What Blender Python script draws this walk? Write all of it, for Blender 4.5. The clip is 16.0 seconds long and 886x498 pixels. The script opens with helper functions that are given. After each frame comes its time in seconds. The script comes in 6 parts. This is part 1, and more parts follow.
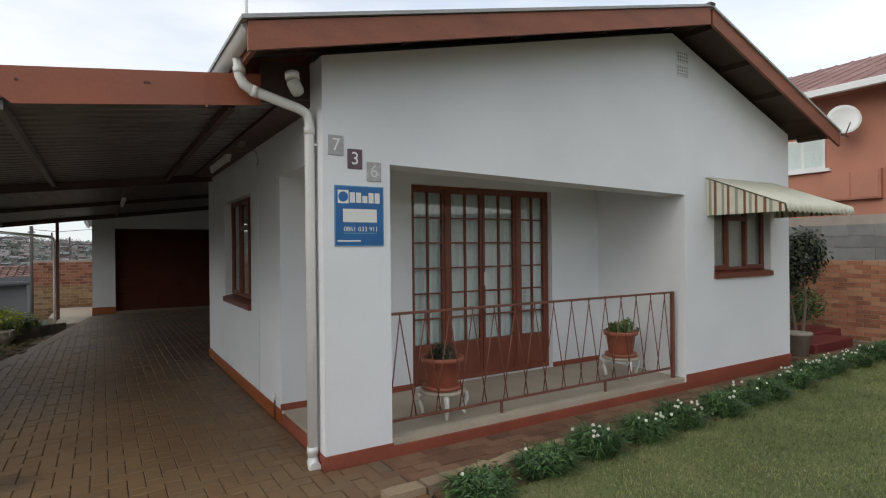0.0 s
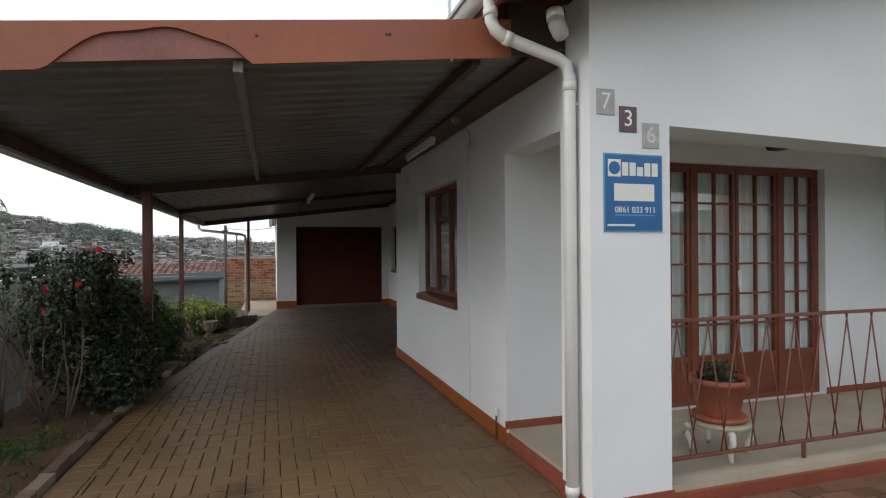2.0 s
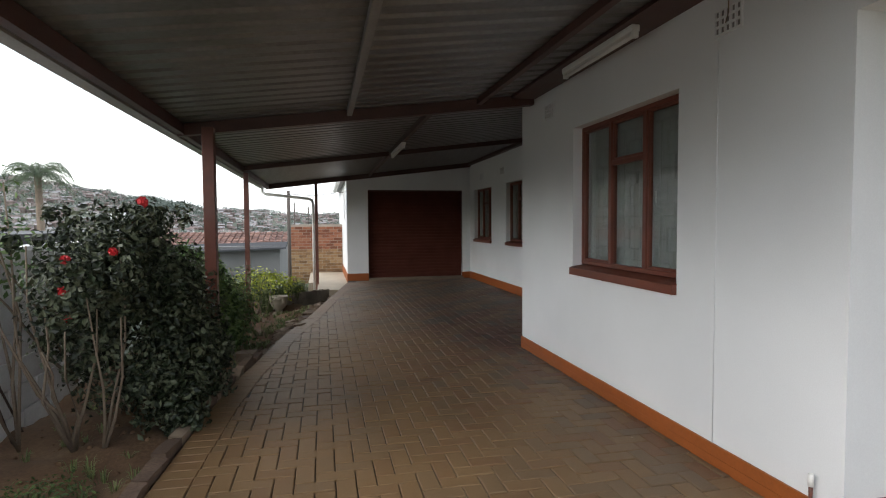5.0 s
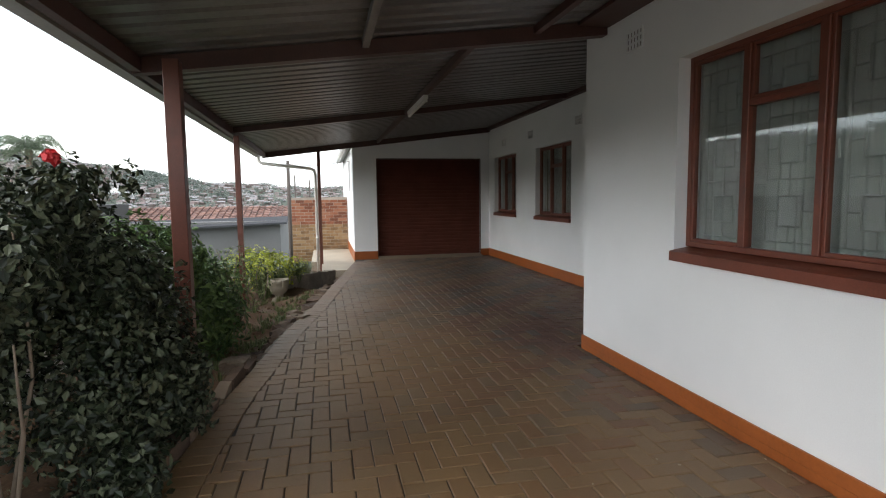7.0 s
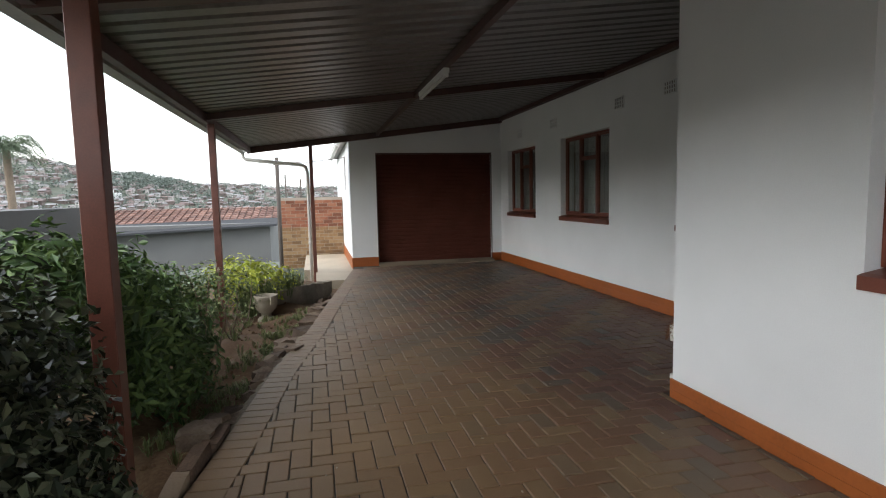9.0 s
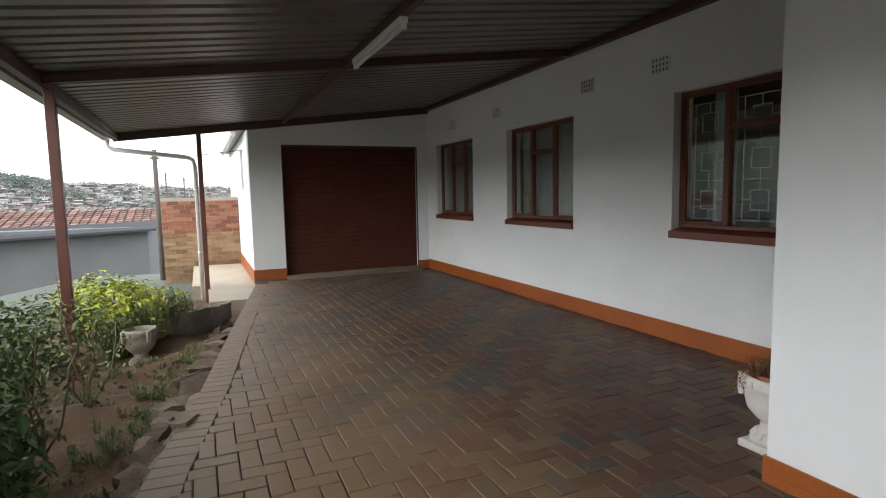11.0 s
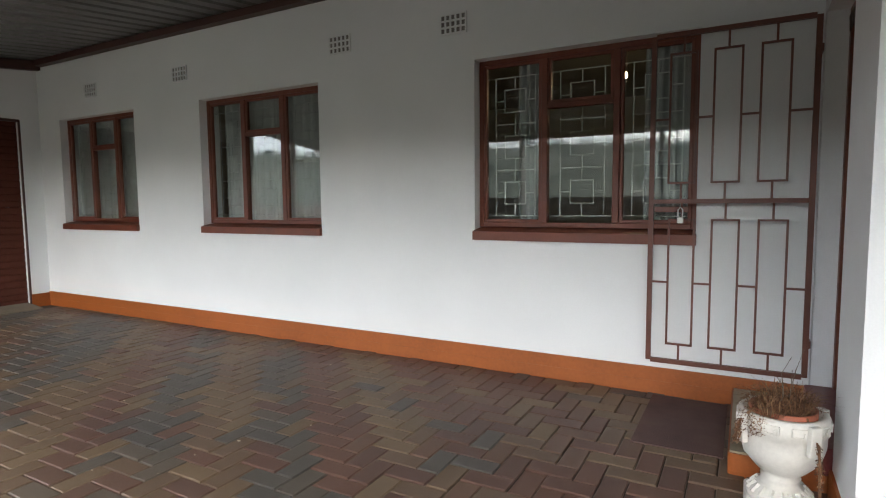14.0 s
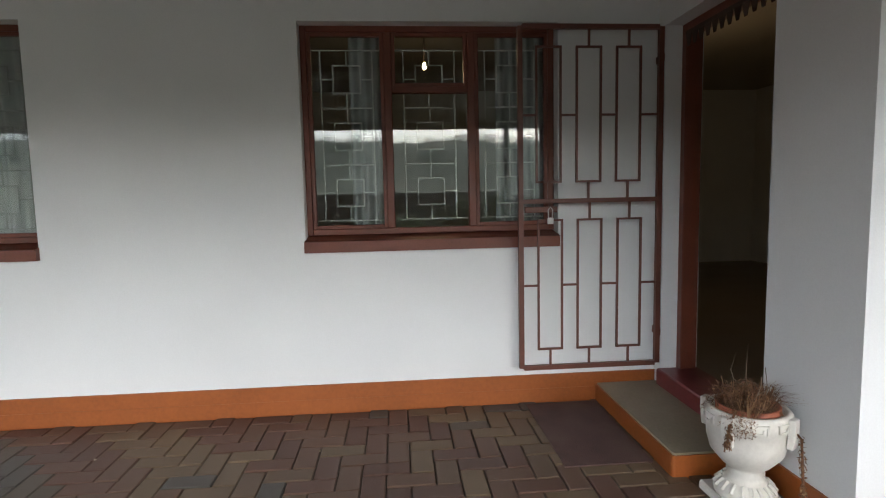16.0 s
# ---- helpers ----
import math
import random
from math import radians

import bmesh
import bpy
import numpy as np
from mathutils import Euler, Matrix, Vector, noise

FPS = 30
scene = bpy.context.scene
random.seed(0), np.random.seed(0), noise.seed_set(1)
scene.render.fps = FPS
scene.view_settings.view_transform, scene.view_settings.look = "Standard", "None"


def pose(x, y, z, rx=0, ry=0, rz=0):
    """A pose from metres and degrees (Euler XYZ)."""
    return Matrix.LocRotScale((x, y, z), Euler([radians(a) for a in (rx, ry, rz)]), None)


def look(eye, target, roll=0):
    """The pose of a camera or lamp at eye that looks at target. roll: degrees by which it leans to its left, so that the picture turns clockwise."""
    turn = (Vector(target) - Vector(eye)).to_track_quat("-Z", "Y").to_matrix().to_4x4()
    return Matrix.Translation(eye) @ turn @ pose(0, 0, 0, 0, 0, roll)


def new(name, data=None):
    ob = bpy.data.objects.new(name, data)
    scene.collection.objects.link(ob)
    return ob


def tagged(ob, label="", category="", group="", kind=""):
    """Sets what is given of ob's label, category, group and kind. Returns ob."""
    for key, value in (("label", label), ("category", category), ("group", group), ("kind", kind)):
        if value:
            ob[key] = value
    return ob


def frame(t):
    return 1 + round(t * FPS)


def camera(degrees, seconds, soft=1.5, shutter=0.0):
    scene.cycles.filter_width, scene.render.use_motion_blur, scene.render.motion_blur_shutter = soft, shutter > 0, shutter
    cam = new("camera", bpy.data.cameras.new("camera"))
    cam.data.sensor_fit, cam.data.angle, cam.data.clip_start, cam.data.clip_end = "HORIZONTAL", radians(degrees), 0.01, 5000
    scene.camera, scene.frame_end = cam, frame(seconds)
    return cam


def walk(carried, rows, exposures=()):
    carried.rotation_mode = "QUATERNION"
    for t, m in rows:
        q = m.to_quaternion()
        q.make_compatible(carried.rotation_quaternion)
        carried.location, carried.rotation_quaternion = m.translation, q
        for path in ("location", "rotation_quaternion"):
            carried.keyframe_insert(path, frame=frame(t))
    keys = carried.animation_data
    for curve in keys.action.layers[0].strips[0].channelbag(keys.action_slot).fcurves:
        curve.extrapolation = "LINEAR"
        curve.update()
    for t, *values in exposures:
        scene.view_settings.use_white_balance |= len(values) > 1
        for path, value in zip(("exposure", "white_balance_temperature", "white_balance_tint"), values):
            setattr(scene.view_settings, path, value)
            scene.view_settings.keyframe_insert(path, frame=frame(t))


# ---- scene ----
cam = camera(77.3, 16.0, soft=1.1)
PATH = [
    (0, (0.074, 0.446, 1.516), (1.124, 2.148, 1.516), -0.6),
    (0.5, (0.004, 0.682, 1.514), (0.903, 2.469, 1.516), -0.6),
    (1, (-0.095, 0.947, 1.495), (0.65, 2.803, 1.498), -0.6),
    (1.5, (-0.202, 1.258, 1.48), (0.451, 3.148, 1.485), -0.5),
    (2, (-0.285, 1.588, 1.441), (0.308, 3.498, 1.448), -0.4),
    (2.5, (-0.394, 1.902, 1.435), (0.138, 3.83, 1.442), -0.5),
    (3, (-0.501, 2.258, 1.429), (-0.005, 4.196, 1.437), -0.4),
    (3.5, (-0.538, 2.67, 1.415), (-0.078, 4.616, 1.418), -0.5),
    (4, (-0.63, 3.02, 1.382), (-0.196, 4.973, 1.374), -0.5),
    (4.5, (-0.686, 3.359, 1.347), (-0.26, 5.313, 1.297), -0.4),
    (7, (-0.779, 5.091, 1.293), (-0.364, 7.038, 1.103), -0.7),
    (7.5, (-0.751, 5.429, 1.293), (-0.336, 7.376, 1.1), -0.8),
    (8, (-0.772, 5.758, 1.299), (-0.355, 7.704, 1.105), -1.0),
    (10.5, (-0.877, 7.586, 1.296), (-0.227, 9.467, 1.097), -1.2),
    (11, (-0.896, 7.977, 1.286), (-0.103, 9.802, 1.087), -1.1),
    (11.5, (-0.864, 8.358, 1.263), (0.089, 10.104, 1.062), -1.1),
    (12, (-0.865, 8.715, 1.232), (0.26, 10.357, 1.035), -0.8),
    (12.5, (-0.825, 9.047, 1.211), (0.509, 10.525, 1.02), -0.8),
    (13, (-0.754, 9.406, 1.198), (0.71, 10.757, 1.014), -0.7),
    (13.5, (-0.702, 9.738, 1.135), (0.881, 10.95, 0.971), -0.3),
    (14, (-0.661, 10.022, 1.115), (1.089, 10.978, 0.951), -0.5),
    (14.5, (-0.583, 10.336, 1.11), (1.297, 10.999, 0.95), -0.7),
    (15, (-0.52, 10.72, 1.14), (1.437, 11.097, 0.964), -0.9),
    (15.5, (-0.384, 10.996, 1.121), (1.606, 11.102, 0.946), -1.1),
    (16, (-0.208, 11.238, 1.16), (1.776, 11.076, 0.968), -1.2),
]
EXPOSURES = [(0, -0.02), (1.5, 0.16), (3, 0.52), (4.5, 0.9), (7, 1.28), (8, 1.32), (11, 1.57), (12, 1.96), (13, 2.27), (13.5, 2.56), (14, 2.46), (15, 2.34), (16, 2.3)]
walk(cam, [(t, look(eye, target, roll)) for t, eye, target, roll in PATH], EXPOSURES)

# ---- world and sun: bright overcast sky ----
world = bpy.data.worlds.new("world")
scene.world = world
world.use_nodes = True
wn, wl = world.node_tree.nodes, world.node_tree.links
for n in list(wn):
    wn.remove(n)
w_out = wn.new("ShaderNodeOutputWorld")
w_sky = wn.new("ShaderNodeTexSky")
w_sky.sky_type, w_sky.sun_disc = "NISHITA", False
w_sky.sun_elevation, w_sky.sun_rotation = radians(30), radians(257)
w_sky_bg = wn.new("ShaderNodeBackground")
w_sky_bg.inputs["Strength"].default_value = 0.05
wl.new(w_sky.outputs["Color"], w_sky_bg.inputs["Color"])
w_co = wn.new("ShaderNodeTexCoord")
w_map = wn.new("ShaderNodeMapping")
w_map.inputs["Scale"].default_value = (1, 1, 3.2)
wl.new(w_co.outputs["Generated"], w_map.inputs["Vector"])
w_noise = wn.new("ShaderNodeTexNoise")
w_noise.inputs["Scale"].default_value, w_noise.inputs["Detail"].default_value = 2.2, 6
wl.new(w_map.outputs["Vector"], w_noise.inputs["Vector"])
w_ramp = wn.new("ShaderNodeValToRGB")
w_ramp.color_ramp.elements[0].position, w_ramp.color_ramp.elements[0].color = 0.36, (0.66, 0.72, 0.80, 1)
w_ramp.color_ramp.elements[1].position, w_ramp.color_ramp.elements[1].color = 0.62, (1.0, 0.985, 0.95, 1)
wl.new(w_noise.outputs["Fac"], w_ramp.inputs["Fac"])
w_cloud = wn.new("ShaderNodeBackground")
w_cloud.inputs["Strength"].default_value = 0.95
wl.new(w_ramp.outputs["Color"], w_cloud.inputs["Color"])
w_add = wn.new("ShaderNodeAddShader")
wl.new(w_sky_bg.outputs[0], w_add.inputs[0])
wl.new(w_cloud.outputs[0], w_add.inputs[1])
wl.new(w_add.outputs[0], w_out.inputs["Surface"])

sun = new("sun", bpy.data.lights.new("sun", "SUN"))
sun.data.energy, sun.data.angle, sun.data.color = 0.8, radians(40), (1.0, 0.96, 0.9)
sun.matrix_world = look((0, 0, 30), (50, 11.5, 0))


# ---- materials ----
def material(name, base, rough=0.7, var=0.25, scale=3.0, fine=60.0, bump=0.15, metal=0.0, second=None, rnd=0.0, island=0.0, stretch=(1, 1, 1), spec=0.5):
    """Two scales of noise on the base colour and the roughness, with fine relief."""
    m = bpy.data.materials.new(name)
    m.use_nodes = True
    N, L = m.node_tree.nodes, m.node_tree.links
    p = N["Principled BSDF"]
    p.inputs["Roughness"].default_value, p.inputs["Metallic"].default_value = rough, metal
    p.inputs["Specular IOR Level"].default_value = spec
    geo = N.new("ShaderNodeNewGeometry")
    mp = N.new("ShaderNodeMapping")
    mp.inputs["Scale"].default_value = stretch
    L.new(geo.outputs["Position"], mp.inputs["Vector"])
    big, small = N.new("ShaderNodeTexNoise"), N.new("ShaderNodeTexNoise")
    big.inputs["Scale"].default_value, big.inputs["Detail"].default_value = scale, 5
    small.inputs["Scale"].default_value, small.inputs["Detail"].default_value = fine, 3
    L.new(mp.outputs[0], big.inputs["Vector"])
    L.new(mp.outputs[0], small.inputs["Vector"])
    two = N.new("ShaderNodeMath")
    two.operation = "MULTIPLY_ADD"
    two.inputs[1].default_value, two.inputs[2].default_value = 0.35, 0.0
    L.new(small.outputs["Fac"], two.inputs[0])
    tot = N.new("ShaderNodeMath")
    tot.operation = "MULTIPLY_ADD"
    tot.inputs[1].default_value = 0.65
    L.new(big.outputs["Fac"], tot.inputs[0])
    L.new(two.outputs[0], tot.inputs[2])
    last = tot.outputs[0]
    if rnd or island:
        src = N.new("ShaderNodeObjectInfo").outputs["Random"] if rnd else geo.outputs["Random Per Island"]
        mix = N.new("ShaderNodeMath")
        mix.operation = "MULTIPLY_ADD"
        mix.inputs[1].default_value = rnd or island
        L.new(src, mix.inputs[0])
        off = N.new("ShaderNodeMath")
        off.operation = "ADD"
        off.inputs[1].default_value = -0.5 * (rnd or island)
        L.new(last, off.inputs[0])
        L.new(off.outputs[0], mix.inputs[2])
        last = mix.outputs[0]
    ramp = N.new("ShaderNodeValToRGB")
    b = Vector(base)
    lo = b * (1 - var)
    hi = Vector(second) if second else b * (1 + var * 0.7)
    ramp.color_ramp.elements[0].position, ramp.color_ramp.elements[0].color = 0.3, (*lo, 1)
    ramp.color_ramp.elements[1].position, ramp.color_ramp.elements[1].color = 0.7, (*hi, 1)
    if second:
        e = ramp.color_ramp.elements.new(0.5)
        e.color = (*b, 1)
    L.new(last, ramp.inputs["Fac"])
    L.new(ramp.outputs["Color"], p.inputs["Base Color"])
    r = N.new("ShaderNodeMapRange")
    r.inputs["To Min"].default_value, r.inputs["To Max"].default_value = max(0.02, rough - 0.12), min(1, rough + 0.12)
    L.new(big.outputs["Fac"], r.inputs["Value"])
    L.new(r.outputs[0], p.inputs["Roughness"])
    if bump:
        bp = N.new("ShaderNodeBump")
        bp.inputs["Strength"].default_value, bp.inputs["Distance"].default_value = bump, 0.01
        L.new(tot.outputs[0], bp.inputs["Height"])
        L.new(bp.outputs[0], p.inputs["Normal"])
    return m


def glass_material(name, tint=(0.93, 0.96, 0.95), gloss=0.06):
    m = bpy.data.materials.new(name)
    m.use_nodes = True
    N, L = m.node_tree.nodes, m.node_tree.links
    N.remove(N["Principled BSDF"])
    tr, gl, mx, lw = N.new("ShaderNodeBsdfTransparent"), N.new("ShaderNodeBsdfGlossy"), N.new("ShaderNodeMixShader"), N.new("ShaderNodeLayerWeight")
    tr.inputs["Color"].default_value = (*tint, 1)
    gl.inputs["Roughness"].default_value = 0.01
    pw, sc = N.new("ShaderNodeMath"), N.new("ShaderNodeMath")
    pw.operation, pw.inputs[1].default_value = "POWER", 4.0
    sc.operation, sc.inputs[1].default_value, sc.inputs[2].default_value = "MULTIPLY_ADD", 0.7, gloss
    L.new(lw.outputs["Facing"], pw.inputs[0])
    L.new(pw.outputs[0], sc.inputs[0])
    L.new(sc.outputs[0], mx.inputs[0])
    L.new(tr.outputs[0], mx.inputs[1])
    L.new(gl.outputs[0], mx.inputs[2])
    L.new(mx.outputs[0], N["Material Output"].inputs["Surface"])
    return m


def glow_material(name, col, strength):
    m = bpy.data.materials.new(name)
    m.use_nodes = True
    p = m.node_tree.nodes["Principled BSDF"]
    p.inputs["Emission Color"].default_value, p.inputs["Emission Strength"].default_value = (*col, 1), strength
    return m


plaster = material("white_plaster", (0.745, 0.757, 0.765), 0.78, 0.07, 1.2, 140, 0.14)
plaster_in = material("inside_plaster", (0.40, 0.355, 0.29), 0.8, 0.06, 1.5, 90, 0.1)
block_paint = material("painted_block", (0.62, 0.61, 0.60), 0.85, 0.18, 3, 60, 0.6)
trim_red = material("red_brown_enamel", (0.155, 0.041, 0.022), 0.42, 0.25, 6, 90, 0.1)
door_enamel = material("orange_brown_enamel", (0.178, 0.047, 0.024), 0.42, 0.25, 6, 90, 0.1)
rail_paint = material("orange_brown_steel", (0.165, 0.059, 0.037), 0.45, 0.35, 8, 120, 0.15)
steel_red = material("red_brown_steel", (0.132, 0.044, 0.029), 0.42, 0.3, 8, 120, 0.1)
plinth_orange = material("orange_plinth_paint", (0.31, 0.083, 0.015), 0.5, 0.25, 2.5, 50, 0.2)
plinth_red = material("red_plinth_paint", (0.26, 0.065, 0.035), 0.6, 0.3, 2.5, 50, 0.2)
stoep_red = material("red_polished_cement", (0.16, 0.03, 0.03), 0.4, 0.25, 3, 60, 0.1)
door_brown = material("brown_door_paint", (0.092, 0.032, 0.023), 0.85, 0.2, 3, 70, 0.1, spec=0.05)
barge_brown = material("brown_board_paint", (0.26, 0.085, 0.045), 0.6, 0.35, 2.5, 40, 0.3, stretch=(1, 1, 4))
fascia_orange = material("orange_sheet_paint", (0.29, 0.088, 0.043), 0.5, 0.18, 1.8, 40, 0.1)
galvanised = material("weathered_galvanised", (0.180, 0.178, 0.176), 0.42, 0.35, 2.2, 30, 0.1, metal=0.45)
roof_sheet = material("grey_roof_sheet", (0.35, 0.35, 0.35), 0.5, 0.2, 2, 30, 0.1)
dark_timber = material("dark_rafter", (0.06, 0.035, 0.025), 0.7, 0.3, 5, 60, 0.2)
beam_brown = material("dark_brown_beam", (0.075, 0.034, 0.028), 0.5, 0.35, 5, 60, 0.15)
beam_grey = material("grey_steel_purlin", (0.2, 0.19, 0.18), 0.5, 0.3, 5, 60, 0.1)
pvc = material("white_pvc", (0.76, 0.76, 0.73), 0.4, 0.08, 3, 40, 0.03)
concrete = material("porch_cement", (0.40, 0.345, 0.265), 0.65, 0.2, 2.2, 70, 0.15)
step_cement = material("step_cement", (0.32, 0.265, 0.185), 0.6, 0.2, 3, 70, 0.15)


def paver_material(name, single, body, tones):
    """One fired colour family, varied brick by brick, with grain, dustiness, painted-in light and slow patches."""
    m = material(name, body, 0.52, 0.35, 0.7, 150, 0.4, spec=0.38)
    N, L = m.node_tree.nodes, m.node_tree.links
    p = N["Principled BSDF"]
    src = N.new("ShaderNodeObjectInfo").outputs["Random"] if single else N.new("ShaderNodeNewGeometry").outputs["Random Per Island"]
    pick = N.new("ShaderNodeValToRGB")
    pick.color_ramp.interpolation = "CONSTANT"
    el = pick.color_ramp.elements
    el[0].position, el[0].color = 0.0, (*tones[0], 1)
    el[1].position, el[1].color = 1 / len(tones), (*tones[1], 1)
    for k, c in enumerate(tones[2:]):
        el.new((k + 2) / len(tones)).color = (*c, 1)
    L.new(src, pick.inputs["Fac"])
    base = p.inputs["Base Color"].links[0].from_socket
    mx = N.new("ShaderNodeMix")
    mx.data_type, mx.blend_type = "RGBA", "MIX"
    mx.inputs["Factor"].default_value = 0.7
    L.new(base, mx.inputs["A"])
    L.new(pick.outputs["Color"], mx.inputs["B"])
    # ochre dustiness plus painted-in light at the road end, thinning out in uneven patches
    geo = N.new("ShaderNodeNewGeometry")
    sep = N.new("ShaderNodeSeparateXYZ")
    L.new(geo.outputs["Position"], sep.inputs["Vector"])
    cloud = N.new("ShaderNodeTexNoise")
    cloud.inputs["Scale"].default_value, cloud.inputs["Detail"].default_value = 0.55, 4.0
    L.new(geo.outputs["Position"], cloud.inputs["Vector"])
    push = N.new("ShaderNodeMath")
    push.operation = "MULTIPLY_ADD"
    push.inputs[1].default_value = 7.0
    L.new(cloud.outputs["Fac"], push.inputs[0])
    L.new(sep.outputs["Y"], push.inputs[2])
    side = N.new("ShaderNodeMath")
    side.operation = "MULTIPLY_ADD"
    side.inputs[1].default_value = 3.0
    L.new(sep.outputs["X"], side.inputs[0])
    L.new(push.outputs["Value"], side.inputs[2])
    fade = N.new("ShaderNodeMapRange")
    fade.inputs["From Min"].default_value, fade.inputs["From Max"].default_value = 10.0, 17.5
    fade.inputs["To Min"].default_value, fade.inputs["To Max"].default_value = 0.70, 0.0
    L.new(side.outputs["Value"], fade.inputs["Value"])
    dust_light = N.new("ShaderNodeMix")
    dust_light.data_type = "RGBA"
    L.new(fade.outputs["Result"], dust_light.inputs["Factor"])
    L.new(mx.outputs["Result"], dust_light.inputs["A"])
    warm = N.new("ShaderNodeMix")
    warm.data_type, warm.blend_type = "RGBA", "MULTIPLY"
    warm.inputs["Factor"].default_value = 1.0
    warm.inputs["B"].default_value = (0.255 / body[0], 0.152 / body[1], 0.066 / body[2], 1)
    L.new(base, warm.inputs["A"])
    L.new(warm.outputs["Result"], dust_light.inputs["B"])
    # pale earth on bricks by the bed, with the open side's light painted in
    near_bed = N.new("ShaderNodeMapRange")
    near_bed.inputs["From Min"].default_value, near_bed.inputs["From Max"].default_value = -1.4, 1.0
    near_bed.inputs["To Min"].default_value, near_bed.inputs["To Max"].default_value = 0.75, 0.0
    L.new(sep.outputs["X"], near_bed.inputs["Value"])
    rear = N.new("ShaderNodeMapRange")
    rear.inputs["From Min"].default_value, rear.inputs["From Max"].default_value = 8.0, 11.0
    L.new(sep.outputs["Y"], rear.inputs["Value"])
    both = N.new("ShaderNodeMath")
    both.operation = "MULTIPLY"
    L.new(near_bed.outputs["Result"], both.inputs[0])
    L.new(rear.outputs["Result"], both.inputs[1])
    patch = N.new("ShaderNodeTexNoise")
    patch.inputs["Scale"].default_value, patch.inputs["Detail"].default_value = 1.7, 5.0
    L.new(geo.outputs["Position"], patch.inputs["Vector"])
    wash_light = N.new("ShaderNodeMath")
    wash_light.operation, wash_light.use_clamp = "MULTIPLY", True
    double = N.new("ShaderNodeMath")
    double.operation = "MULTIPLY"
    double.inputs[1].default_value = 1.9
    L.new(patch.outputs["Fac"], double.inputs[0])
    L.new(both.outputs["Value"], wash_light.inputs[0])
    L.new(double.outputs["Value"], wash_light.inputs[1])
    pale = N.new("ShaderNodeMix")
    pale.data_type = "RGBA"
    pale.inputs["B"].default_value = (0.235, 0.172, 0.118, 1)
    L.new(wash_light.outputs["Value"], pale.inputs["Factor"])
    L.new(dust_light.outputs["Result"], pale.inputs["A"])
    # old oil drip with a ragged edge
    off = N.new("ShaderNodeVectorMath")
    off.operation = "DISTANCE"
    off.inputs[1].default_value = (-0.47, 5.38, -0.10)
    L.new(geo.outputs["Position"], off.inputs[0])
    rag = N.new("ShaderNodeTexNoise")
    rag.inputs["Scale"].default_value = 9.0
    L.new(geo.outputs["Position"], rag.inputs["Vector"])
    edge = N.new("ShaderNodeMath")
    edge.operation = "MULTIPLY_ADD"
    edge.inputs[1].default_value = 0.22
    L.new(rag.outputs["Fac"], edge.inputs[0])
    L.new(off.outputs["Value"], edge.inputs[2])
    blot = N.new("ShaderNodeMapRange")
    blot.inputs["From Min"].default_value, blot.inputs["From Max"].default_value = 0.15, 0.34
    blot.inputs["To Min"].default_value, blot.inputs["To Max"].default_value = 0.6, 0.0
    L.new(edge.outputs["Value"], blot.inputs["Value"])
    oil = N.new("ShaderNodeMix")
    oil.data_type = "RGBA"
    oil.inputs["B"].default_value = (0.035, 0.028, 0.022, 1)
    L.new(blot.outputs["Result"], oil.inputs["Factor"])
    L.new(pale.outputs["Result"], oil.inputs["A"])
    L.new(oil.outputs["Result"], p.inputs["Base Color"])
    return m


FAMILIES = (("tan", (0.114, 0.077, 0.049), ((0.132, 0.091, 0.055), (0.118, 0.078, 0.048), (0.148, 0.102, 0.060), (0.108, 0.068, 0.044))),
            ("red_brown", (0.098, 0.054, 0.038), ((0.110, 0.056, 0.040), (0.092, 0.046, 0.034), (0.116, 0.067, 0.045), (0.082, 0.044, 0.034))),
            ("slate", (0.076, 0.064, 0.052), ((0.072, 0.066, 0.058), (0.082, 0.068, 0.054), (0.064, 0.060, 0.055), (0.088, 0.070, 0.054))))
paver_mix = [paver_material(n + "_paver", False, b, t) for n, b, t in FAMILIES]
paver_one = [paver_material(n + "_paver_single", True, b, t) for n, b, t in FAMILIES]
path_brick = material("orange_path_brick", (0.15, 0.072, 0.040), 0.8, 0.35, 1.2, 90, 0.4, second=(0.20, 0.112, 0.066), island=0.3)
path_sand = material("path_dirt", (0.17, 0.085, 0.05), 0.95, 0.3, 5, 90, 0.5)
joint_sand = material("paving_joint", (0.055, 0.045, 0.035), 0.95, 0.3, 6, 120, 0.5)
soil = material("red_soil", (0.125, 0.070, 0.036), 0.95, 0.4, 2.5, 45, 1.0, second=(0.215, 0.14, 0.074))
lawn_soil = material("lawn_ground", (0.11, 0.125, 0.045), 0.95, 0.4, 1.3, 40, 1.0, second=(0.24, 0.225, 0.10))
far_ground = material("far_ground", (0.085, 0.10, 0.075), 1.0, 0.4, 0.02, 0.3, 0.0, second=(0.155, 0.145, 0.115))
brick_face = material("face_brick", (0.36, 0.14, 0.07), 0.85, 0.4, 2, 70, 0.5, second=(0.42, 0.22, 0.12), island=0.4)
mortar = material("mortar", (0.36, 0.31, 0.26), 0.95, 0.2, 4, 80, 0.4)
glass = glass_material("window_glass", gloss=0.07)
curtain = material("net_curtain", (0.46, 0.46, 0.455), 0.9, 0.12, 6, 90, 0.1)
lace = material("white_lace", (0.86, 0.87, 0.88), 0.9, 0.12, 6, 90, 0.1)
bar_white = material("white_bar_paint", (0.74, 0.74, 0.72), 0.5, 0.1, 5, 60, 0.05)
# same white bars, greyed in colour to look faint behind the net curtains
bar_dimmed = material("dimmed_white_bar_paint", (0.36, 0.36, 0.35), 0.5, 0.1, 5, 60, 0.05)
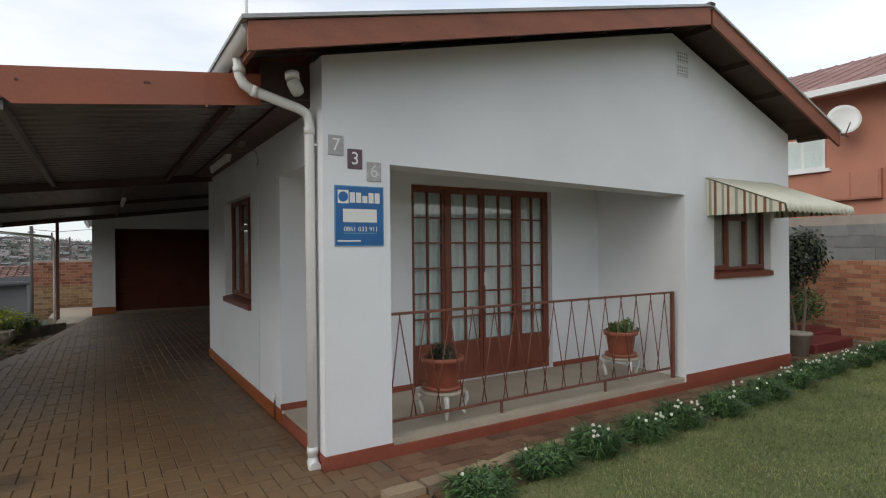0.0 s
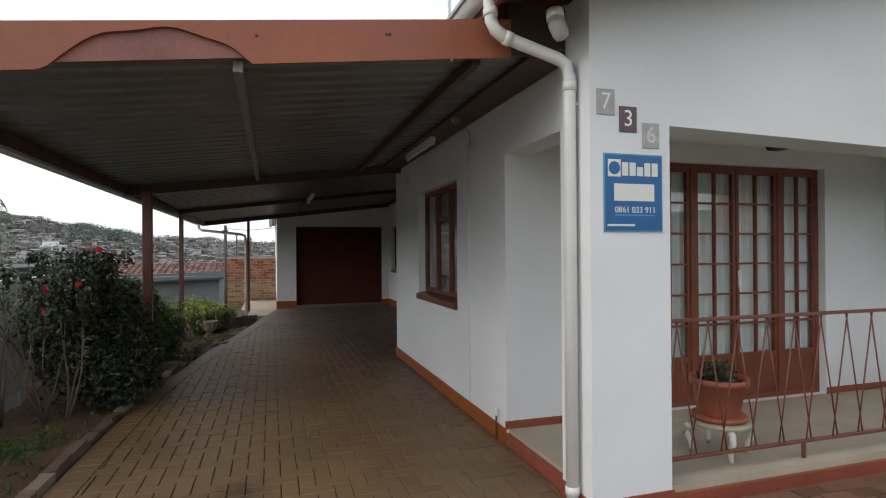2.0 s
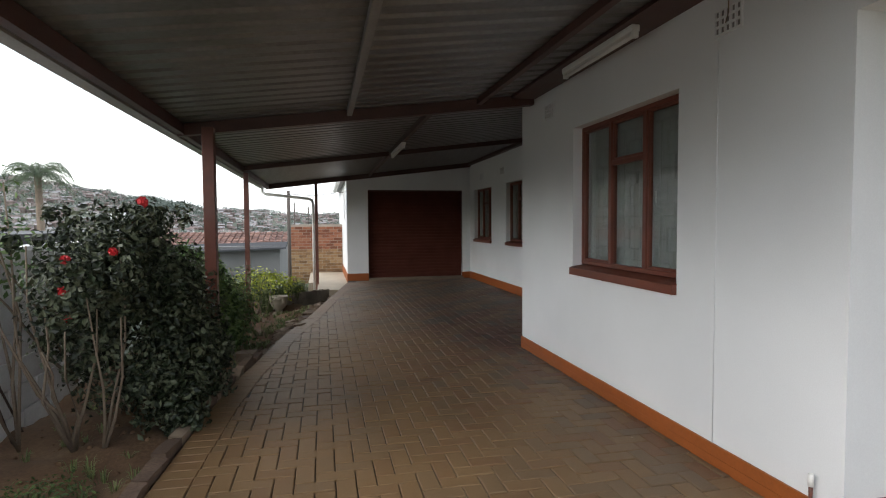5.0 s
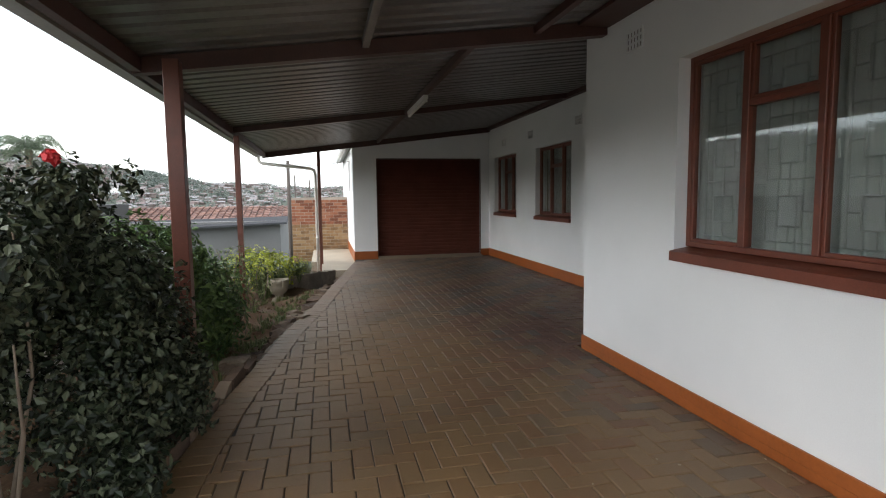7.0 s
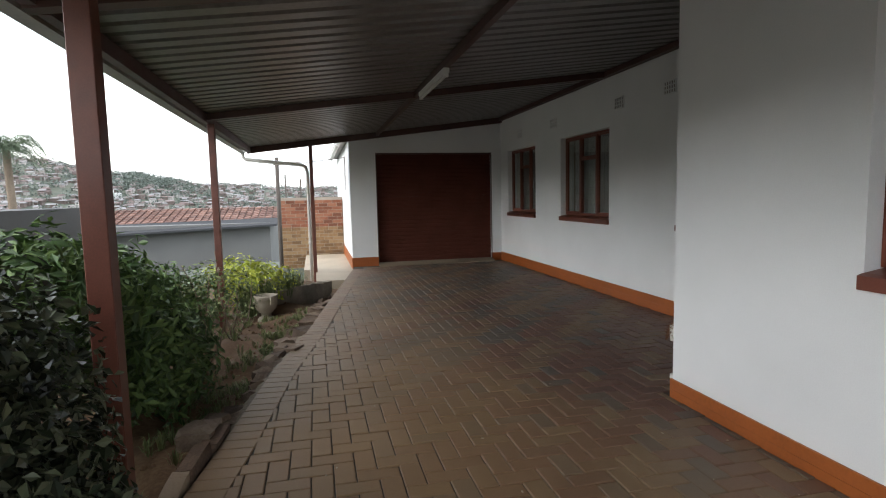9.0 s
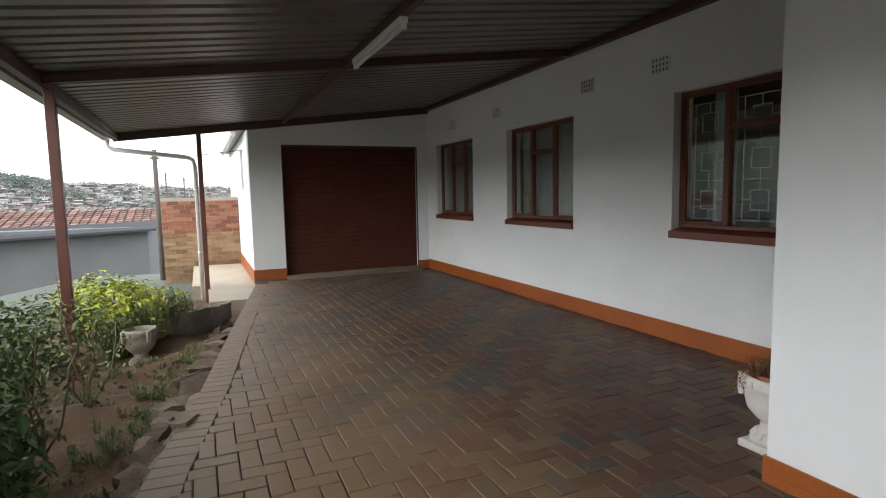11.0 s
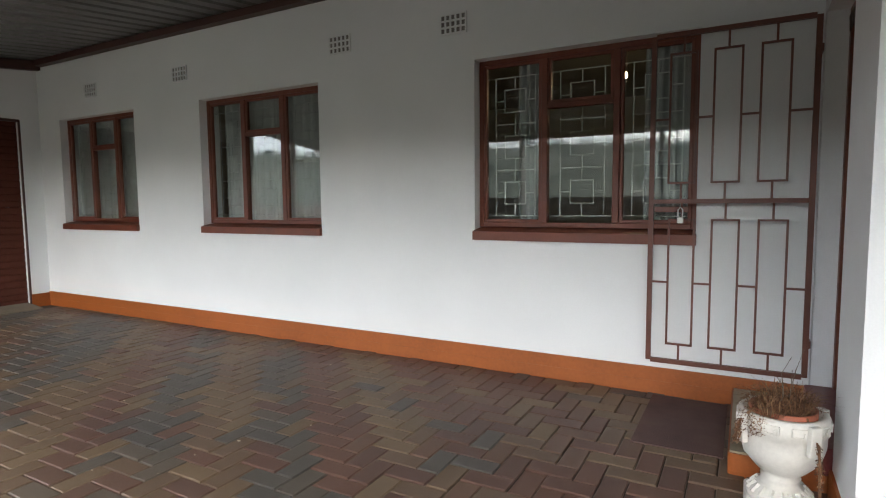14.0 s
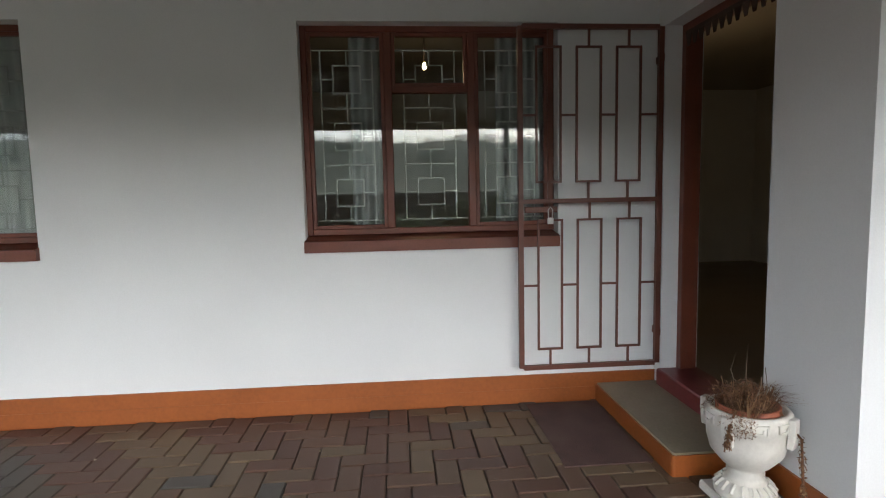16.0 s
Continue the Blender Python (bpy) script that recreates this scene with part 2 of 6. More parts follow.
twig = material("grey_brown_twig", (0.19, 0.145, 0.105), 0.85, 0.3, 8, 60, 0.3)
floor_dark = material("inside_floor", (0.17, 0.13, 0.095), 0.4, 0.2, 2, 40, 0.05)


# ---- building helpers ----
def box(bm, x0, y0, z0, x1, y1, z1):
    c = [bm.verts.new(p) for p in ((x0, y0, z0), (x1, y0, z0), (x1, y1, z0), (x0, y1, z0), (x0, y0, z1), (x1, y0, z1), (x1, y1, z1), (x0, y1, z1))]
    for f in ((3, 2, 1, 0), (4, 5, 6, 7), (0, 1, 5, 4), (1, 2, 6, 5), (2, 3, 7, 6), (3, 0, 4, 7)):
        bm.faces.new([c[i] for i in f])


def hexa(bm, c):
    """A block from eight corners: four below, four above, both anticlockwise."""
    v = [bm.verts.new(p) for p in c]
    for f in ((3, 2, 1, 0), (4, 5, 6, 7), (0, 1, 5, 4), (1, 2, 6, 5), (2, 3, 7, 6), (3, 0, 4, 7)):
        bm.faces.new([v[i] for i in f])


def tube(bm, points, r, seg=10, r_end=None):
    """A round tube along a line of points, capped."""
    pts = [Vector(p) for p in points]
    rings = []
    n = len(pts)
    for i, p in enumerate(pts):
        d = (pts[min(i + 1, n - 1)] - pts[max(i - 1, 0)]).normalized()
        u = d.orthogonal().normalized() if abs(d.z) > 0.9 else d.cross(Vector((0, 0, 1))).normalized()
        w = d.cross(u)
        rr = r if r_end is None else r + (r_end - r) * i / (n - 1)
        rings.append([bm.verts.new(p + (u * math.cos(2 * math.pi * k / seg) + w * math.sin(2 * math.pi * k / seg)) * rr) for k in range(seg)])
    for a, b in zip(rings, rings[1:]):
        for k in range(seg):
            f = bm.faces.new((a[k], a[(k + 1) % seg], b[(k + 1) % seg], b[k]))
            f.smooth = seg > 5
    bm.faces.new(rings[0][::-1])
    bm.faces.new(rings[-1])


def lathe(bm, profile, seg=24, centre=(0, 0, 0)):
    rings = []
    cx, cy, cz = centre
    for r, z in profile:
        rings.append([bm.verts.new((cx + r * math.cos(2 * math.pi * k / seg), cy + r * math.sin(2 * math.pi * k / seg), cz + z)) for k in range(seg)])
    for a, b in zip(rings, rings[1:]):
        for k in range(seg):
            bm.faces.new((a[k], a[(k + 1) % seg], b[(k + 1) % seg], b[k])).smooth = True
    bm.faces.new(rings[0][::-1])
    bm.faces.new(rings[-1])


def part(name, bm, mat, parent=None, label="", bevel=0.0):
    bmesh.ops.recalc_face_normals(bm, faces=bm.faces)
    if bevel:
        bmesh.ops.bevel(bm, geom=list(bm.edges), offset=bevel, segments=1, affect="EDGES", clamp_overlap=True)
    me = bpy.data.meshes.new(name)
    bm.to_mesh(me)
    bm.free()
    me.materials.append(mat)
    ob = new(name, me)
    if parent:
        ob.parent = parent
    if label:
        ob["label"] = label
    return ob


def boxes(name, mat, parent, *bs, label="", bevel=0.0):
    bm = bmesh.new()
    for b in bs:
        box(bm, *b)
    return part(name, bm, mat, parent, label, bevel)


def thing(name, label, category, group="", kind=""):
    return tagged(new(name), label, category, group, kind)


PIECES = {}


def piece(name, mat, parent, x0, y0, z0, x1, y1, z1):
    """A block that shares its mesh with all others of its size, name and material."""
    size = tuple(round(v, 3) for v in (x1 - x0, y1 - y0, z1 - z0))
    key = (name, mat.name, size)
    if key not in PIECES:
        bm = bmesh.new()
        w, d, h = (v / 2 for v in size)
        box(bm, -w, -d, -h, w, d, h)
        bmesh.ops.recalc_face_normals(bm, faces=bm.faces)
        me = bpy.data.meshes.new(name)
        bm.to_mesh(me)
        bm.free()
        me.materials.append(mat)
        PIECES[key] = me
    ob = new(name, PIECES[key])
    ob.parent = parent
    ob.location = ((x0 + x1) / 2, (y0 + y1) / 2, (z0 + z1) / 2)
    return ob


def holed_wall(bm, along, across0, across1, a0, a1, z0, z1, holes):
    """A wall along 'x' or 'y' from a0 to a1, thick from across0 to across1, with holes (a, a, z, z)."""
    cuts = sorted({a0, a1, *[h[0] for h in holes], *[h[1] for h in holes]})
    for s, e in zip(cuts, cuts[1:]):
        z = z0
        for h in sorted((h for h in holes if h[0] <= s and h[1] >= e), key=lambda h: h[2]):
            if h[2] > z:
                box(bm, *((s, across0, z, e, across1, h[2]) if along == "x" else (across0, s, z, across1, e, h[2])))
            z = h[3]
        if z < z1:
            box(bm, *((s, across0, z, e, across1, z1) if along == "x" else (across0, s, z, across1, e, z1)))


# ---- the plan, in metres ----
DRIVE = -0.10                      # top of the paving
X1, X2 = 1.50, 3.02                # outer faces of the two side walls
YF, YB, YR, YG = 4.36, 5.66, 9.68, 17.65   # front, porch back, return wall, garage front
PX0, PX1 = 2.005, 5.72              # porch opening
RIGHT = 7.98
STOEP = 0.02                       # porch floor
WZ0, WZ1 = 0.94, 2.14              # window opening
CEIL = 2.62


def roof_under(x):
    """Underside of the carport sheet."""
    return 2.50 + 0.12 * x


# ---- ground ----
# bearing of the far ridge, in degrees, and its height
RIDGE_AT = (-180, -130, -100, -70, -45, -30, -20.5, -16.8, -12.6, -9, -5, 2, 20, 60, 180)
RIDGE_TOP = (34, 36, 66, 69, 60, 53, 41, 31.5, 26, 21.5, 19, 15.5, 15, 30, 34)


def land(x, y):
    d = math.hypot(x, y - 8)
    z = -0.5
    t = max(0.0, -3.4 - x) + max(0.0, y - 23)
    z -= min(t * 0.16, 14) + (0.0 if d < 60 else min((d - 60) * 0.03, 8))
    if d > 190:
        a = math.degrees(math.atan2(x, y - 8))
        top = float(np.interp(a, RIDGE_AT, RIDGE_TOP)) + 1.0 * math.sin(a * 0.7) + 0.8 * math.sin(a * 1.9)
        k = min(1, (d - 190) / 420)
        z += (top + 15) * k * k * (3 - 2 * k)
    return z


bm = bmesh.new()
rings = []
radii = [0.5] + [3 * 1.135 ** i for i in range(48)]
for r in radii:
    rings.append([bm.verts.new((r * math.sin(2 * math.pi * k / 144), 8 + r * math.cos(2 * math.pi * k / 144), land(r * math.sin(2 * math.pi * k / 144), 8 + r * math.cos(2 * math.pi * k / 144)))) for k in range(144)])
for a, b in zip(rings, rings[1:]):
    for k in range(144):
        bm.faces.new((a[k], a[(k + 1) % 144], b[(k + 1) % 144], b[k])).smooth = True
bm.faces.new(rings[0])
tagged(part("ground", bm, far_ground), "grassy ground falling away to a far built-up hillside", "ground", kind="structure")

EDGE = [(-2.2, -6.0), (-1.73, 4.4), (-1.66, 6.8), (-1.59, 8.2), (-1.50, 9.13), (-1.40, 9.75), (-1.23, 11.0), (-0.97, 12.3), (-0.70, 14.0), (-0.45, 15.5), (-0.15, 17.3)]


def drive_left(y):
    for (xa, ya), (xb, yb) in zip(EDGE, EDGE[1:]):
        if y <= yb:
            return xa + (xb - xa) * (y - ya) / (yb - ya)
    return EDGE[-1][0]


bm = bmesh.new()
vs = [(x, y) for x, y in EDGE] + [(-0.12, YG), (X2, YG), (X2, YR), (X1, YR), (X1, YF), (1.9, YF), (1.9, -6.0)]
low = [bm.verts.new((x, y, -0.48)) for x, y in vs]
top = [bm.verts.new((x, y, DRIVE - 0.012)) for x, y in vs]
bm.faces.new(top)
for i in range(len(vs)):
    j = (i + 1) % len(vs)
    bm.faces.new((low[i], low[j], top[j], top[i]))
driveway = tagged(part("driveway", bm, joint_sand), "brown herringbone brick driveway under the carport", "driveway", kind="structure")


# ---- house walls ----
WINDOWS = {"w1": (6.86, 8.375), "kw": (10.285, 11.765), "w2": (13.22, 14.725), "w3": (15.765, 17.20)}
bm = bmesh.new()
holed_wall(bm, "y", X1, X1 + 0.23, YB, YR, -0.3, 3.0, [(*WINDOWS["w1"], WZ0 - 0.09, WZ1 + 0.025)])
box(bm, X1, 4.70, 2.21, X1 + 0.23, YB, 3.0)
tagged(part("wall_side_front", bm, plaster), "white plastered side wall beside the driveway", "wall", kind="structure")
bm = bmesh.new()
holed_wall(bm, "y", X2, X2 + 0.23, YR, YG, -0.3, 3.1, [(a, b, WZ0 - 0.09, WZ1) for n, (a, b) in WINDOWS.items() if n != "w1"])
tagged(part("wall_side_rear", bm, plaster), "white plastered wall with three windows under the carport", "wall", kind="structure")
bm = bmesh.new()
holed_wall(bm, "x", YR - 0.23, YR, X1 + 0.23, X2 + 0.23, -0.3, 3.0, [(2.0, 2.94, -0.02, 2.10)])
tagged(part("wall_return", bm, plaster), "white plastered return wall with the kitchen doorway", "wall", kind="structure")
bm = bmesh.new()
holed_wall(bm, "x", YB, YB + 0.23, X1 + 0.23, RIGHT - 0.23, -0.3, 3.0, [(2.90, 4.90, STOEP, 2.22)])
tagged(part("wall_porch", bm, plaster), "white plastered porch back wall around french doors", "wall", kind="structure")


def gable(x):
    return 2.86 + (x - 0.85) * 0.236 if x < 5.53 else 3.965 - (x - 5.53) * 0.365


def lintel(x):
    """Underside of the porch beam, sloped down to the right to fit the camera's view."""
    return 2.183 - 0.079 * (x - PX0) / (PX1 - PX0)


bm = bmesh.new()
FW = (6.28, 7.52, 1.22, 2.12)
cuts = [1.46, PX0, 4.0, 5.53, PX1, FW[0], FW[1], RIGHT]
for a, b in zip(cuts, cuts[1:]):
    spans = [(-0.3, None)]
    if PX0 <= a < PX1:
        spans = [("lintel", None)]
    elif a == FW[0]:
        spans = [(-0.3, FW[2] - 0.09), (FW[3], None)]
    for z0, z1 in spans:
        za, zb = (gable(a) - 0.06, gable(b) - 0.06) if z1 is None else (z1, z1)
        la, lb = (lintel(a), lintel(b)) if z0 == "lintel" else (z0, z0)
        hexa(bm, [(a, YF, la), (b, YF, lb), (b, YF + 0.28, lb), (a, YF + 0.28, la), (a, YF, za), (b, YF, zb), (b, YF + 0.28, zb), (a, YF + 0.28, za)])
box(bm, 1.46, YF + 0.28, -0.3, PX0, 4.70, 2.9)
box(bm, PX1, YF + 0.28, -0.3, PX1 + 0.2, YB, 3.0)
tagged(part("wall_front", bm, plaster), "white plastered front gable with an open porch", "wall", kind="structure")
boxes("wall_right", plaster, None, (RIGHT - 0.23, YF + 0.28, -0.3, RIGHT, YG, 3.0))["kind"] = "structure"
boxes("ceiling_porch", plaster, None, (X1 + 0.23, YF + 0.28, 2.38, PX1, YB, 2.45))["kind"] = "structure"
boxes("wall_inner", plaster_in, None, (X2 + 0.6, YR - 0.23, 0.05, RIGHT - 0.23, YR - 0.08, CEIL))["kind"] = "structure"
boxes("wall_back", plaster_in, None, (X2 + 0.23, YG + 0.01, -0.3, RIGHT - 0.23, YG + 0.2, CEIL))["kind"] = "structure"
boxes("floor_inside", floor_dark, None, (X1 + 0.23, YB + 0.23, 0.0, RIGHT - 0.23, YR - 0.23, 0.08), (X2 + 0.23, YR - 0.23, 0.0, RIGHT - 0.23, YG, 0.08))["kind"] = "structure"
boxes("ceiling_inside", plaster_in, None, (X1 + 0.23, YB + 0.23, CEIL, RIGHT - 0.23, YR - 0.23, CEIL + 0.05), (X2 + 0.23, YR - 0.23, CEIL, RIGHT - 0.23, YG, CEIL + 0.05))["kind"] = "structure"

# porch floor slab
boxes("floor_porch", concrete, None, (X1 + 0.02, YF + 0.02, -0.3, PX1, YB, STOEP))["kind"] = "structure"

# plinth bands
bm = bmesh.new()
box(bm, X1 - 0.012, YB, -0.3, X1, YR + 0.012, -0.052)
box(bm, X1 - 0.012, YB, -0.048, X1, YR + 0.012, 0.02)
box(bm, X1 - 0.009, YB, -0.052, X1, YR + 0.009, -0.048)
box(bm, X1, YR, -0.3, 2.0, YR + 0.012, 0.02)
box(bm, X2 - 0.012, YR, -0.3, X2, YG, -0.022)
box(bm, X2 - 0.012, YR, -0.018, X2, YG, 0.065)
box(bm, X2 - 0.009, YR, -0.022, X2, YG, -0.018)
box(bm, 2.81, YG - 0.012, -0.3, X2 - 0.012, YG, 0.05)
box(bm, -0.142, YG - 0.012, -0.3, 0.39, YG, 0.07)
box(bm, -0.142, YG, -0.5, -0.13, 24.0, 0.07)
tagged(part("baseboard_carport", bm, plinth_orange), "orange painted plinth band along the wall foot", "plinth", kind="structure")
bm = bmesh.new()
box(bm, 1.448, YF - 0.012, -0.3, PX0 + 0.01, YF, 0.0)
box(bm, 1.448, YF, -0.3, 1.46, 4.71, 0.0)
box(bm, X1 - 0.01, 4.71, -0.3, X1 + 0.018, YB - 0.01, -0.01)
box(bm, PX0 + 0.01, YF - 0.008, -0.3, PX1, YF + 0.018, -0.03)
box(bm, PX1, YF - 0.012, -0.3, RIGHT + 0.012, YF, 0.06)
box(bm, RIGHT, YF, -0.3, RIGHT + 0.012, 12, 0.06)
box(bm, X1 - 0.012, YB - 0.012, STOEP, 2.90, YB, 0.08)
box(bm, 4.90, YB - 0.01, STOEP, PX1, YB, 0.08)
tagged(part("baseboard_front", bm, plinth_red), "red brown painted plinth band of the front", "plinth", kind="structure")

# garage
bm = bmesh.new()
cut = [-0.13, 0.39, 2.81, X2 + 0.2]
for a, b in zip(cut, cut[1:]):
    z0 = 2.15 if a == 0.39 else -0.3
    hexa(bm, [(a, YG, z0), (b, YG, z0), (b, YG + 0.23, z0), (a, YG + 0.23, z0), (a, YG, roof_under(a) - 0.02), (b, YG, roof_under(b) - 0.02), (b, YG + 0.23, roof_under(b) - 0.02), (a, YG + 0.23, roof_under(a) - 0.02)])
holed_wall(bm, "y", -0.13, 0.10, YG + 0.23, 24.0, -0.5, 2.42, [(19.04, 19.69, 1.44, 2.19)])
# unseen back and right walls, added to keep sky out behind the door
box(bm, 0.13, 23.8, -0.5, X2 + 0.2, 24.0, 2.42)
box(bm, X2 + 0.0, YG + 0.23, -0.5, X2 + 0.2, 23.8, 2.42)
tagged(part("wall_garage", bm, plaster), "white plastered garage front wall", "wall", kind="structure")


gw = thing("window_6", "narrow brown steel window in the garage side", "window", kind="structure")
boxes("window_frame", steel_red, gw, (-0.07, 19.04, 1.44, -0.03, 19.08, 2.19), (-0.07, 19.65, 1.44, -0.03, 19.69, 2.19), (-0.07, 19.08, 1.44, -0.03, 19.65, 1.48), (-0.07, 19.08, 2.15, -0.03, 19.65, 2.19))
boxes("pane", glass, gw, (-0.052, 19.08, 1.48, -0.048, 19.65, 2.15))


# ---- carport ----
CY0, CY1, CX0 = 4.62, 17.95, -2.08
bm = bmesh.new()
pitch = 0.185
profile = ((0.0, 0.0), (0.60, 0.0), (0.70, 0.024), (0.90, 0.024))
ny = int((CY1 - CY0) / pitch) * 4
cols = []
for i in range(ny + 1):
    y = CY0 + (i // 4 + profile[i % 4][0]) * pitch
    w = profile[i % 4][1]
    far = 3.02 if y > YR - 0.02 else 1.495
    cols.append([bm.verts.new((x, y, roof_under(x) + 0.003 + w)) for x in (CX0 - 0.06, 0.4, far)])
for a, b in zip(cols, cols[1:]):
    for k in range(2):
        bm.faces.new((a[k], a[k + 1], b[k + 1], b[k]))
sheet = part("carport_roof", bm, galvanised)
sheet.modifiers.new("thick", "SOLIDIFY").thickness = 0.002
tagged(sheet, "weathered box-ribbed galvanised carport roof sheeting", "carport roof", kind="structure")

carport = thing("carport", "dark red brown painted steel carport frame on posts", "carport")


def cross_beam(y, x0, x1, deep, thick, mat=beam_brown):
    bm = bmesh.new()
    zt0, zt1 = roof_under(x0) - 0.002, roof_under(x1) - 0.002
    hexa(bm, [(x0, y, zt0 - deep), (x1, y, zt1 - deep), (x1, y + thick, zt1 - deep), (x0, y + thick, zt0 - deep), (x0, y, zt0), (x1, y, zt1), (x1, y + thick, zt1), (x0, y + thick, zt0)])
    part("cross_beam", bm, mat, carport)


cross_beam(9.30, CX0 + 0.05, X1 - 0.01, 0.11, 0.09)
cross_beam(13.20, CX0 + 0.05, X2 - 0.01, 0.075, 0.05)
cross_beam(17.52, CX0 + 0.05, X2 - 0.01, 0.11, 0.08)


def long_beam(x, y0, y1, deep, wide, mat):
    z = roof_under(x) - 0.002
    boxes("purlin", mat, carport, (x, y0, z - deep, x + wide, y1, z))


long_beam(-0.47, 4.66, 9.30, 0.06, 0.05, beam_grey)
long_beam(0.86, 4.66, 9.30, 0.06, 0.05, beam_brown)
long_beam(0.40, 9.40, 13.19, 0.07, 0.05, beam_brown)
long_beam(0.40, 13.26, 17.51, 0.07, 0.05, beam_brown)
# flat eave board along the house wall, built here as a wide purlin
long_beam(1.23, 4.66, 9.28, 0.028, 0.26, beam_brown)
long_beam(2.93, 9.8, 17.5, 0.065, 0.08, beam_brown)
long_beam(CX0 + 0.06, 4.66, 9.28, 0.10, 0.06, beam_brown)
long_beam(CX0 + 0.06, 9.42, 17.5, 0.10, 0.06, beam_brown)

for x, y, wd, base in ((-1.76, 9.0, 0.10, -0.35), (-1.98, 13.3, 0.075, -0.4), (-0.90, 17.4, 0.07, -0.45)):
    boxes("post", steel_red, carport, (x, y, base, x + wd, y + wd, roof_under(x) - 0.1), bevel=0.004)

# front fascia of the carport, with an arched notch over the entrance
bm = bmesh.new()
FX0, FX1 = CX0 - 0.1, 1.08
n = 72
pts = []
for i in range(n + 1):
    x = FX0 + (FX1 - FX0) * i / n
    lowz = roof_under(x) - 0.045
    u = (x + 0.84) / 0.45
    if abs(u) < 1:
        lowz += 0.19 * (1 - abs(u) ** 2.2) ** 0.8 + 0.008 * math.sin(u * 9)
    pts.append((x, lowz, roof_under(x) + 0.182))
for (xa, la, ta), (xb, lb, tb) in zip(pts, pts[1:]):
    hexa(bm, [(xa, CY0 - 0.025, la), (xb, CY0 - 0.025, lb), (xb, CY0 - 0.005, lb), (xa, CY0 - 0.005, la), (xa, CY0 - 0.025, ta), (xb, CY0 - 0.025, tb), (xb, CY0 - 0.005, tb), (xa, CY0 - 0.005, ta)])
bmesh.ops.remove_doubles(bm, verts=bm.verts, dist=0.0005)
fascia = tagged(part("carport_fascia", bm, fascia_orange), "faded orange painted sheet fascia across the carport front", "fascia")
# notch backing and seam of the fascia
bm = bmesh.new()
for i in range(12):
    xa, xb = -1.26 + i * 0.08, -1.26 + (i + 1) * 0.08
    za, zb = roof_under(xa), roof_under(xb)
    hexa(bm, [(xa, CY0 - 0.004, za - 0.006), (xb, CY0 - 0.004, zb - 0.006), (xb, CY0 + 0.02, zb - 0.006), (xa, CY0 + 0.02, za - 0.006), (xa, CY0 - 0.004, za + 0.172), (xb, CY0 - 0.004, zb + 0.172), (xb, CY0 + 0.02, zb + 0.172), (xa, CY0 + 0.02, za + 0.172)])
bmesh.ops.remove_doubles(bm, verts=bm.verts, dist=0.0005)
part("backing_strip", bm, material("faded_pink_sheet", (0.27, 0.105, 0.085), 0.6, 0.3, 3, 40, 0.1), fascia, "faded pinkish backing strip")
boxes("seam", fascia_orange, fascia, (0.70, CY0 - 0.030, roof_under(0.7) - 0.06, 0.715, CY0 - 0.025, roof_under(0.7) + 0.16))
for fx in (-0.35, 0.33, 0.35):
    bm = bmesh.new()
    tube(bm, [(fx, CY0 - 0.031, roof_under(fx) + 0.1), (fx, CY0 - 0.024, roof_under(fx) + 0.1)], 0.008, 8)
    part("bolt", bm, dark_timber, fascia)

# carport gutter and its downpipe
gutter = thing("carport_gutter", "grey white gutter along the carport edge with a downpipe", "gutter")
bm = bmesh.new()
gz = roof_under(CX0) + 0.002
pr = [(CX0 - 0.13, gz + 0.015), (CX0 - 0.13, gz - 0.06), (CX0 - 0.03, gz - 0.06), (CX0 - 0.03, gz), (CX0 - 0.036, gz), (CX0 - 0.036, gz - 0.054), (CX0 - 0.124, gz - 0.054), (CX0 - 0.124, gz + 0.015)]
ends = [[bm.verts.new((x, yy, z)) for x, z in pr] for yy in (CY0 + 0.02, CY1 + 0.05)]
for k in range(8):
    bm.faces.new((ends[0][k], ends[0][(k + 1) % 8], ends[1][(k + 1) % 8], ends[1][k]))
bm.faces.new(ends[0])
bm.faces.new(ends[1][::-1])
part("trough", bm, material("grey_gutter_paint", (0.42, 0.41, 0.39), 0.5, 0.25, 3, 40, 0.05), gutter)
bm = bmesh.new()
tube(bm, [(CX0 - 0.05, 17.72, gz - 0.08), (CX0 - 0.05, 17.71, gz - 0.16), (CX0 + 0.02, 17.70, gz - 0.21), (-1.05, 17.66, 1.93), (-0.97, 17.66, 1.89), (-0.94, 17.66, 1.78), (-0.94, 17.66, -0.42)], 0.036, 12)
part("downpipe", bm, pvc, gutter)
for z in (1.4, 0.4):
    bm = bmesh.new()
    tube(bm, [(-0.94, 17.66, z), (-0.94, 17.66, z + 0.03)], 0.042, 12)
    part("bracket", bm, pvc, gutter)


# fluorescent battens
def batten(x, y0, y1, z):
    lamp = thing("fluorescent_lamp", "unlit white fluorescent batten fixed under the carport roof", "lamp", "carport lamps")
    boxes("body", pvc, lamp, (x - 0.03, y0, z - 0.045, x + 0.03, y1, z), bevel=0.004)
    bm = bmesh.new()
    tube(bm, [(x, y0 + 0.03, z - 0.068), (x, y1 - 0.03, z - 0.068)], 0.015, 10)
    part("lamp_tube", bm, bar_white, lamp)
    for y in (y0, y1 - 0.03):
        boxes("end_cap", pvc, lamp, (x - 0.02, y, z - 0.085, x + 0.02, y + 0.03, z - 0.045))


batten(1.31, 7.05, 8.14, roof_under(1.23) - 0.030)
batten(0.425, 11.6, 12.87, roof_under(0.4) - 0.072)


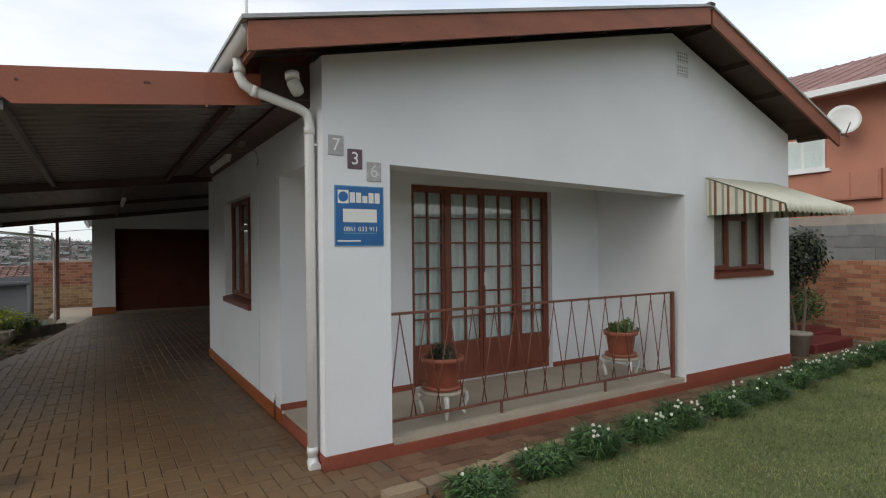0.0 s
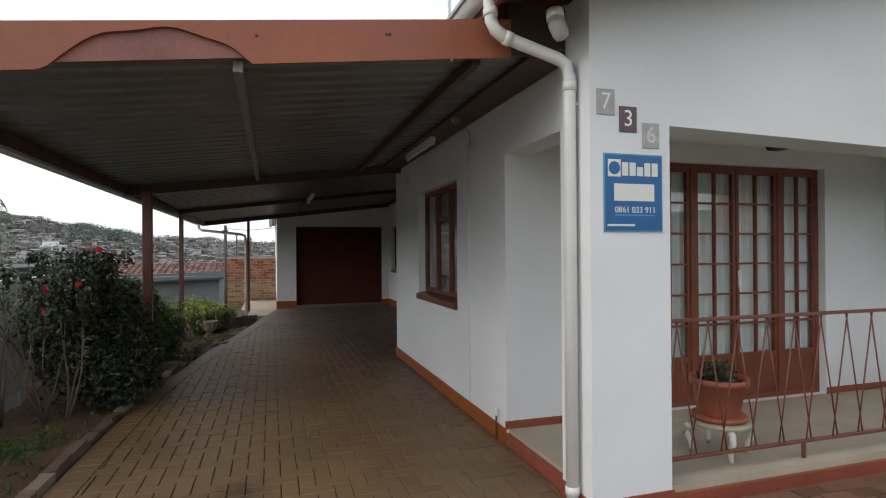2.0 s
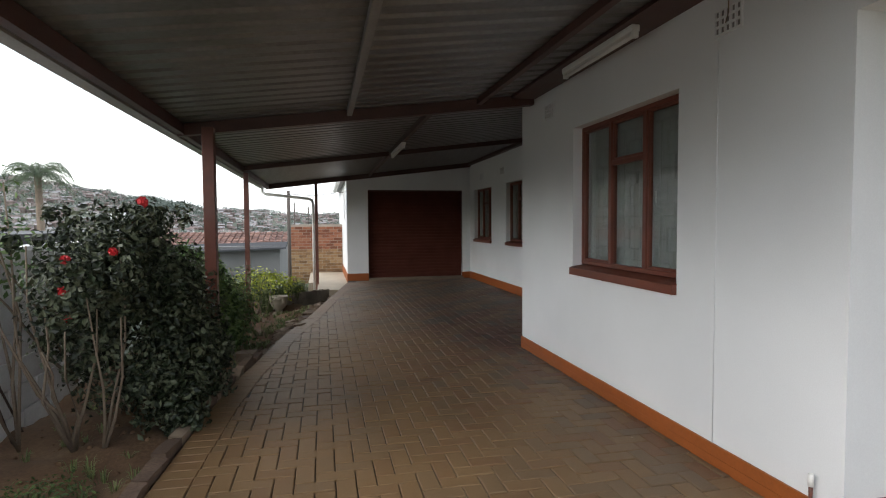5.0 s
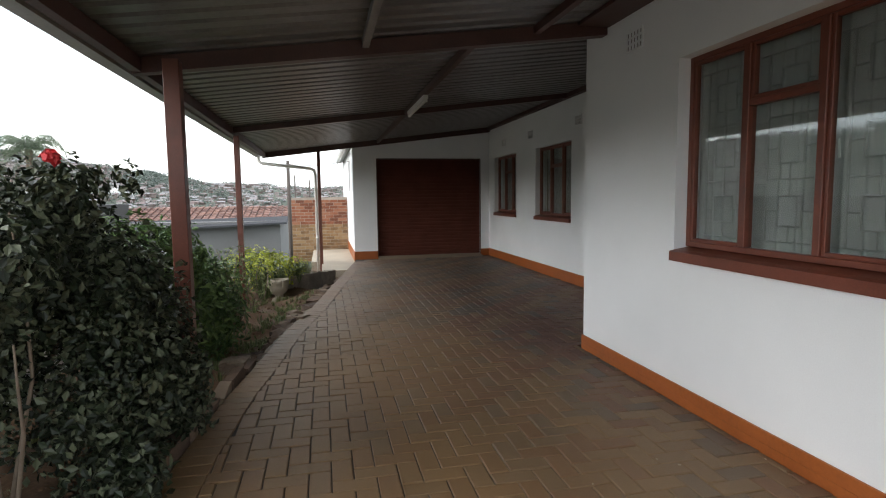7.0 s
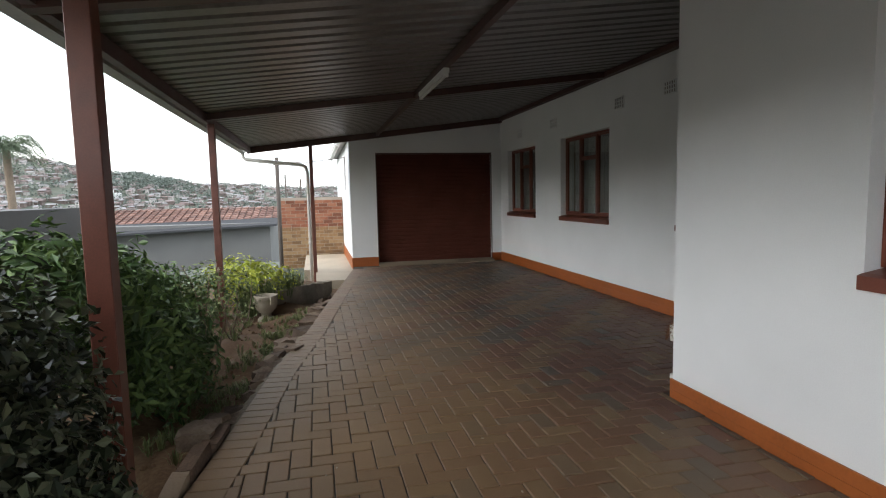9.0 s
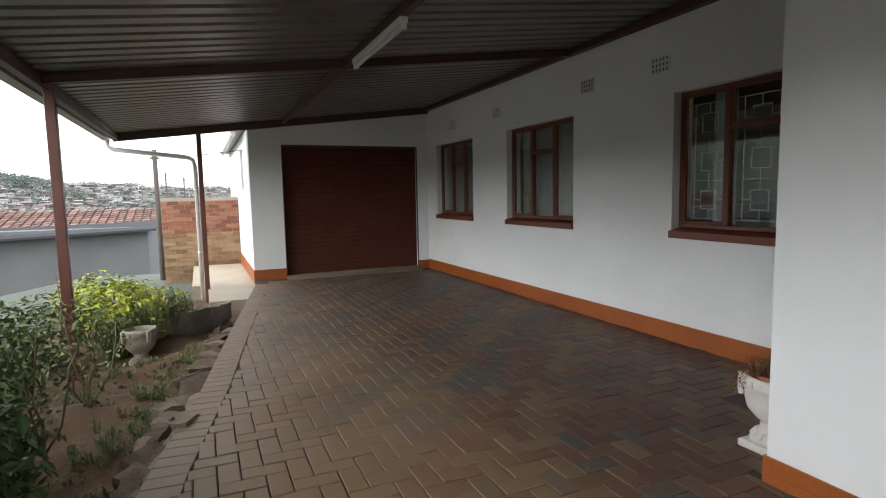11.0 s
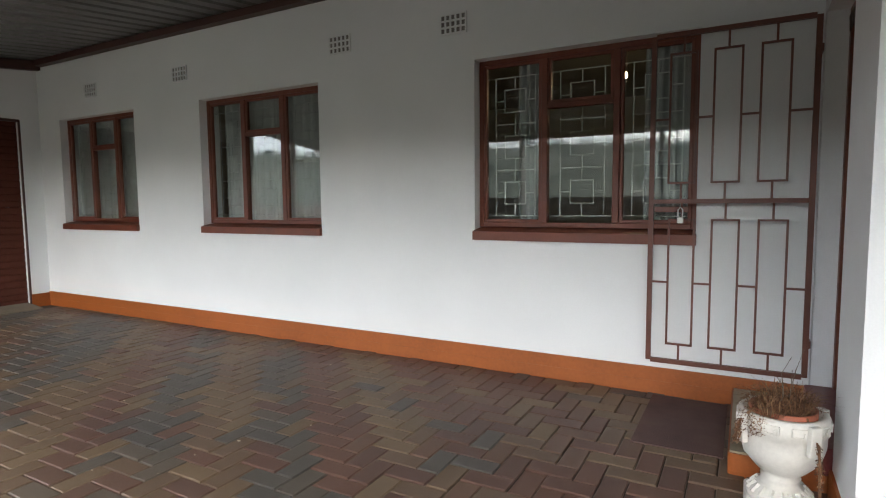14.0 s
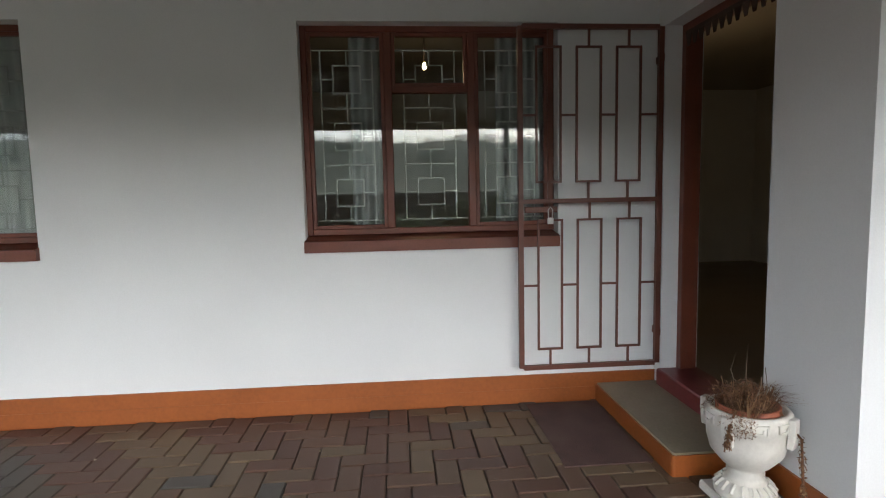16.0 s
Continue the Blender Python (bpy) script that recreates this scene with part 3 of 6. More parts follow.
# ---- windows ----
def pane(parent, axis, at, a0, a1, z0, z1):
    b = (at, a0, z0, at + 0.004, a1, z1) if axis == "y" else (a0, at, z0, a1, at + 0.004, z1)
    g = boxes("pane", glass, parent, b)
    g.visible_shadow = False
    return g


def folds(bm, axis, at, a0, a1, z0, z1, waves, depth=0.025):
    n = waves * 8
    lo, hi = [], []
    for i in range(n + 1):
        a = a0 + (a1 - a0) * i / n
        o = at + depth * math.sin(i * math.pi / 4) + 0.01 * math.sin(i * 0.37)
        p = (o, a) if axis == "y" else (a, o)
        lo.append(bm.verts.new((*p, z0)))
        hi.append(bm.verts.new((*p, z1)))
    for i in range(n):
        bm.faces.new((lo[i], lo[i + 1], hi[i + 1], hi[i])).smooth = True


def steel_window(number, axis, face, a0, a1, z0, z1, label, bars=True, cloth=None):
    """A three-light steel window in a wall whose outer face is at 'face'; the room lies on the plus side."""
    win = thing("window_%d" % number, label, "window", kind="structure")

    def bx(x0, y0, z0_, x1, y1, z1_):
        return (x0, y0, z0_, x1, y1, z1_) if axis == "y" else (y0, x0, z0_, y1, x1, z1_)

    f = face + 0.085
    w = a1 - a0
    fr = 0.035
    boxes("window_frame", trim_red, win, bx(f, a0, z0, f + 0.05, a0 + fr, z1), bx(f, a1 - fr, z0, f + 0.05, a1, z1), bx(f, a0 + fr, z0, f + 0.05, a1 - fr, z0 + fr), bx(f, a0 + fr, z1 - fr, f + 0.05, a1 - fr, z1), bevel=0.004)
    m1, m2 = a0 + w * 0.335, a0 + w * 0.665
    for m in (m1, m2):
        boxes("mullion", trim_red, win, bx(f - 0.004, m - 0.022, z0 + fr, f + 0.054, m + 0.022, z1 - fr), bevel=0.004)
    zt = z0 + (z1 - z0) * 0.70
    boxes("transom", trim_red, win, bx(f - 0.002, m1 + 0.022, zt - 0.018, f + 0.052, m2 - 0.022, zt + 0.018), bevel=0.003)
    lights = [(a0 + fr, m1 - 0.022, z0 + fr, z1 - fr), (m1 + 0.022, m2 - 0.022, z0 + fr, zt - 0.018), (m1 + 0.022, m2 - 0.022, zt + 0.018, z1 - fr), (m2 + 0.022, a1 - fr, z0 + fr, z1 - fr)]
    for k, (b0, b1, c0, c1) in enumerate(lights):
        s = 0.022
        if k != 1:
            boxes("sash", trim_red, win, bx(f + 0.008, b0, c0, f + 0.042, b0 + s, c1), bx(f + 0.008, b1 - s, c0, f + 0.042, b1, c1), bx(f + 0.008, b0 + s, c0, f + 0.042, b1 - s, c0 + s), bx(f + 0.008, b0 + s, c1 - s, f + 0.042, b1 - s, c1), bevel=0.003)
        pane(win, axis, f + 0.025, b0 + (s if k != 1 else 0), b1 - (s if k != 1 else 0), c0 + (s if k != 1 else 0), c1 - (s if k != 1 else 0))
    for b in (m1 - 0.05, m2 + 0.05):
        bm = bmesh.new()
        zc = z0 + (z1 - z0) * 0.42
        p, q = ((f + 0.06, b, zc), (f + 0.075, b + 0.02, zc + 0.09)) if axis == "y" else ((b, f + 0.06, zc), (b + 0.02, f + 0.075, zc + 0.09))
        tube(bm, [p, q], 0.006, 6)
        part("latch", bm, bar_white, win, "pale metal latch")
    # sill: a sloped body in the opening and a thick lip outside
    bm = bmesh.new()

    def turn(c):
        return c if axis == "y" else [(b, a, z) for a, b, z in c]

    zb = z0 - 0.088
    hexa(bm, turn([(face, a0, zb), (f + 0.04, a0, zb), (f + 0.04, a1, zb), (face, a1, zb), (face, a0, z0 - 0.02), (f + 0.04, a0, z0 - 0.001), (f + 0.04, a1, z0 - 0.001), (face, a1, z0 - 0.02)]))
    hexa(bm, turn([(face - 0.034, a0 - 0.004, zb - 0.004), (face - 0.0005, a0 - 0.004, zb - 0.004), (face - 0.0005, a1 + 0.004, zb - 0.004), (face - 0.034, a1 + 0.004, zb - 0.004), (face - 0.034, a0 - 0.004, z0 - 0.030), (face - 0.0005, a0 - 0.004, z0 - 0.0205), (face - 0.0005, a1 + 0.004, z0 - 0.0205), (face - 0.034, a1 + 0.004, z0 - 0.030)]))
    part("window_sill", bm, trim_red, win)
    if bars:
        g = f + 0.075
        for k, (b0, b1) in enumerate(((a0 + 0.03, m1 - 0.02), (m1 + 0.02, m2 - 0.02), (m2 + 0.02, a1 - 0.03))):
            bm = bmesh.new()
            u, v = b0 + (b1 - b0) * 0.16, b0 + (b1 - b0) * 0.84
            mid, zz0, zz1 = (u + v) / 2, z0 + 0.08, z1 - 0.12

            def bar(p, q):
                P = [(g, *p), (g, *q)] if axis == "y" else [(p[0], g, p[1]), (q[0], g, q[1])]
                tube(bm, P, 0.0046, 5)

            bar((b0, zz0), (b1, zz0)), bar((b0, zz1), (b1, zz1)), bar((u, zz0), (u, zz1)), bar((v, zz0), (v, zz1))
            H = (zz1 - zz0) / 3
            for i in range(3):
                zc, q = zz0 + H * (i + 0.5), H * 0.24
                bar((mid - q, zc - q), (mid + q, zc - q)), bar((mid - q, zc + q), (mid + q, zc + q)), bar((mid - q, zc - q), (mid - q, zc + q)), bar((mid + q, zc - q), (mid + q, zc + q))
                bar((mid, zc + q), (mid, zc + H * 0.5)), bar((mid, zc - q), (mid, zc - H * 0.5)), bar((u, zc), (mid - q, zc)), bar((mid + q, zc), (v, zc))
                if i:
                    bar((u, zc - H * 0.5), (v, zc - H * 0.5))
            part("burglar_bar_panel", bm, bar_white if number == 2 else bar_dimmed, win, "white painted burglar bars")
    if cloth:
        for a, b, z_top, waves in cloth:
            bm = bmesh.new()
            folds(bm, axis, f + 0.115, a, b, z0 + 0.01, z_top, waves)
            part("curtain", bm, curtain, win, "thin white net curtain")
    return win


steel_window(1, "y", X1, *WINDOWS["w1"], WZ0, WZ1 + 0.025, "red brown steel window with net curtains and sill", True, [(6.9, 7.55, WZ1, 6), (7.5, 8.38, WZ1, 8)])
steel_window(2, "y", X2, *WINDOWS["kw"], WZ0, WZ1, "red brown steel kitchen window with white burglar bars", True, [(10.29, 10.62, WZ1, 4), (11.28, 11.5, WZ1, 3)])
steel_window(3, "y", X2, *WINDOWS["w2"], WZ0, WZ1, "red brown steel window with drawn net curtain", True, [(13.26, 13.9, WZ1, 6), (13.85, 14.6, WZ1, 7)])
steel_window(4, "y", X2, *WINDOWS["w3"], WZ0, WZ1, "red brown steel window nearest the garage with curtain", True, [(15.83, 16.5, WZ1, 6), (16.48, 17.2, WZ1, 7)])
steel_window(5, "x", YF, FW[0], FW[1], FW[2], FW[3], "red brown steel front window under a striped awning", False, [(6.3, 6.95, FW[3], 6), (6.9, 7.5, FW[3], 6)])


# ---- french doors of the porch ----
fd = thing("door_1", "red brown steel french doors with small panes and net curtains", "french door", kind="structure")
FY = YB + 0.07
boxes("door_frame", door_enamel, fd, (2.90, FY, STOEP, 2.94, FY + 0.07, 2.22), (4.86, FY, STOEP, 4.90, FY + 0.07, 2.22), (2.94, FY, 2.18, 4.86, FY + 0.07, 2.22), (2.94, FY, STOEP, 4.86, FY + 0.07, STOEP + 0.05), bevel=0.004)
LEAVES = [(2.94, 3.36), (3.42, 3.88), (3.89, 4.38), (4.44, 4.86)]
for x in (3.36, 4.38):
    boxes("jamb", door_enamel, fd, (x, FY - 0.004, STOEP + 0.05, x + 0.06, FY + 0.066, 2.18), bevel=0.004)
for k, (a, b) in enumerate(LEAVES):
    leaf = boxes("door_leaf", door_enamel, fd, (a, FY + 0.01, 0.07, a + 0.032, FY + 0.05, 2.18), (b - 0.032, FY + 0.01, 0.07, b, FY + 0.05, 2.18), (a + 0.032, FY + 0.01, 2.145, b - 0.032, FY + 0.05, 2.18), (a + 0.032, FY + 0.01, 0.40, b - 0.032, FY + 0.05, 0.46), (a + 0.032, FY + 0.02, 0.07, b - 0.032, FY + 0.04, 0.40))
    mid = (a + b) / 2
    rows = [0.46 + i * (2.145 - 0.46) / 6 for i in range(7)]
    for z in rows[1:-1]:
        boxes("glazing_bar", door_enamel, leaf, (a + 0.032, FY + 0.014, z - 0.009, b - 0.032, FY + 0.046, z + 0.009))
    boxes("glazing_bar", door_enamel, leaf, (mid - 0.009, FY + 0.012, 0.46, mid + 0.009, FY + 0.048, 2.145))
    for z0, z1 in zip(rows, rows[1:]):
        for p0, p1 in ((a + 0.032, mid - 0.009), (mid + 0.009, b - 0.032)):
            pane(leaf, "x", FY + 0.028, p0, p1, z0 + 0.0, z1)
    if k == 2:
        boxes("handle", bar_white, leaf, ((b - 0.035 if k == 1 else a + 0.01), FY - 0.012, 1.08, (b - 0.01 if k == 1 else a + 0.035), FY + 0.008, 1.24), label="white metal lock plate")
for a, b in ((2.95, 3.5), (3.45, 4.0), (3.95, 4.45), (4.40, 4.85)):
    bm = bmesh.new()
    folds(bm, "x", FY + 0.105, a, b, 0.12, 2.18, 6)
    part("curtain", bm, lace, fd, "white net curtain behind the panes")

# ---- porch railing ----
rail = thing("porch_railing", "red brown painted steel railing of crossed thin bars", "railing")
RY, RX0, RX1 = 4.46, PX0 + 0.005, 5.60
boxes("top_rail", rail_paint, rail, (RX0, RY - 0.02, 0.985, RX1, RY + 0.02, 1.005), bevel=0.003)
boxes("bottom_rail", rail_paint, rail, (RX0, RY - 0.015, 0.125, RX1, RY + 0.015, 0.145), bevel=0.003)
boxes("end_post", rail_paint, rail, (RX1, RY - 0.02, STOEP, RX1 + 0.035, RY + 0.02, 1.005), bevel=0.003)
for x in (3.15, 4.5):
    boxes("foot", rail_paint, rail, (x, RY - 0.01, STOEP, x + 0.02, RY + 0.01, 0.125))
step_x = (RX1 - RX0) / 15
for i in range(16):
    for s in (-1, 1):
        xa = RX0 + (i + 0.5) * step_x if i < 15 else None
        if xa is None:
            continue
        xb = xa + s * step_x * 0.62
        xb = min(max(xb, RX0 + 0.01), RX1 - 0.01)
        bm = bmesh.new()
        tube(bm, [(xa, RY + s * 0.005, 0.985), (xb, RY + s * 0.005, 0.145)], 0.0055, 6)
        part("bar", bm, rail_paint, rail)

# ---- number plates and sign ----

def text_part(name, body, size, x, y, z, mat, parent, width=None):
    cu = bpy.data.curves.new(name, "FONT")
    cu.body, cu.size, cu.extrude, cu.align_x, cu.align_y = body, size, 0.001, "CENTER", "CENTER"
    tmp = new("tmp", cu)
    bpy.context.view_layer.update()
    me = bpy.data.meshes.new_from_object(tmp.evaluated_get(bpy.context.evaluated_depsgraph_get()))
    bpy.data.objects.remove(tmp)
    me.materials.clear()
    me.materials.append(mat)
    if width:
        xs = [v.co.x for v in me.vertices]
        k = width / (max(xs) - min(xs))
        for v in me.vertices:
            v.co.x *= k
    me.transform(pose(x, y, z, 90, 0, 0))
    ob = new(name, me)
    ob.parent = parent
    return ob


plate_grey = material("grey_plate", (0.40, 0.39, 0.38), 0.5, 0.3, 14, 90, 0.05)
plate_dark = material("maroon_plate", (0.12, 0.07, 0.085), 0.5, 0.25, 14, 90, 0.05)
digit_white = material("white_digit", (0.8, 0.8, 0.8), 0.5, 0.1, 8, 60, 0.0)
digit_dull = material("dull_white_digit", (0.62, 0.62, 0.62), 0.5, 0.15, 8, 60, 0.0)
for ch, x, z, m, dm, lab in (("7", 1.562, 2.295, plate_grey, digit_white, "weathered grey house number plate with white seven"), ("3", 1.712, 2.203, plate_dark, digit_white, "dark maroon house number plate with white three"), ("6", 1.868, 2.115, plate_grey, digit_dull, "faded grey house number plate with pale six")):
    pl = tagged(boxes("number_plate", m, None, (x - 0.06, YF - 0.007, z - 0.075, x + 0.06, YF - 0.001, z + 0.075), bevel=0.002), lab, "house number", "house numbers")
    text_part("digit", ch, 0.135, x, YF - 0.0085, z, dm, pl)
sign_blue = material("blue_sign", (0.012, 0.115, 0.32), 0.35, 0.2, 5, 60, 0.0)
sign_pale = material("pale_sign_panel", (0.72, 0.72, 0.67), 0.5, 0.06, 5, 60, 0.0)
sign_edge = material("sign_border", (0.10, 0.27, 0.42), 0.4, 0.1, 5, 60, 0.0)
sign = tagged(boxes("alarm_sign", sign_edge, None, (1.545, YF - 0.008, 1.545, 1.945, YF - 0.001, 2.0)), "blue alarm company sign with blank white panel", "sign")
boxes("panel", sign_blue, sign, (1.553, YF - 0.0095, 1.553, 1.937, YF - 0.008, 1.992))
boxes("blank_panel", sign_pale, sign, (1.61, YF - 0.011, 1.725, 1.885, YF - 0.0095, 1.825))
boxes("logo_shape", sign_pale, sign, (1.57, YF - 0.011, 1.865, 1.655, YF - 0.0095, 1.965))
bm = bmesh.new()
tube(bm, [(1.6125, YF - 0.0125, 1.915), (1.6125, YF - 0.011, 1.915)], 0.038, 20)
part("logo_disc", bm, sign_blue, sign)
for i in range(5):
    boxes("logo_shape", sign_pale, sign, (1.665 + i * 0.051, YF - 0.011, 1.872, 1.706 + i * 0.051, YF - 0.0095, 1.925 if i in (2,) else 1.95))
text_part("phone_number", "0861 033 911", 0.05, 1.755, YF - 0.0105, 1.672, sign_pale, sign, 0.27)
boxes("line_of_print", sign_edge, sign, (1.615, YF - 0.011, 1.638, 1.885, YF - 0.0095, 1.646))
boxes("line_of_print", sign_pale, sign, (1.565, YF - 0.011, 1.578, 1.75, YF - 0.0095, 1.590))

# ---- roof, barge boards, eaves ----
roof = thing("house_roof", "grey sheet roof with brown barge boards over the gable", "roof")
YO = 3.90
for a, b, za, zb in ((0.80, 5.53, gable(0.80), gable(5.529)), (5.53, 8.36, gable(5.5301), gable(8.36))):
    bm = bmesh.new()
    hexa(bm, [(a, YO - 0.02, za + 0.06), (b, YO - 0.02, zb + 0.06), (b, YG + 6, zb + 0.06), (a, YG + 6, za + 0.06), (a, YO - 0.02, za + 0.085), (b, YO - 0.02, zb + 0.085), (b, YG + 6, zb + 0.085), (a, YG + 6, za + 0.085)])
    part("roof_slope", bm, roof_sheet, roof)
    bm = bmesh.new()
    hexa(bm, [(a + 0.04, YO, za - 0.12), (b, YO, zb - 0.12), (b, YO + 0.03, zb - 0.12), (a + 0.04, YO + 0.03, za - 0.12), (a + 0.04, YO, za + 0.058), (b, YO, zb + 0.058), (b, YO + 0.03, zb + 0.058), (a + 0.04, YO + 0.03, za + 0.058)])
    part("barge_board", bm, barge_brown, roof, "brown painted timber barge board")
# dark boards added below the pale roof sheet along the overhang
for a, b in ((0.86, 5.5), (5.56, 8.3)):
    bm = bmesh.new()
    za, zb = gable(a) + 0.04, gable(b) + 0.04
    hexa(bm, [(a, YO + 0.032, za), (b, YO + 0.032, zb), (b, YF + 0.26, zb), (a, YF + 0.26, za), (a, YO + 0.032, za + 0.018), (b, YO + 0.032, zb + 0.018), (b, YF + 0.26, zb + 0.018), (a, YF + 0.26, za + 0.018)])
    part("soffit", bm, dark_timber, roof, "dark boards under the front eave")
# dark panel added in place of the shadow under the eave
boxes("eave_shade_panel", dark_timber, roof, (1.085, 4.63, 2.62, 1.495, 4.65, 2.93))
boxes("ridge_cap", dark_timber, roof, (5.49, YO - 0.03, 4.035, 5.57, YG, 4.06))
for x in (0.98, 2.1, 3.25, 4.35, 5.35, 5.72, 6.45, 7.15, 7.85, 8.25):
    z = gable(x) + 0.055
    s = 0.236 if x < 5.53 else -0.365
    bm = bmesh.new()
    hexa(bm, [(x, YO + 0.03, z - 0.08), (x + 0.05, YO + 0.03, z - 0.08 + s * 0.05), (x + 0.05, YF + 0.02, z - 0.08 + s * 0.05), (x, YF + 0.02, z - 0.08), (x, YO + 0.03, z), (x + 0.05, YO + 0.03, z + s * 0.05), (x + 0.05, YF + 0.02, z + s * 0.05), (x, YF + 0.02, z)])
    part("purlin_end", bm, dark_timber, roof)
# boarded side eaves
bm = bmesh.new()
box(bm, 0.92, YO + 0.03, gable(0.9) - 0.05, 0.95, YG, gable(0.9) + 0.05)
part("fascia_board", bm, barge_brown, roof)
for i in range(14):
    y = 4.75 + i * 0.95
    bm = bmesh.new()
    hexa(bm, [(0.95, y, gable(0.95) - 0.06), (1.52, y, gable(1.52) - 0.06), (1.52, y + 0.04, gable(1.52) - 0.06), (0.95, y + 0.04, gable(0.95) - 0.06), (0.95, y, gable(0.95) + 0.055), (1.52, y, gable(1.52) + 0.055), (1.52, y + 0.04, gable(1.52) + 0.055), (0.95, y + 0.04, gable(0.95) + 0.055)])
    part("rafter_end", bm, barge_brown, roof)

# house gutter, downpipe
hg = thing("house_gutter", "white plastic house gutter with a kinked downpipe", "gutter")
bm = bmesh.new()
n = 9
GX, GZ = 0.875, 2.935
prev = None
for y in (3.97, 12.0):
    ring = []
    for i in range(n):
        a = math.pi + math.pi * i / (n - 1)
        ring.append(bm.verts.new((GX + 0.065 * math.cos(a), y, GZ + 0.075 * math.sin(a))))
    if prev:
        for i in range(n - 1):
            bm.faces.new((prev[i], prev[i + 1], ring[i + 1], ring[i])).smooth = True
    else:
        bm.faces.new(ring)
    prev = ring
tr = part("trough", bm, pvc, hg)
tr.modifiers.new("thick", "SOLIDIFY").thickness = 0.004
bm = bmesh.new()
tube(bm, [(0.90, 4.49, 2.87), (0.91, 4.49, 2.74), (0.935, 4.49, 2.69), (0.99, 4.49, 2.655), (1.33, 4.49, 2.565), (1.385, 4.49, 2.535), (1.405, 4.49, 2.47), (1.405, 4.49, -0.06)], 0.037, 14)
part("downpipe", bm, pvc, hg)
for p, q in (((0.908, 4.49, 2.765), (0.905, 4.49, 2.805)), ((1.405, 4.49, 2.38), (1.405, 4.49, 2.44)), ((1.405, 4.49, 0.0), (1.405, 4.49, 0.05)), ((0.99, 4.49, 2.655), (1.03, 4.49, 2.644))):
    bm = bmesh.new()
    tube(bm, [p, q], 0.042, 14)
    part("collar", bm, pvc, hg)
boxes("bracket", pvc, hg, (1.40, 4.48, 2.30, 1.46, 4.50, 2.315))
bm = bmesh.new()
tube(bm, [(1.405, 4.49, -0.05), (1.40, 4.45, -0.08), (1.40, 4.41, -0.085)], 0.045, 14)
part("shoe", bm, pvc, hg)

bulk = thing("bulkhead_lamp", "round glass bulkhead lamp under the eave", "lamp")
bm = bmesh.new()
tube(bm, [(1.24, 4.36, 2.78), (1.24, 4.35, 2.73)], 0.05, 16)
part("base", bm, pvc, bulk)
bm = bmesh.new()
lathe(bm, [(0.042, 0), (0.048, -0.02), (0.048, -0.08), (0.038, -0.11), (0.012, -0.12)], 18, (1.24, 4.36, 2.73))
bmesh.ops.rotate(bm, cent=(1.24, 4.36, 2.73), matrix=Matrix.Rotation(radians(-28), 3, "Y"), verts=bm.verts)
part("shade", bm, material("frosted_glass", (0.42, 0.42, 0.38), 0.15, 0.1, 5, 50, 0.0), bulk)

ant = thing("antenna_pole", "thin grey metal aerial pole on the roof", "antenna")
bm = bmesh.new()
tube(bm, [(1.57, 7.27, gable(1.57)), (1.57, 7.27, 6.2)], 0.018, 8)
part("pole", bm, pvc, ant)


# ---- air bricks ----
def air_brick(axis, face, a, z, w=0.22, h=0.15, rows=3, cols=5, lab="white painted air brick with small square holes"):
    v = thing("air_vent", lab, "vent", "air bricks")
    bm = bmesh.new()

    def bx(a0, a1, z0, z1, t):
        box(bm, *((face - t, a0, z0, face, a1, z1) if axis == "y" else (a0, face - t, z0, a1, face, z1)))

    def cuts(mid, size, n):
        out, g = [], (size - 0.012 * (n + 1)) / n
        for k in range(n + 1):
            out += [mid - size / 2 + k * (g + 0.012), mid - size / 2 + k * (g + 0.012) + 0.012]
        return out

    ua, uz = cuts(a, w, cols), cuts(z, h, rows)
    vv = [[bm.verts.new((face - 0.014, p, q) if axis == "y" else (p, face - 0.014, q)) for q in uz] for p in ua]
    for p in range(len(ua) - 1):
        for q in range(len(uz) - 1):
            if p % 2 == 0 or q % 2 == 0:
                bm.faces.new((vv[p][q], vv[p + 1][q], vv[p + 1][q + 1], vv[p][q + 1]))
    ext = bmesh.ops.extrude_face_region(bm, geom=list(bm.faces))
    bmesh.ops.translate(bm, vec=(0.013, 0, 0) if axis == "y" else (0, 0.013, 0), verts=[e for e in ext["geom"] if isinstance(e, bmesh.types.BMVert)])
    part("grid", bm, plaster, v)
    bm = bmesh.new()
    bx(a - w / 2 + 0.003, a + w / 2 - 0.003, z - h / 2 + 0.003, z + h / 2 - 0.003, 0.003)
    part("backing", bm, beam_grey, v)


for y in (11.93, 12.975, 14.985, 16.52):
    air_brick("y", X2, y, 2.415)
air_brick("y", X1, 8.90, 2.42)
air_brick("y", X1, 6.42, 2.44)
air_brick("x", YF, 5.70, 3.66, 0.2, 0.13)
air_brick("x", YF, 5.70, 3.505, 0.2, 0.13)

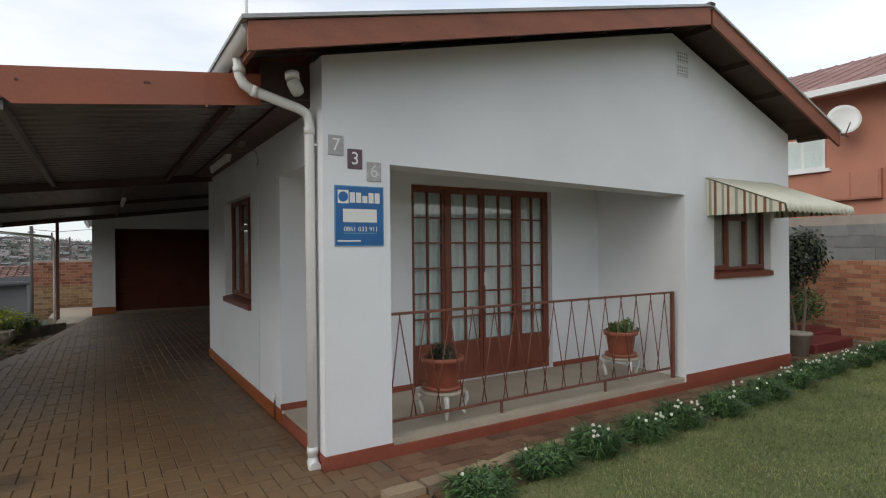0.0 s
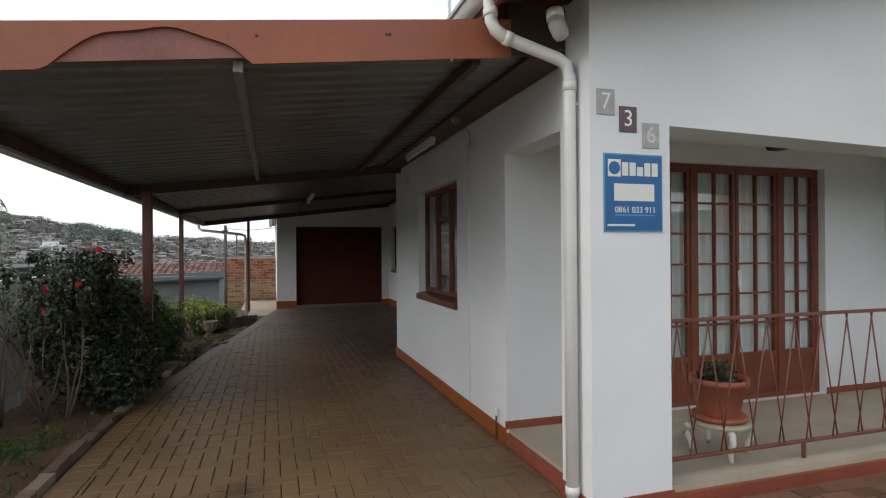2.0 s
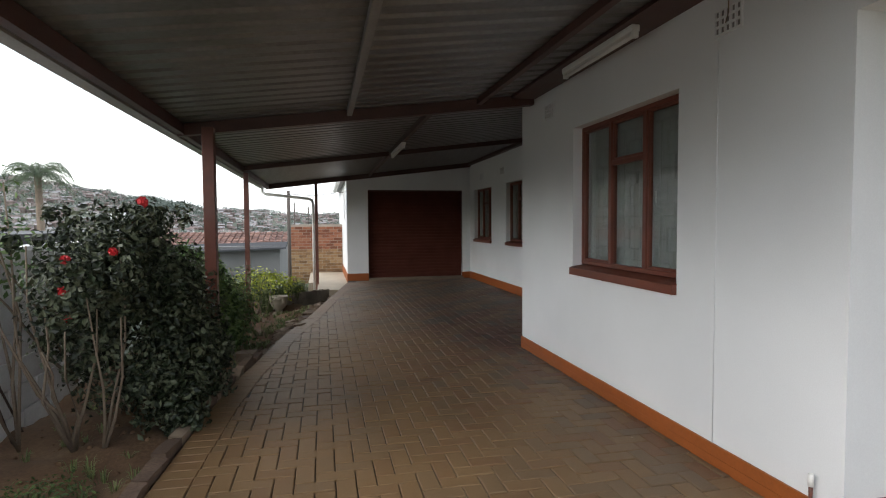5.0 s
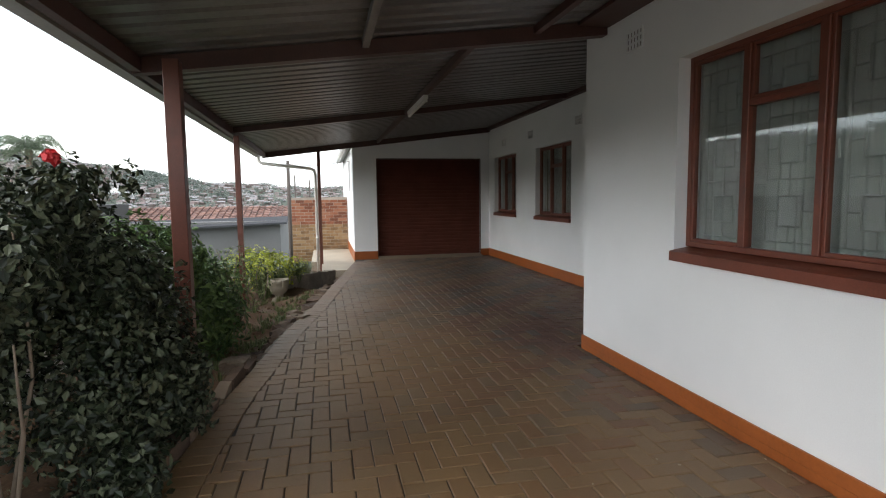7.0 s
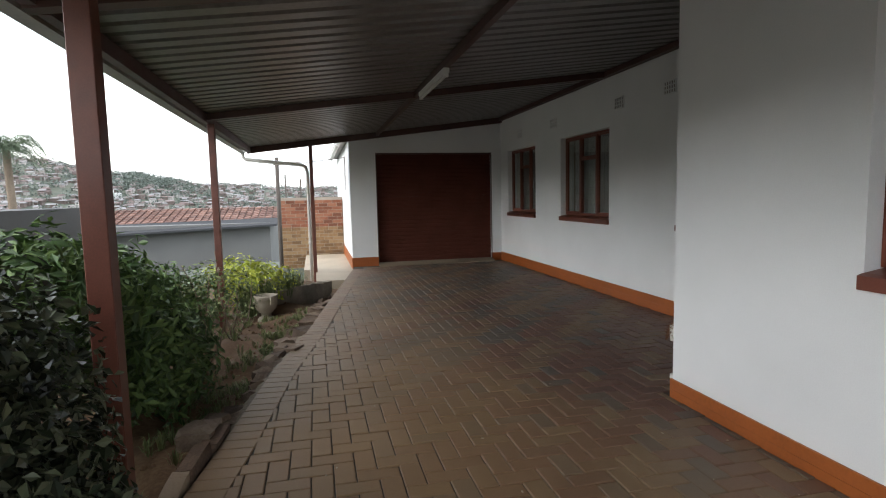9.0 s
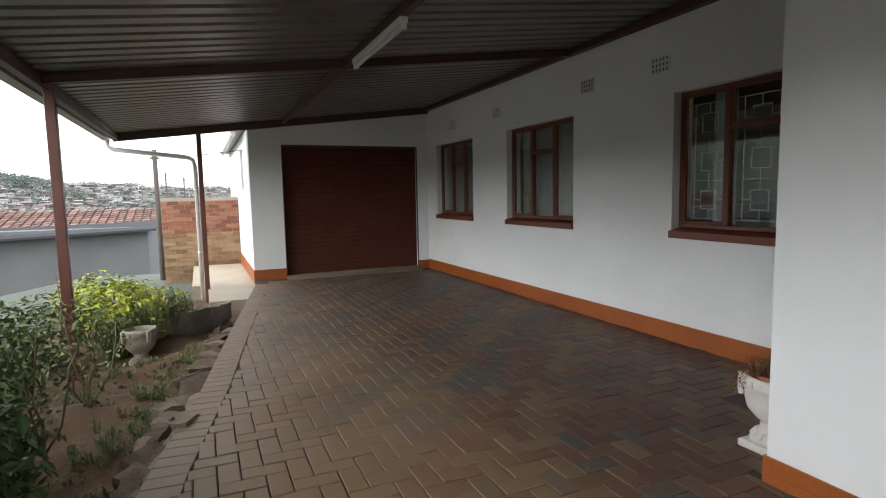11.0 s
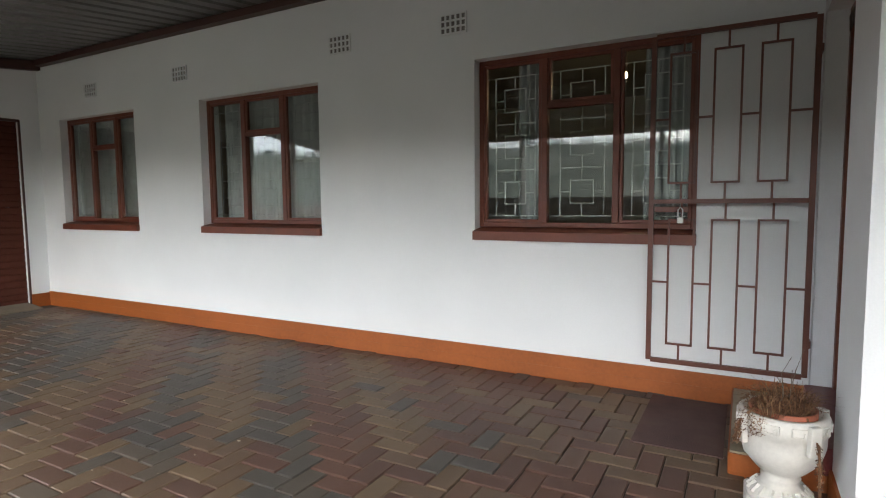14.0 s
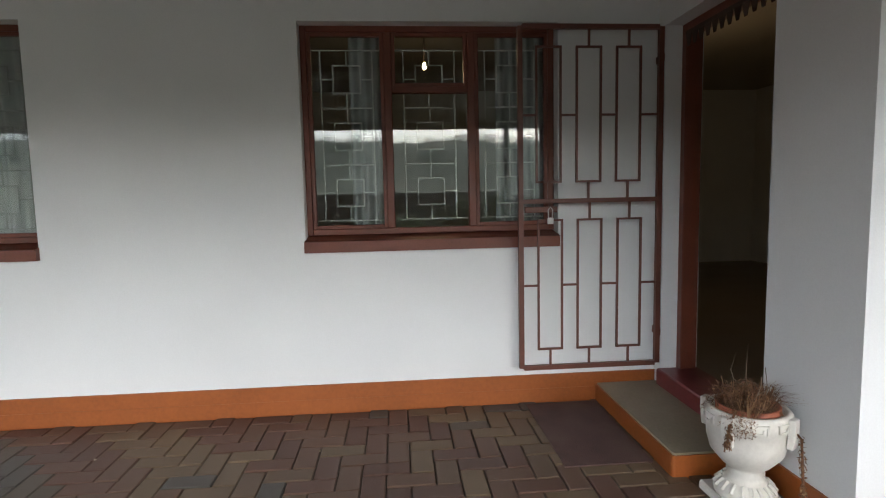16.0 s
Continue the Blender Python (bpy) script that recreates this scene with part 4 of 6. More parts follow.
# ---- awning ----
awn = thing("window_awning", "cream and brown striped metal awning over the front window", "awning")
stripes = [material("cream_stripe", (0.62, 0.60, 0.48), 0.5, 0.12, 5, 60, 0.05), material("brown_stripe", (0.20, 0.09, 0.05), 0.5, 0.2, 5, 60, 0.05), material("grey_green_stripe", (0.30, 0.31, 0.24), 0.5, 0.15, 5, 60, 0.05)]
AX0, AX1, AY0, AY1 = 6.13, 7.60, 3.48, YF - 0.004
order = [0, 2, 0, 1, 0, 0, 2, 0, 1, 0, 0, 2, 0, 0, 1, 0, 2, 0, 1, 0, 0, 1, 0, 2, 0, 0, 1, 0]
for side_x in (AX0, AX1 - 0.008):
    for i in range(28):
        ya, yb = AY1 - (AY1 - AY0) * i / 28, AY1 - (AY1 - AY0) * (i + 1) / 28
        za, zb = 2.31 - 0.36 * i / 28, 2.31 - 0.36 * (i + 1) / 28
        bm = bmesh.new()
        o = 0.003 * (i % 2)
        hexa(bm, [(side_x - o, yb, 1.875), (side_x + 0.008 - o, yb, 1.875), (side_x + 0.008 - o, ya, 1.875), (side_x - o, ya, 1.875), (side_x - o, yb, zb), (side_x + 0.008 - o, yb, zb), (side_x + 0.008 - o, ya, za), (side_x - o, ya, za)])
        part("side_slat", bm, stripes[order[i]], awn)
bm = bmesh.new()
nx = 120
cols = []
for i in range(nx + 1):
    x = AX0 - 0.02 + (AX1 - AX0 + 0.04) * i / nx
    w = 0.008 * math.sin(i * math.pi / 2)
    cols.append([bm.verts.new((x, AY1, 2.325 + w)), bm.verts.new((x, AY0 - 0.02, 1.955 + w)), bm.verts.new((x, AY0 - 0.035 + w * 0.5, 1.87 + 0.012 * math.cos(i * math.pi / 4)))])
for a, b in zip(cols, cols[1:]):
    for k in range(2):
        bm.faces.new((a[k], a[k + 1], b[k + 1], b[k])).smooth = True
top = part("top_sheet", bm, stripes[0], awn)
top.modifiers.new("thick", "SOLIDIFY").thickness = 0.002

# porch ceiling lamp
pl = thing("porch_lamp", "small dark square ceiling lamp in the porch", "lamp")
bm = bmesh.new()
hexa(bm, [(3.83, 5.22, 2.29), (3.95, 5.22, 2.29), (3.95, 5.34, 2.29), (3.83, 5.34, 2.29), (3.80, 5.19, 2.38), (3.98, 5.19, 2.38), (3.98, 5.37, 2.38), (3.80, 5.37, 2.38)])
part("shade", bm, dark_timber, pl, bevel=0.004)


# ---- garage door ----
gd = thing("door_2", "closed red brown horizontal slatted roller garage door", "garage door", kind="structure")
for i in range(28):
    z0 = -0.10 + i * 0.0808
    bm = bmesh.new()
    prof = [(0.0, 0.0), (-0.010, 0.012), (-0.012, 0.04), (-0.010, 0.068), (0.0, 0.0805)]
    pts = []
    for dy, dz in prof:
        pts.append((bm.verts.new((0.37, YG + 0.10 + dy, z0 + dz)), bm.verts.new((2.83, YG + 0.10 + dy, z0 + dz))))
    back = (bm.verts.new((0.37, YG + 0.12, z0)), bm.verts.new((2.83, YG + 0.12, z0)))
    back2 = (bm.verts.new((0.37, YG + 0.12, z0 + 0.0805)), bm.verts.new((2.83, YG + 0.12, z0 + 0.0805)))
    for (a, b), (c, d) in zip(pts, pts[1:]):
        bm.faces.new((a, b, d, c))
    bm.faces.new((back[0], back[1], pts[0][1], pts[0][0]))
    bm.faces.new((back[0], back2[0], back2[1], back[1]))
    bm.faces.new((pts[-1][0], pts[-1][1], back2[1], back2[0]))
    part("slat", bm, door_brown, gd)
boxes("door_frame", beam_brown, gd, (0.39, YG - 0.004, 2.12, 2.81, YG + 0.02, 2.152), (0.388, YG - 0.004, -0.1, 0.405, YG + 0.02, 2.12), (2.795, YG - 0.004, -0.1, 2.812, YG + 0.02, 2.12))
bm = bmesh.new()
hexa(bm, [(0.39, YG - 0.25, -0.3), (2.81, YG - 0.25, -0.3), (2.81, YG + 0.13, -0.3), (0.39, YG + 0.13, -0.3), (0.39, YG - 0.25, DRIVE + 0.004), (2.81, YG - 0.25, DRIVE + 0.004), (2.81, YG + 0.13, DRIVE + 0.05), (0.39, YG + 0.13, DRIVE + 0.05)])
part("threshold", bm, material("oily_cement", (0.20, 0.165, 0.12), 0.7, 0.3, 3, 60, 0.2))["kind"] = "structure"

# ---- kitchen doorway ----
kd = thing("door_3", "red brown door frame of the open kitchen doorway", "door frame", kind="structure")
boxes("jamb", trim_red, kd, (2.89, YR - 0.20, 0.08, 2.94, YR - 0.10, 2.10), bevel=0.004)
boxes("jamb", trim_red, kd, (2.0, YR - 0.20, 0.08, 2.05, YR - 0.10, 2.10), bevel=0.004)
boxes("head", trim_red, kd, (2.05, YR - 0.20, 2.05, 2.89, YR - 0.10, 2.10), bevel=0.004)
boxes("door_sill", stoep_red, kd, (2.01, YR - 0.22, -0.018, 2.93, YR + 0.03, 0.10), bevel=0.008)

step = thing("door_step", "cement doorstep with an orange painted rounded edge", "step")
bm = bmesh.new()
prof = [(2.99, YR + 0.005), (2.99, 10.06), (2.055, 10.06), (2.045, 10.056), (2.04, 10.045), (2.04, YR + 0.005)]


def slab(bm, prof, z0, z1):
    lo = [bm.verts.new((x, y, z0)) for x, y in prof]
    hi = [bm.verts.new((x, y, z1)) for x, y in prof]
    bm.faces.new(hi)
    bm.faces.new(lo[::-1])
    for i in range(len(prof)):
        j = (i + 1) % len(prof)
        bm.faces.new((lo[i], lo[j], hi[j], hi[i]))


slab(bm, prof, -0.12, -0.004)
part("body", bm, plinth_orange, step, "orange painted edge")
bm = bmesh.new()
slab(bm, [(2.985, YR + 0.006), (2.985, 10.052), (2.056, 10.052), (2.048, 10.044), (2.048, YR + 0.006)], -0.004, 0.006)
part("top", bm, step_cement, step, "bare worn cement top")
mat_red = material("faded_red_rubber", (0.088, 0.046, 0.042), 0.85, 0.5, 6, 140, 0.8, second=(0.115, 0.078, 0.060))
tagged(boxes("door_mat", mat_red, None, (2.18, 10.08, DRIVE, 2.95, 10.50, DRIVE + 0.008)), "thin worn dark red rubber mat on paving", "mat")

# scalloped fringe under the door head
val = thing("door_valance", "dark brown scalloped fringe hanging from the door head", "valance")
boxes("tape", dark_timber, val, (2.055, YR - 0.095, 2.03, 2.885, YR - 0.09, 2.05))
for k in range(13):
    x = 2.06 + k * 0.0635
    bm = bmesh.new()
    hexa(bm, [(x + 0.018, YR - 0.095, 1.965), (x + 0.042, YR - 0.095, 1.965), (x + 0.042, YR - 0.09, 1.965), (x + 0.018, YR - 0.09, 1.965), (x, YR - 0.095, 2.03), (x + 0.06, YR - 0.095, 2.03), (x + 0.06, YR - 0.09, 2.03), (x, YR - 0.09, 2.03)])
    part("scallop", bm, dark_timber, val, bevel=0.002)

# ---- security gate, folded back against the wall ----
gate = thing("security_gate", "red brown steel security gate standing open against the wall", "gate")
GXX, GA, GB, GZ0, GZ1 = X2 - 0.09, 9.71, 10.53, 0.137, 2.088


def gbar(name, y0, z0, y1, z1, r=0.006, par=None):
    bm = bmesh.new()
    if abs(y1 - y0) > abs(z1 - z0):
        box(bm, GXX - r, y0, z0 - r, GXX + r, y1, z0 + r)
    else:
        box(bm, GXX - r, y0 - r, z0, GXX + r, y0 + r, z1)
    part(name, bm, steel_red, par or gate)


gbar("stile", GA, GZ0, GA, GZ1, 0.014), gbar("stile", GB, GZ0, GB, GZ1, 0.014)
zm = 1.115
for z in (GZ0, zm, GZ1):
    gbar("gate_rail", GA + 0.014, z, GB - 0.014, z, 0.013)
for z0, z1, fr3 in ((GZ0, zm, (0.215, 0.505, 0.79)), (zm, GZ1, (0.23, 0.515, 0.80))):
    for i in range(3):
        c = GA + (GB - GA) * fr3[i]
        h = (GB - GA) * 0.085
        lo, hi = z0 + 0.11, z1 - 0.11
        mz = (lo + hi) / 2
        gbar("scroll_bar", c - h, lo, c - h, hi), gbar("scroll_bar", c + h, lo, c + h, hi)
        gbar("scroll_bar", c - h - 0.006, lo, c + h + 0.006, lo), gbar("scroll_bar", c - h - 0.006, hi, c + h + 0.006, hi)
        gbar("stub", c, z0 + 0.013, c, lo - 0.006), gbar("stub", c, hi + 0.006, c, z1 - 0.013)
        gbar("link_bar", GA + 0.014 if i == 0 else c - (GB - GA) * 0.145, mz, c - h - 0.006, mz)
        gbar("link_bar", c + h + 0.006, mz, GB - 0.014 if i == 2 else c + (GB - GA) * 0.145, mz)
for z in (0.3, 1.9):
    boxes("hinge", steel_red, gate, (GXX, GA - 0.024, z, X2, GA - 0.014, z + 0.04))
pad = boxes("padlock", pvc, gate, (GXX - 0.035, GB - 0.185, 0.985, GXX - 0.017, GB - 0.150, 1.022), label="brass and steel padlock hanging from the latch", bevel=0.004)
bm = bmesh.new()
tube(bm, [(GXX - 0.026, GB - 0.178 + 0.0, 1.02), (GXX - 0.026, GB - 0.180, 1.065), (GXX - 0.026, GB - 0.167, 1.082), (GXX - 0.026, GB - 0.154, 1.065), (GXX - 0.026, GB - 0.156, 1.02)], 0.004, 6)
part("shackle", bm, bar_white, pad)
boxes("latch_plate", steel_red, gate, (GXX - 0.018, GB - 0.21, 1.05, GXX - 0.008, GB - 0.02, 1.085), bevel=0.003)

# wall conduit and tap stub
cond = thing("wall_pipe", "thin white painted pipe stub at the wall foot", "pipe")
bm = bmesh.new()
tube(bm, [(X1 - 0.03, 5.80, DRIVE), (X1 - 0.03, 5.80, 0.05), (X1 - 0.03, 5.80, 0.09)], 0.009, 8)
part("pipe", bm, steel_red, cond)
bm = bmesh.new()
tube(bm, [(X1 - 0.03, 5.80, 0.09), (X1 - 0.03, 5.80, 0.15)], 0.013, 8)
part("cap", bm, pvc, cond)

bm = bmesh.new()
tube(bm, [(X1 - 0.002, 6.50, 2.35), (X1 - 0.002, 6.50, 0.03)], 0.004, 6)
tagged(part("wall_conduit", bm, plaster), "thin painted conduit running down the side wall", "conduit")

# old cable joint under the carport sheet, with its lead into the air brick
jb = thing("junction_box", "small grey cable joint box with a loose loop of wire", "junction box")
boxes("body", beam_grey, jb, (1.25, 6.18, roof_under(1.23) - 0.085, 1.31, 6.26, roof_under(1.23) - 0.031), bevel=0.006)
for k in range(3):
    bm = bmesh.new()
    tube(bm, [(1.28 + 0.05 * math.cos(2 * math.pi * q / 12), 6.22 + 0.02 * k, roof_under(1.23) - 0.10 + 0.03 * math.sin(2 * math.pi * q / 12)) for q in range(13)], 0.004, 5)
    part("wire_loop", bm, twig, jb)
bm = bmesh.new()
tube(bm, [(1.29, 6.25, 2.575), (1.38, 6.31, 2.565), (1.46, 6.38, 2.54), (1.485, 6.41, 2.47), (1.484, 6.43, 2.42)], 0.004, 6)
part("lead", bm, twig, jb)

# inside lamps
for x, y, z, watt in ((4.53, 8.68, 1.98, 0.6), (4.44, 10.98, 2.21, 0.6)):
    il = thing("pendant_bulb", "lit warm bulb hanging from the ceiling indoors", "lamp", "indoor bulbs")
    bm = bmesh.new()
    lathe(bm, [(0.008, 0.032), (0.015, 0.012), (0.017, -0.004), (0.012, -0.017), (0.003, -0.022)], 12, (x, y, z))
    part("bulb", bm, glow_material("warm_bulb", (1.0, 0.72, 0.30), 9.0), il)
    bm = bmesh.new()
    tube(bm, [(x, y, z + 0.032), (x, y, CEIL)], 0.008, 6)
    part("cord", bm, dark_timber, il)
    pt = bpy.data.lights.new("bulb_light", "POINT")
    pt.energy, pt.color, pt.shadow_soft_size = watt, (1.0, 0.72, 0.42), 0.03
    pt_ob = new("bulb_light", pt)
    pt_ob.location = (x, y, z - 0.08)


# ---- plants: helpers ----
leaf_dark = material("dark_glossy_leaf", (0.024, 0.036, 0.016), 0.45, 0.5, 4, 40, 0.0, second=(0.095, 0.108, 0.064), island=1.0, spec=0.3)
leaf_green = material("green_leaf", (0.06, 0.12, 0.03), 0.55, 0.4, 4, 40, 0.0, second=(0.12, 0.19, 0.05), island=0.6)
leaf_lime = material("lime_leaf", (0.32, 0.38, 0.03), 0.55, 0.3, 4, 40, 0.0, second=(0.50, 0.52, 0.05), island=0.5)
leaf_olive = material("olive_leaf", (0.11, 0.15, 0.05), 0.6, 0.35, 4, 40, 0.0, second=(0.2, 0.23, 0.09), island=0.5)
leaf_border = material("border_leaf", (0.05, 0.11, 0.035), 0.5, 0.4, 4, 40, 0.0, second=(0.11, 0.2, 0.06), island=0.6)
blade_lawn = material("lawn_blade", (0.145, 0.185, 0.055), 0.7, 0.35, 1.1, 30, 0.0, second=(0.29, 0.29, 0.115), island=0.35)
dry = material("dry_brown_stalk", (0.16, 0.075, 0.038), 0.9, 0.4, 10, 60, 0.1, second=(0.28, 0.16, 0.08), island=0.5)
petal_red = material("red_petal", (0.50, 0.015, 0.02), 0.5, 0.25, 8, 60, 0.0)
petal_pink = material("pale_pink_petal", (0.7, 0.42, 0.36), 0.5, 0.15, 8, 60, 0.0)
petal_white = material("white_petal", (0.75, 0.75, 0.66), 0.5, 0.1, 8, 60, 0.0)
rng = np.random.default_rng(4)


def leaf_mesh(name, centres, normals, dirs, length, width, mat, parent=None):
    """Folded pointed leaves, four triangles each, at the centres."""
    n = len(centres)
    side = np.cross(dirs, normals)
    side /= np.linalg.norm(side, axis=1, keepdims=True) + 1e-9
    L, Wd = np.asarray(length).reshape(-1, 1), np.asarray(width).reshape(-1, 1)
    base = centres - dirs * L / 2
    tip = centres + dirs * L / 2
    l = centres + side * Wd / 2 + normals * Wd * 0.18
    r = centres - side * Wd / 2 + normals * Wd * 0.18
    V = np.stack([base, l, tip, r], 1).reshape(-1, 3)
    i = np.arange(n) * 4
    F = np.concatenate([np.stack([i, i + 1, i + 2], 1), np.stack([i, i + 2, i + 3], 1)])
    me = bpy.data.meshes.new(name)
    me.from_pydata(V.tolist(), [], F.tolist())
    me.materials.append(mat)
    ob = new(name, me)
    if parent:
        ob.parent = parent
    return ob


def unit(a):
    return a / (np.linalg.norm(a, axis=1, keepdims=True) + 1e-9)


def crown(name, blobs, n, size, mat, parent=None, narrow=0.5, up=0.3, floor=-9.0):
    """Leaves through the shells of several uneven blobs (x, y, z, rx, ry, rz)."""
    B = np.array(blobs, float)
    vol = B[:, 3] * B[:, 4] + B[:, 4] * B[:, 5]
    pick = rng.choice(len(B), n, p=vol / vol.sum())
    d = unit(rng.normal(size=(n, 3)))
    rad = rng.uniform(0.35, 1.0, (n, 1)) ** 0.5 * (1 + 0.16 * np.sin(d[:, :1] * 7 + d[:, 1:2] * 5 + pick[:, None]) + 0.08 * rng.normal(size=(n, 1)))
    c = B[pick, :3] + d * rad * B[pick, 3:]
    keep = c[:, 2] > floor
    c, d = c[keep], d[keep]
    m = len(c)
    nor = unit(d + rng.normal(size=(m, 3)) * 0.6 + np.array([0, 0, up]))
    dr = unit(np.cross(nor, rng.normal(size=(m, 3))))
    s = size * rng.uniform(0.6, 1.3, m)
    return leaf_mesh(name, c, nor, dr, s, s * narrow, mat, parent)


def stems(parent, base, tops, r0, mat=twig, name="stem"):
    for t in tops:
        b, t = Vector(base), Vector(t)
        mid = (b + t) / 2 + Vector(rng.normal(size=3).tolist()) * 0.05 * (t - b).length
        q = b.lerp(mid, 0.5) + Vector(rng.normal(size=3).tolist()) * 0.02
        bm = bmesh.new()
        tube(bm, [b, q, mid, (mid + t) / 2 + Vector(rng.normal(size=3).tolist()) * 0.02, t], r0, 6, r0 * 0.35)
        part(name, bm, mat, parent)


def bloom(parent, p, r, mat, name="flower"):
    c, nn = [], 16
    d = unit(rng.normal(size=(nn, 3)) + np.array([0, 0, 0.6]))
    cs = np.array(p) + d * r * 0.5
    return leaf_mesh(name, cs, unit(d + rng.normal(size=(nn, 3)) * 0.2), unit(np.cross(d, rng.normal(size=(nn, 3)))), np.full(nn, r * 1.2), np.full(nn, r * 1.0), mat, parent)


def tuft(name, x, y, z, n, h, spread, mat, parent=None, width=0.008):
    """Upright curved blades from one place."""
    V, F = [], []
    for i in range(n):
        a = rng.uniform(0, 2 * math.pi)
        r0 = rng.uniform(0, 0.35) * spread
        bx, by = x + r0 * math.cos(a), y + r0 * math.sin(a)
        lean = rng.uniform(0.2, 1.0) * spread
        hh = h * rng.uniform(0.5, 1.1)
        ex, ey = bx + lean * math.cos(a), by + lean * math.sin(a)
        sx, sy = -math.sin(a) * width / 2, math.cos(a) * width / 2
        k = len(V)
        mx, my = bx + (ex - bx) * 0.4, by + (ey - by) * 0.4
        V += [(bx - sx, by - sy, z), (bx + sx, by + sy, z), (mx + sx, my + sy, z + hh * 0.75), (mx - sx, my - sy, z + hh * 0.75), (ex, ey, z + hh * rng.uniform(0.6, 1.0))]
        F += [(k, k + 1, k + 2, k + 3), (k + 3, k + 2, k + 4)]
    me = bpy.data.meshes.new(name)
    me.from_pydata(V, [], F)
    me.materials.append(mat)
    ob = new(name, me)
    if parent:
        ob.parent = parent
    return ob


# ---- garden bed beside the drive ----
def bed_z(x, y):
    z = -0.17 - max(0, y - 9) * 0.02
    return z + 0.035 * math.sin(x * 5.1 + y * 2.3) + 0.025 * math.sin(y * 6.7 - x * 3.1) + 0.015 * math.sin(y * 17 + x * 13)


bm = bmesh.new()
nyb, nxb = 150, 26
grid = []
for j in range(nyb + 1):
    y = 2.0 + 16.0 * j / nyb
    xr = drive_left(y) - 0.005
    grid.append([bm.verts.new((-3.0 + (xr + 3.0) * i / nxb, y, bed_z(-3.0 + (xr + 3.0) * i / nxb, y))) for i in range(nxb + 1)])
for a, b in zip(grid, grid[1:]):
    for i in range(nxb):
        bm.faces.new((a[i], a[i + 1], b[i + 1], b[i])).smooth = True
tagged(part("garden_bed", bm, soil), "bare reddish soil garden bed beside the driveway", "soil", kind="structure")

# big rose-like bush with red flowers
bush = thing("flowering_bush", "large dark leafy bush with a few red flowers", "bush")
masses = [(-2.1, 8.15, 0.55, 0.5, 0.55, 0.58), (-1.74, 8.15, 0.45, 0.28, 0.42, 0.46), (-1.68, 8.35, 0.28, 0.24, 0.32, 0.36), (-1.84, 8.1, 0.90, 0.25, 0.34, 0.32), (-2.32, 7.85, 0.72, 0.28, 0.34, 0.44), (-2.20, 8.1, 1.0, 0.40, 0.48, 0.34), (-1.88, 8.0, 0.2, 0.28, 0.42, 0.32), (-2.45, 8.5, 0.75, 0.36, 0.4, 0.5), (-2.05, 7.75, 0.95, 0.26, 0.28, 0.30)]
for i in range(46):
    mx_, my_, mz_, ra, rb, rc = masses[rng.integers(len(masses))]
    v = unit(rng.normal(size=(1, 3)) + np.array([0.3, -0.3, 0.1]))[0]
    s = rng.uniform(0.06, 0.15)
    masses.append((mx_ + v[0] * ra * 1.02, my_ + v[1] * rb * 1.02, mz_ + v[2] * rc * 1.05, s, s, s * rng.uniform(0.8, 1.5)))
masses += [(-2.25, 7.42, 0.95, 0.22, 0.2, 0.28), (-2.0, 7.5, 1.05, 0.20, 0.2, 0.2), (-2.1, 7.9, 1.18, 0.30, 0.3, 0.16)]
masses += [(-1.76, 8.62, 0.5, 0.20, 0.24, 0.5), (-1.95, 8.7, 0.75, 0.25, 0.2, 0.35)]
for i in range(26):
    s = rng.uniform(0.03, 0.07)
    masses.append((rng.uniform(-2.55, -1.7), rng.uniform(7.4, 8.4), rng.uniform(1.18, 1.42), s, s, s * 1.6))
crown("crown", masses, 27000, 0.050, leaf_dark, bush, 0.58, 0.4, -0.15)
stems(bush, (-2.35, 7.75, -0.2), [(-2.2, 7.3, 0.7), (-2.5, 7.2, 0.8), (-2.35, 7.4, 0.9), (-2.1, 7.5, 0.8), (-2.6, 7.6, 1.0), (-2.3, 7.25, 0.6), (-2.45, 7.45, 1.2)], 0.014)
stems(bush, (-2.15, 7.65, -0.2), [(-1.95, 7.45, 0.75), (-2.1, 7.35, 0.9), (-2.0, 7.6, 1.25)], 0.012)
stems(bush, (-2.25, 8.4, -0.2), [(-2.0, 8.3, 0.7), (-2.5, 8.6, 0.9), (-2.2, 8.8, 1.0), (-2.0, 8.7, 0.6)], 0.016)
for p, r in (((-1.88, 7.7, 1.47), 0.05), ((-1.95, 7.36, 1.16), 0.036), ((-2.2, 7.34, 1.12), 0.036), ((-2.2, 7.3, 0.94), 0.04), ((-2.22, 7.4, 0.76), 0.03)):
    bloom(bush, p, r, petal_red)

tall = thing("rose_bush", "tall thin rose with sparse leaves and red blooms", "bush")
stems(tall, (-2.75, 7.9, -0.2), [(-2.85, 7.6, 1.75), (-2.7, 7.75, 1.6), (-2.55, 7.2, 1.0), (-2.9, 8.0, 1.5)], 0.012)
crown("crown", [(-2.82, 7.65, 1.45, 0.25, 0.28, 0.35), (-2.75, 7.9, 1.15, 0.22, 0.25, 0.3)], 420, 0.055, leaf_green, tall)
bloom(tall, (-2.84, 7.62, 1.82), 0.05, petal_red)

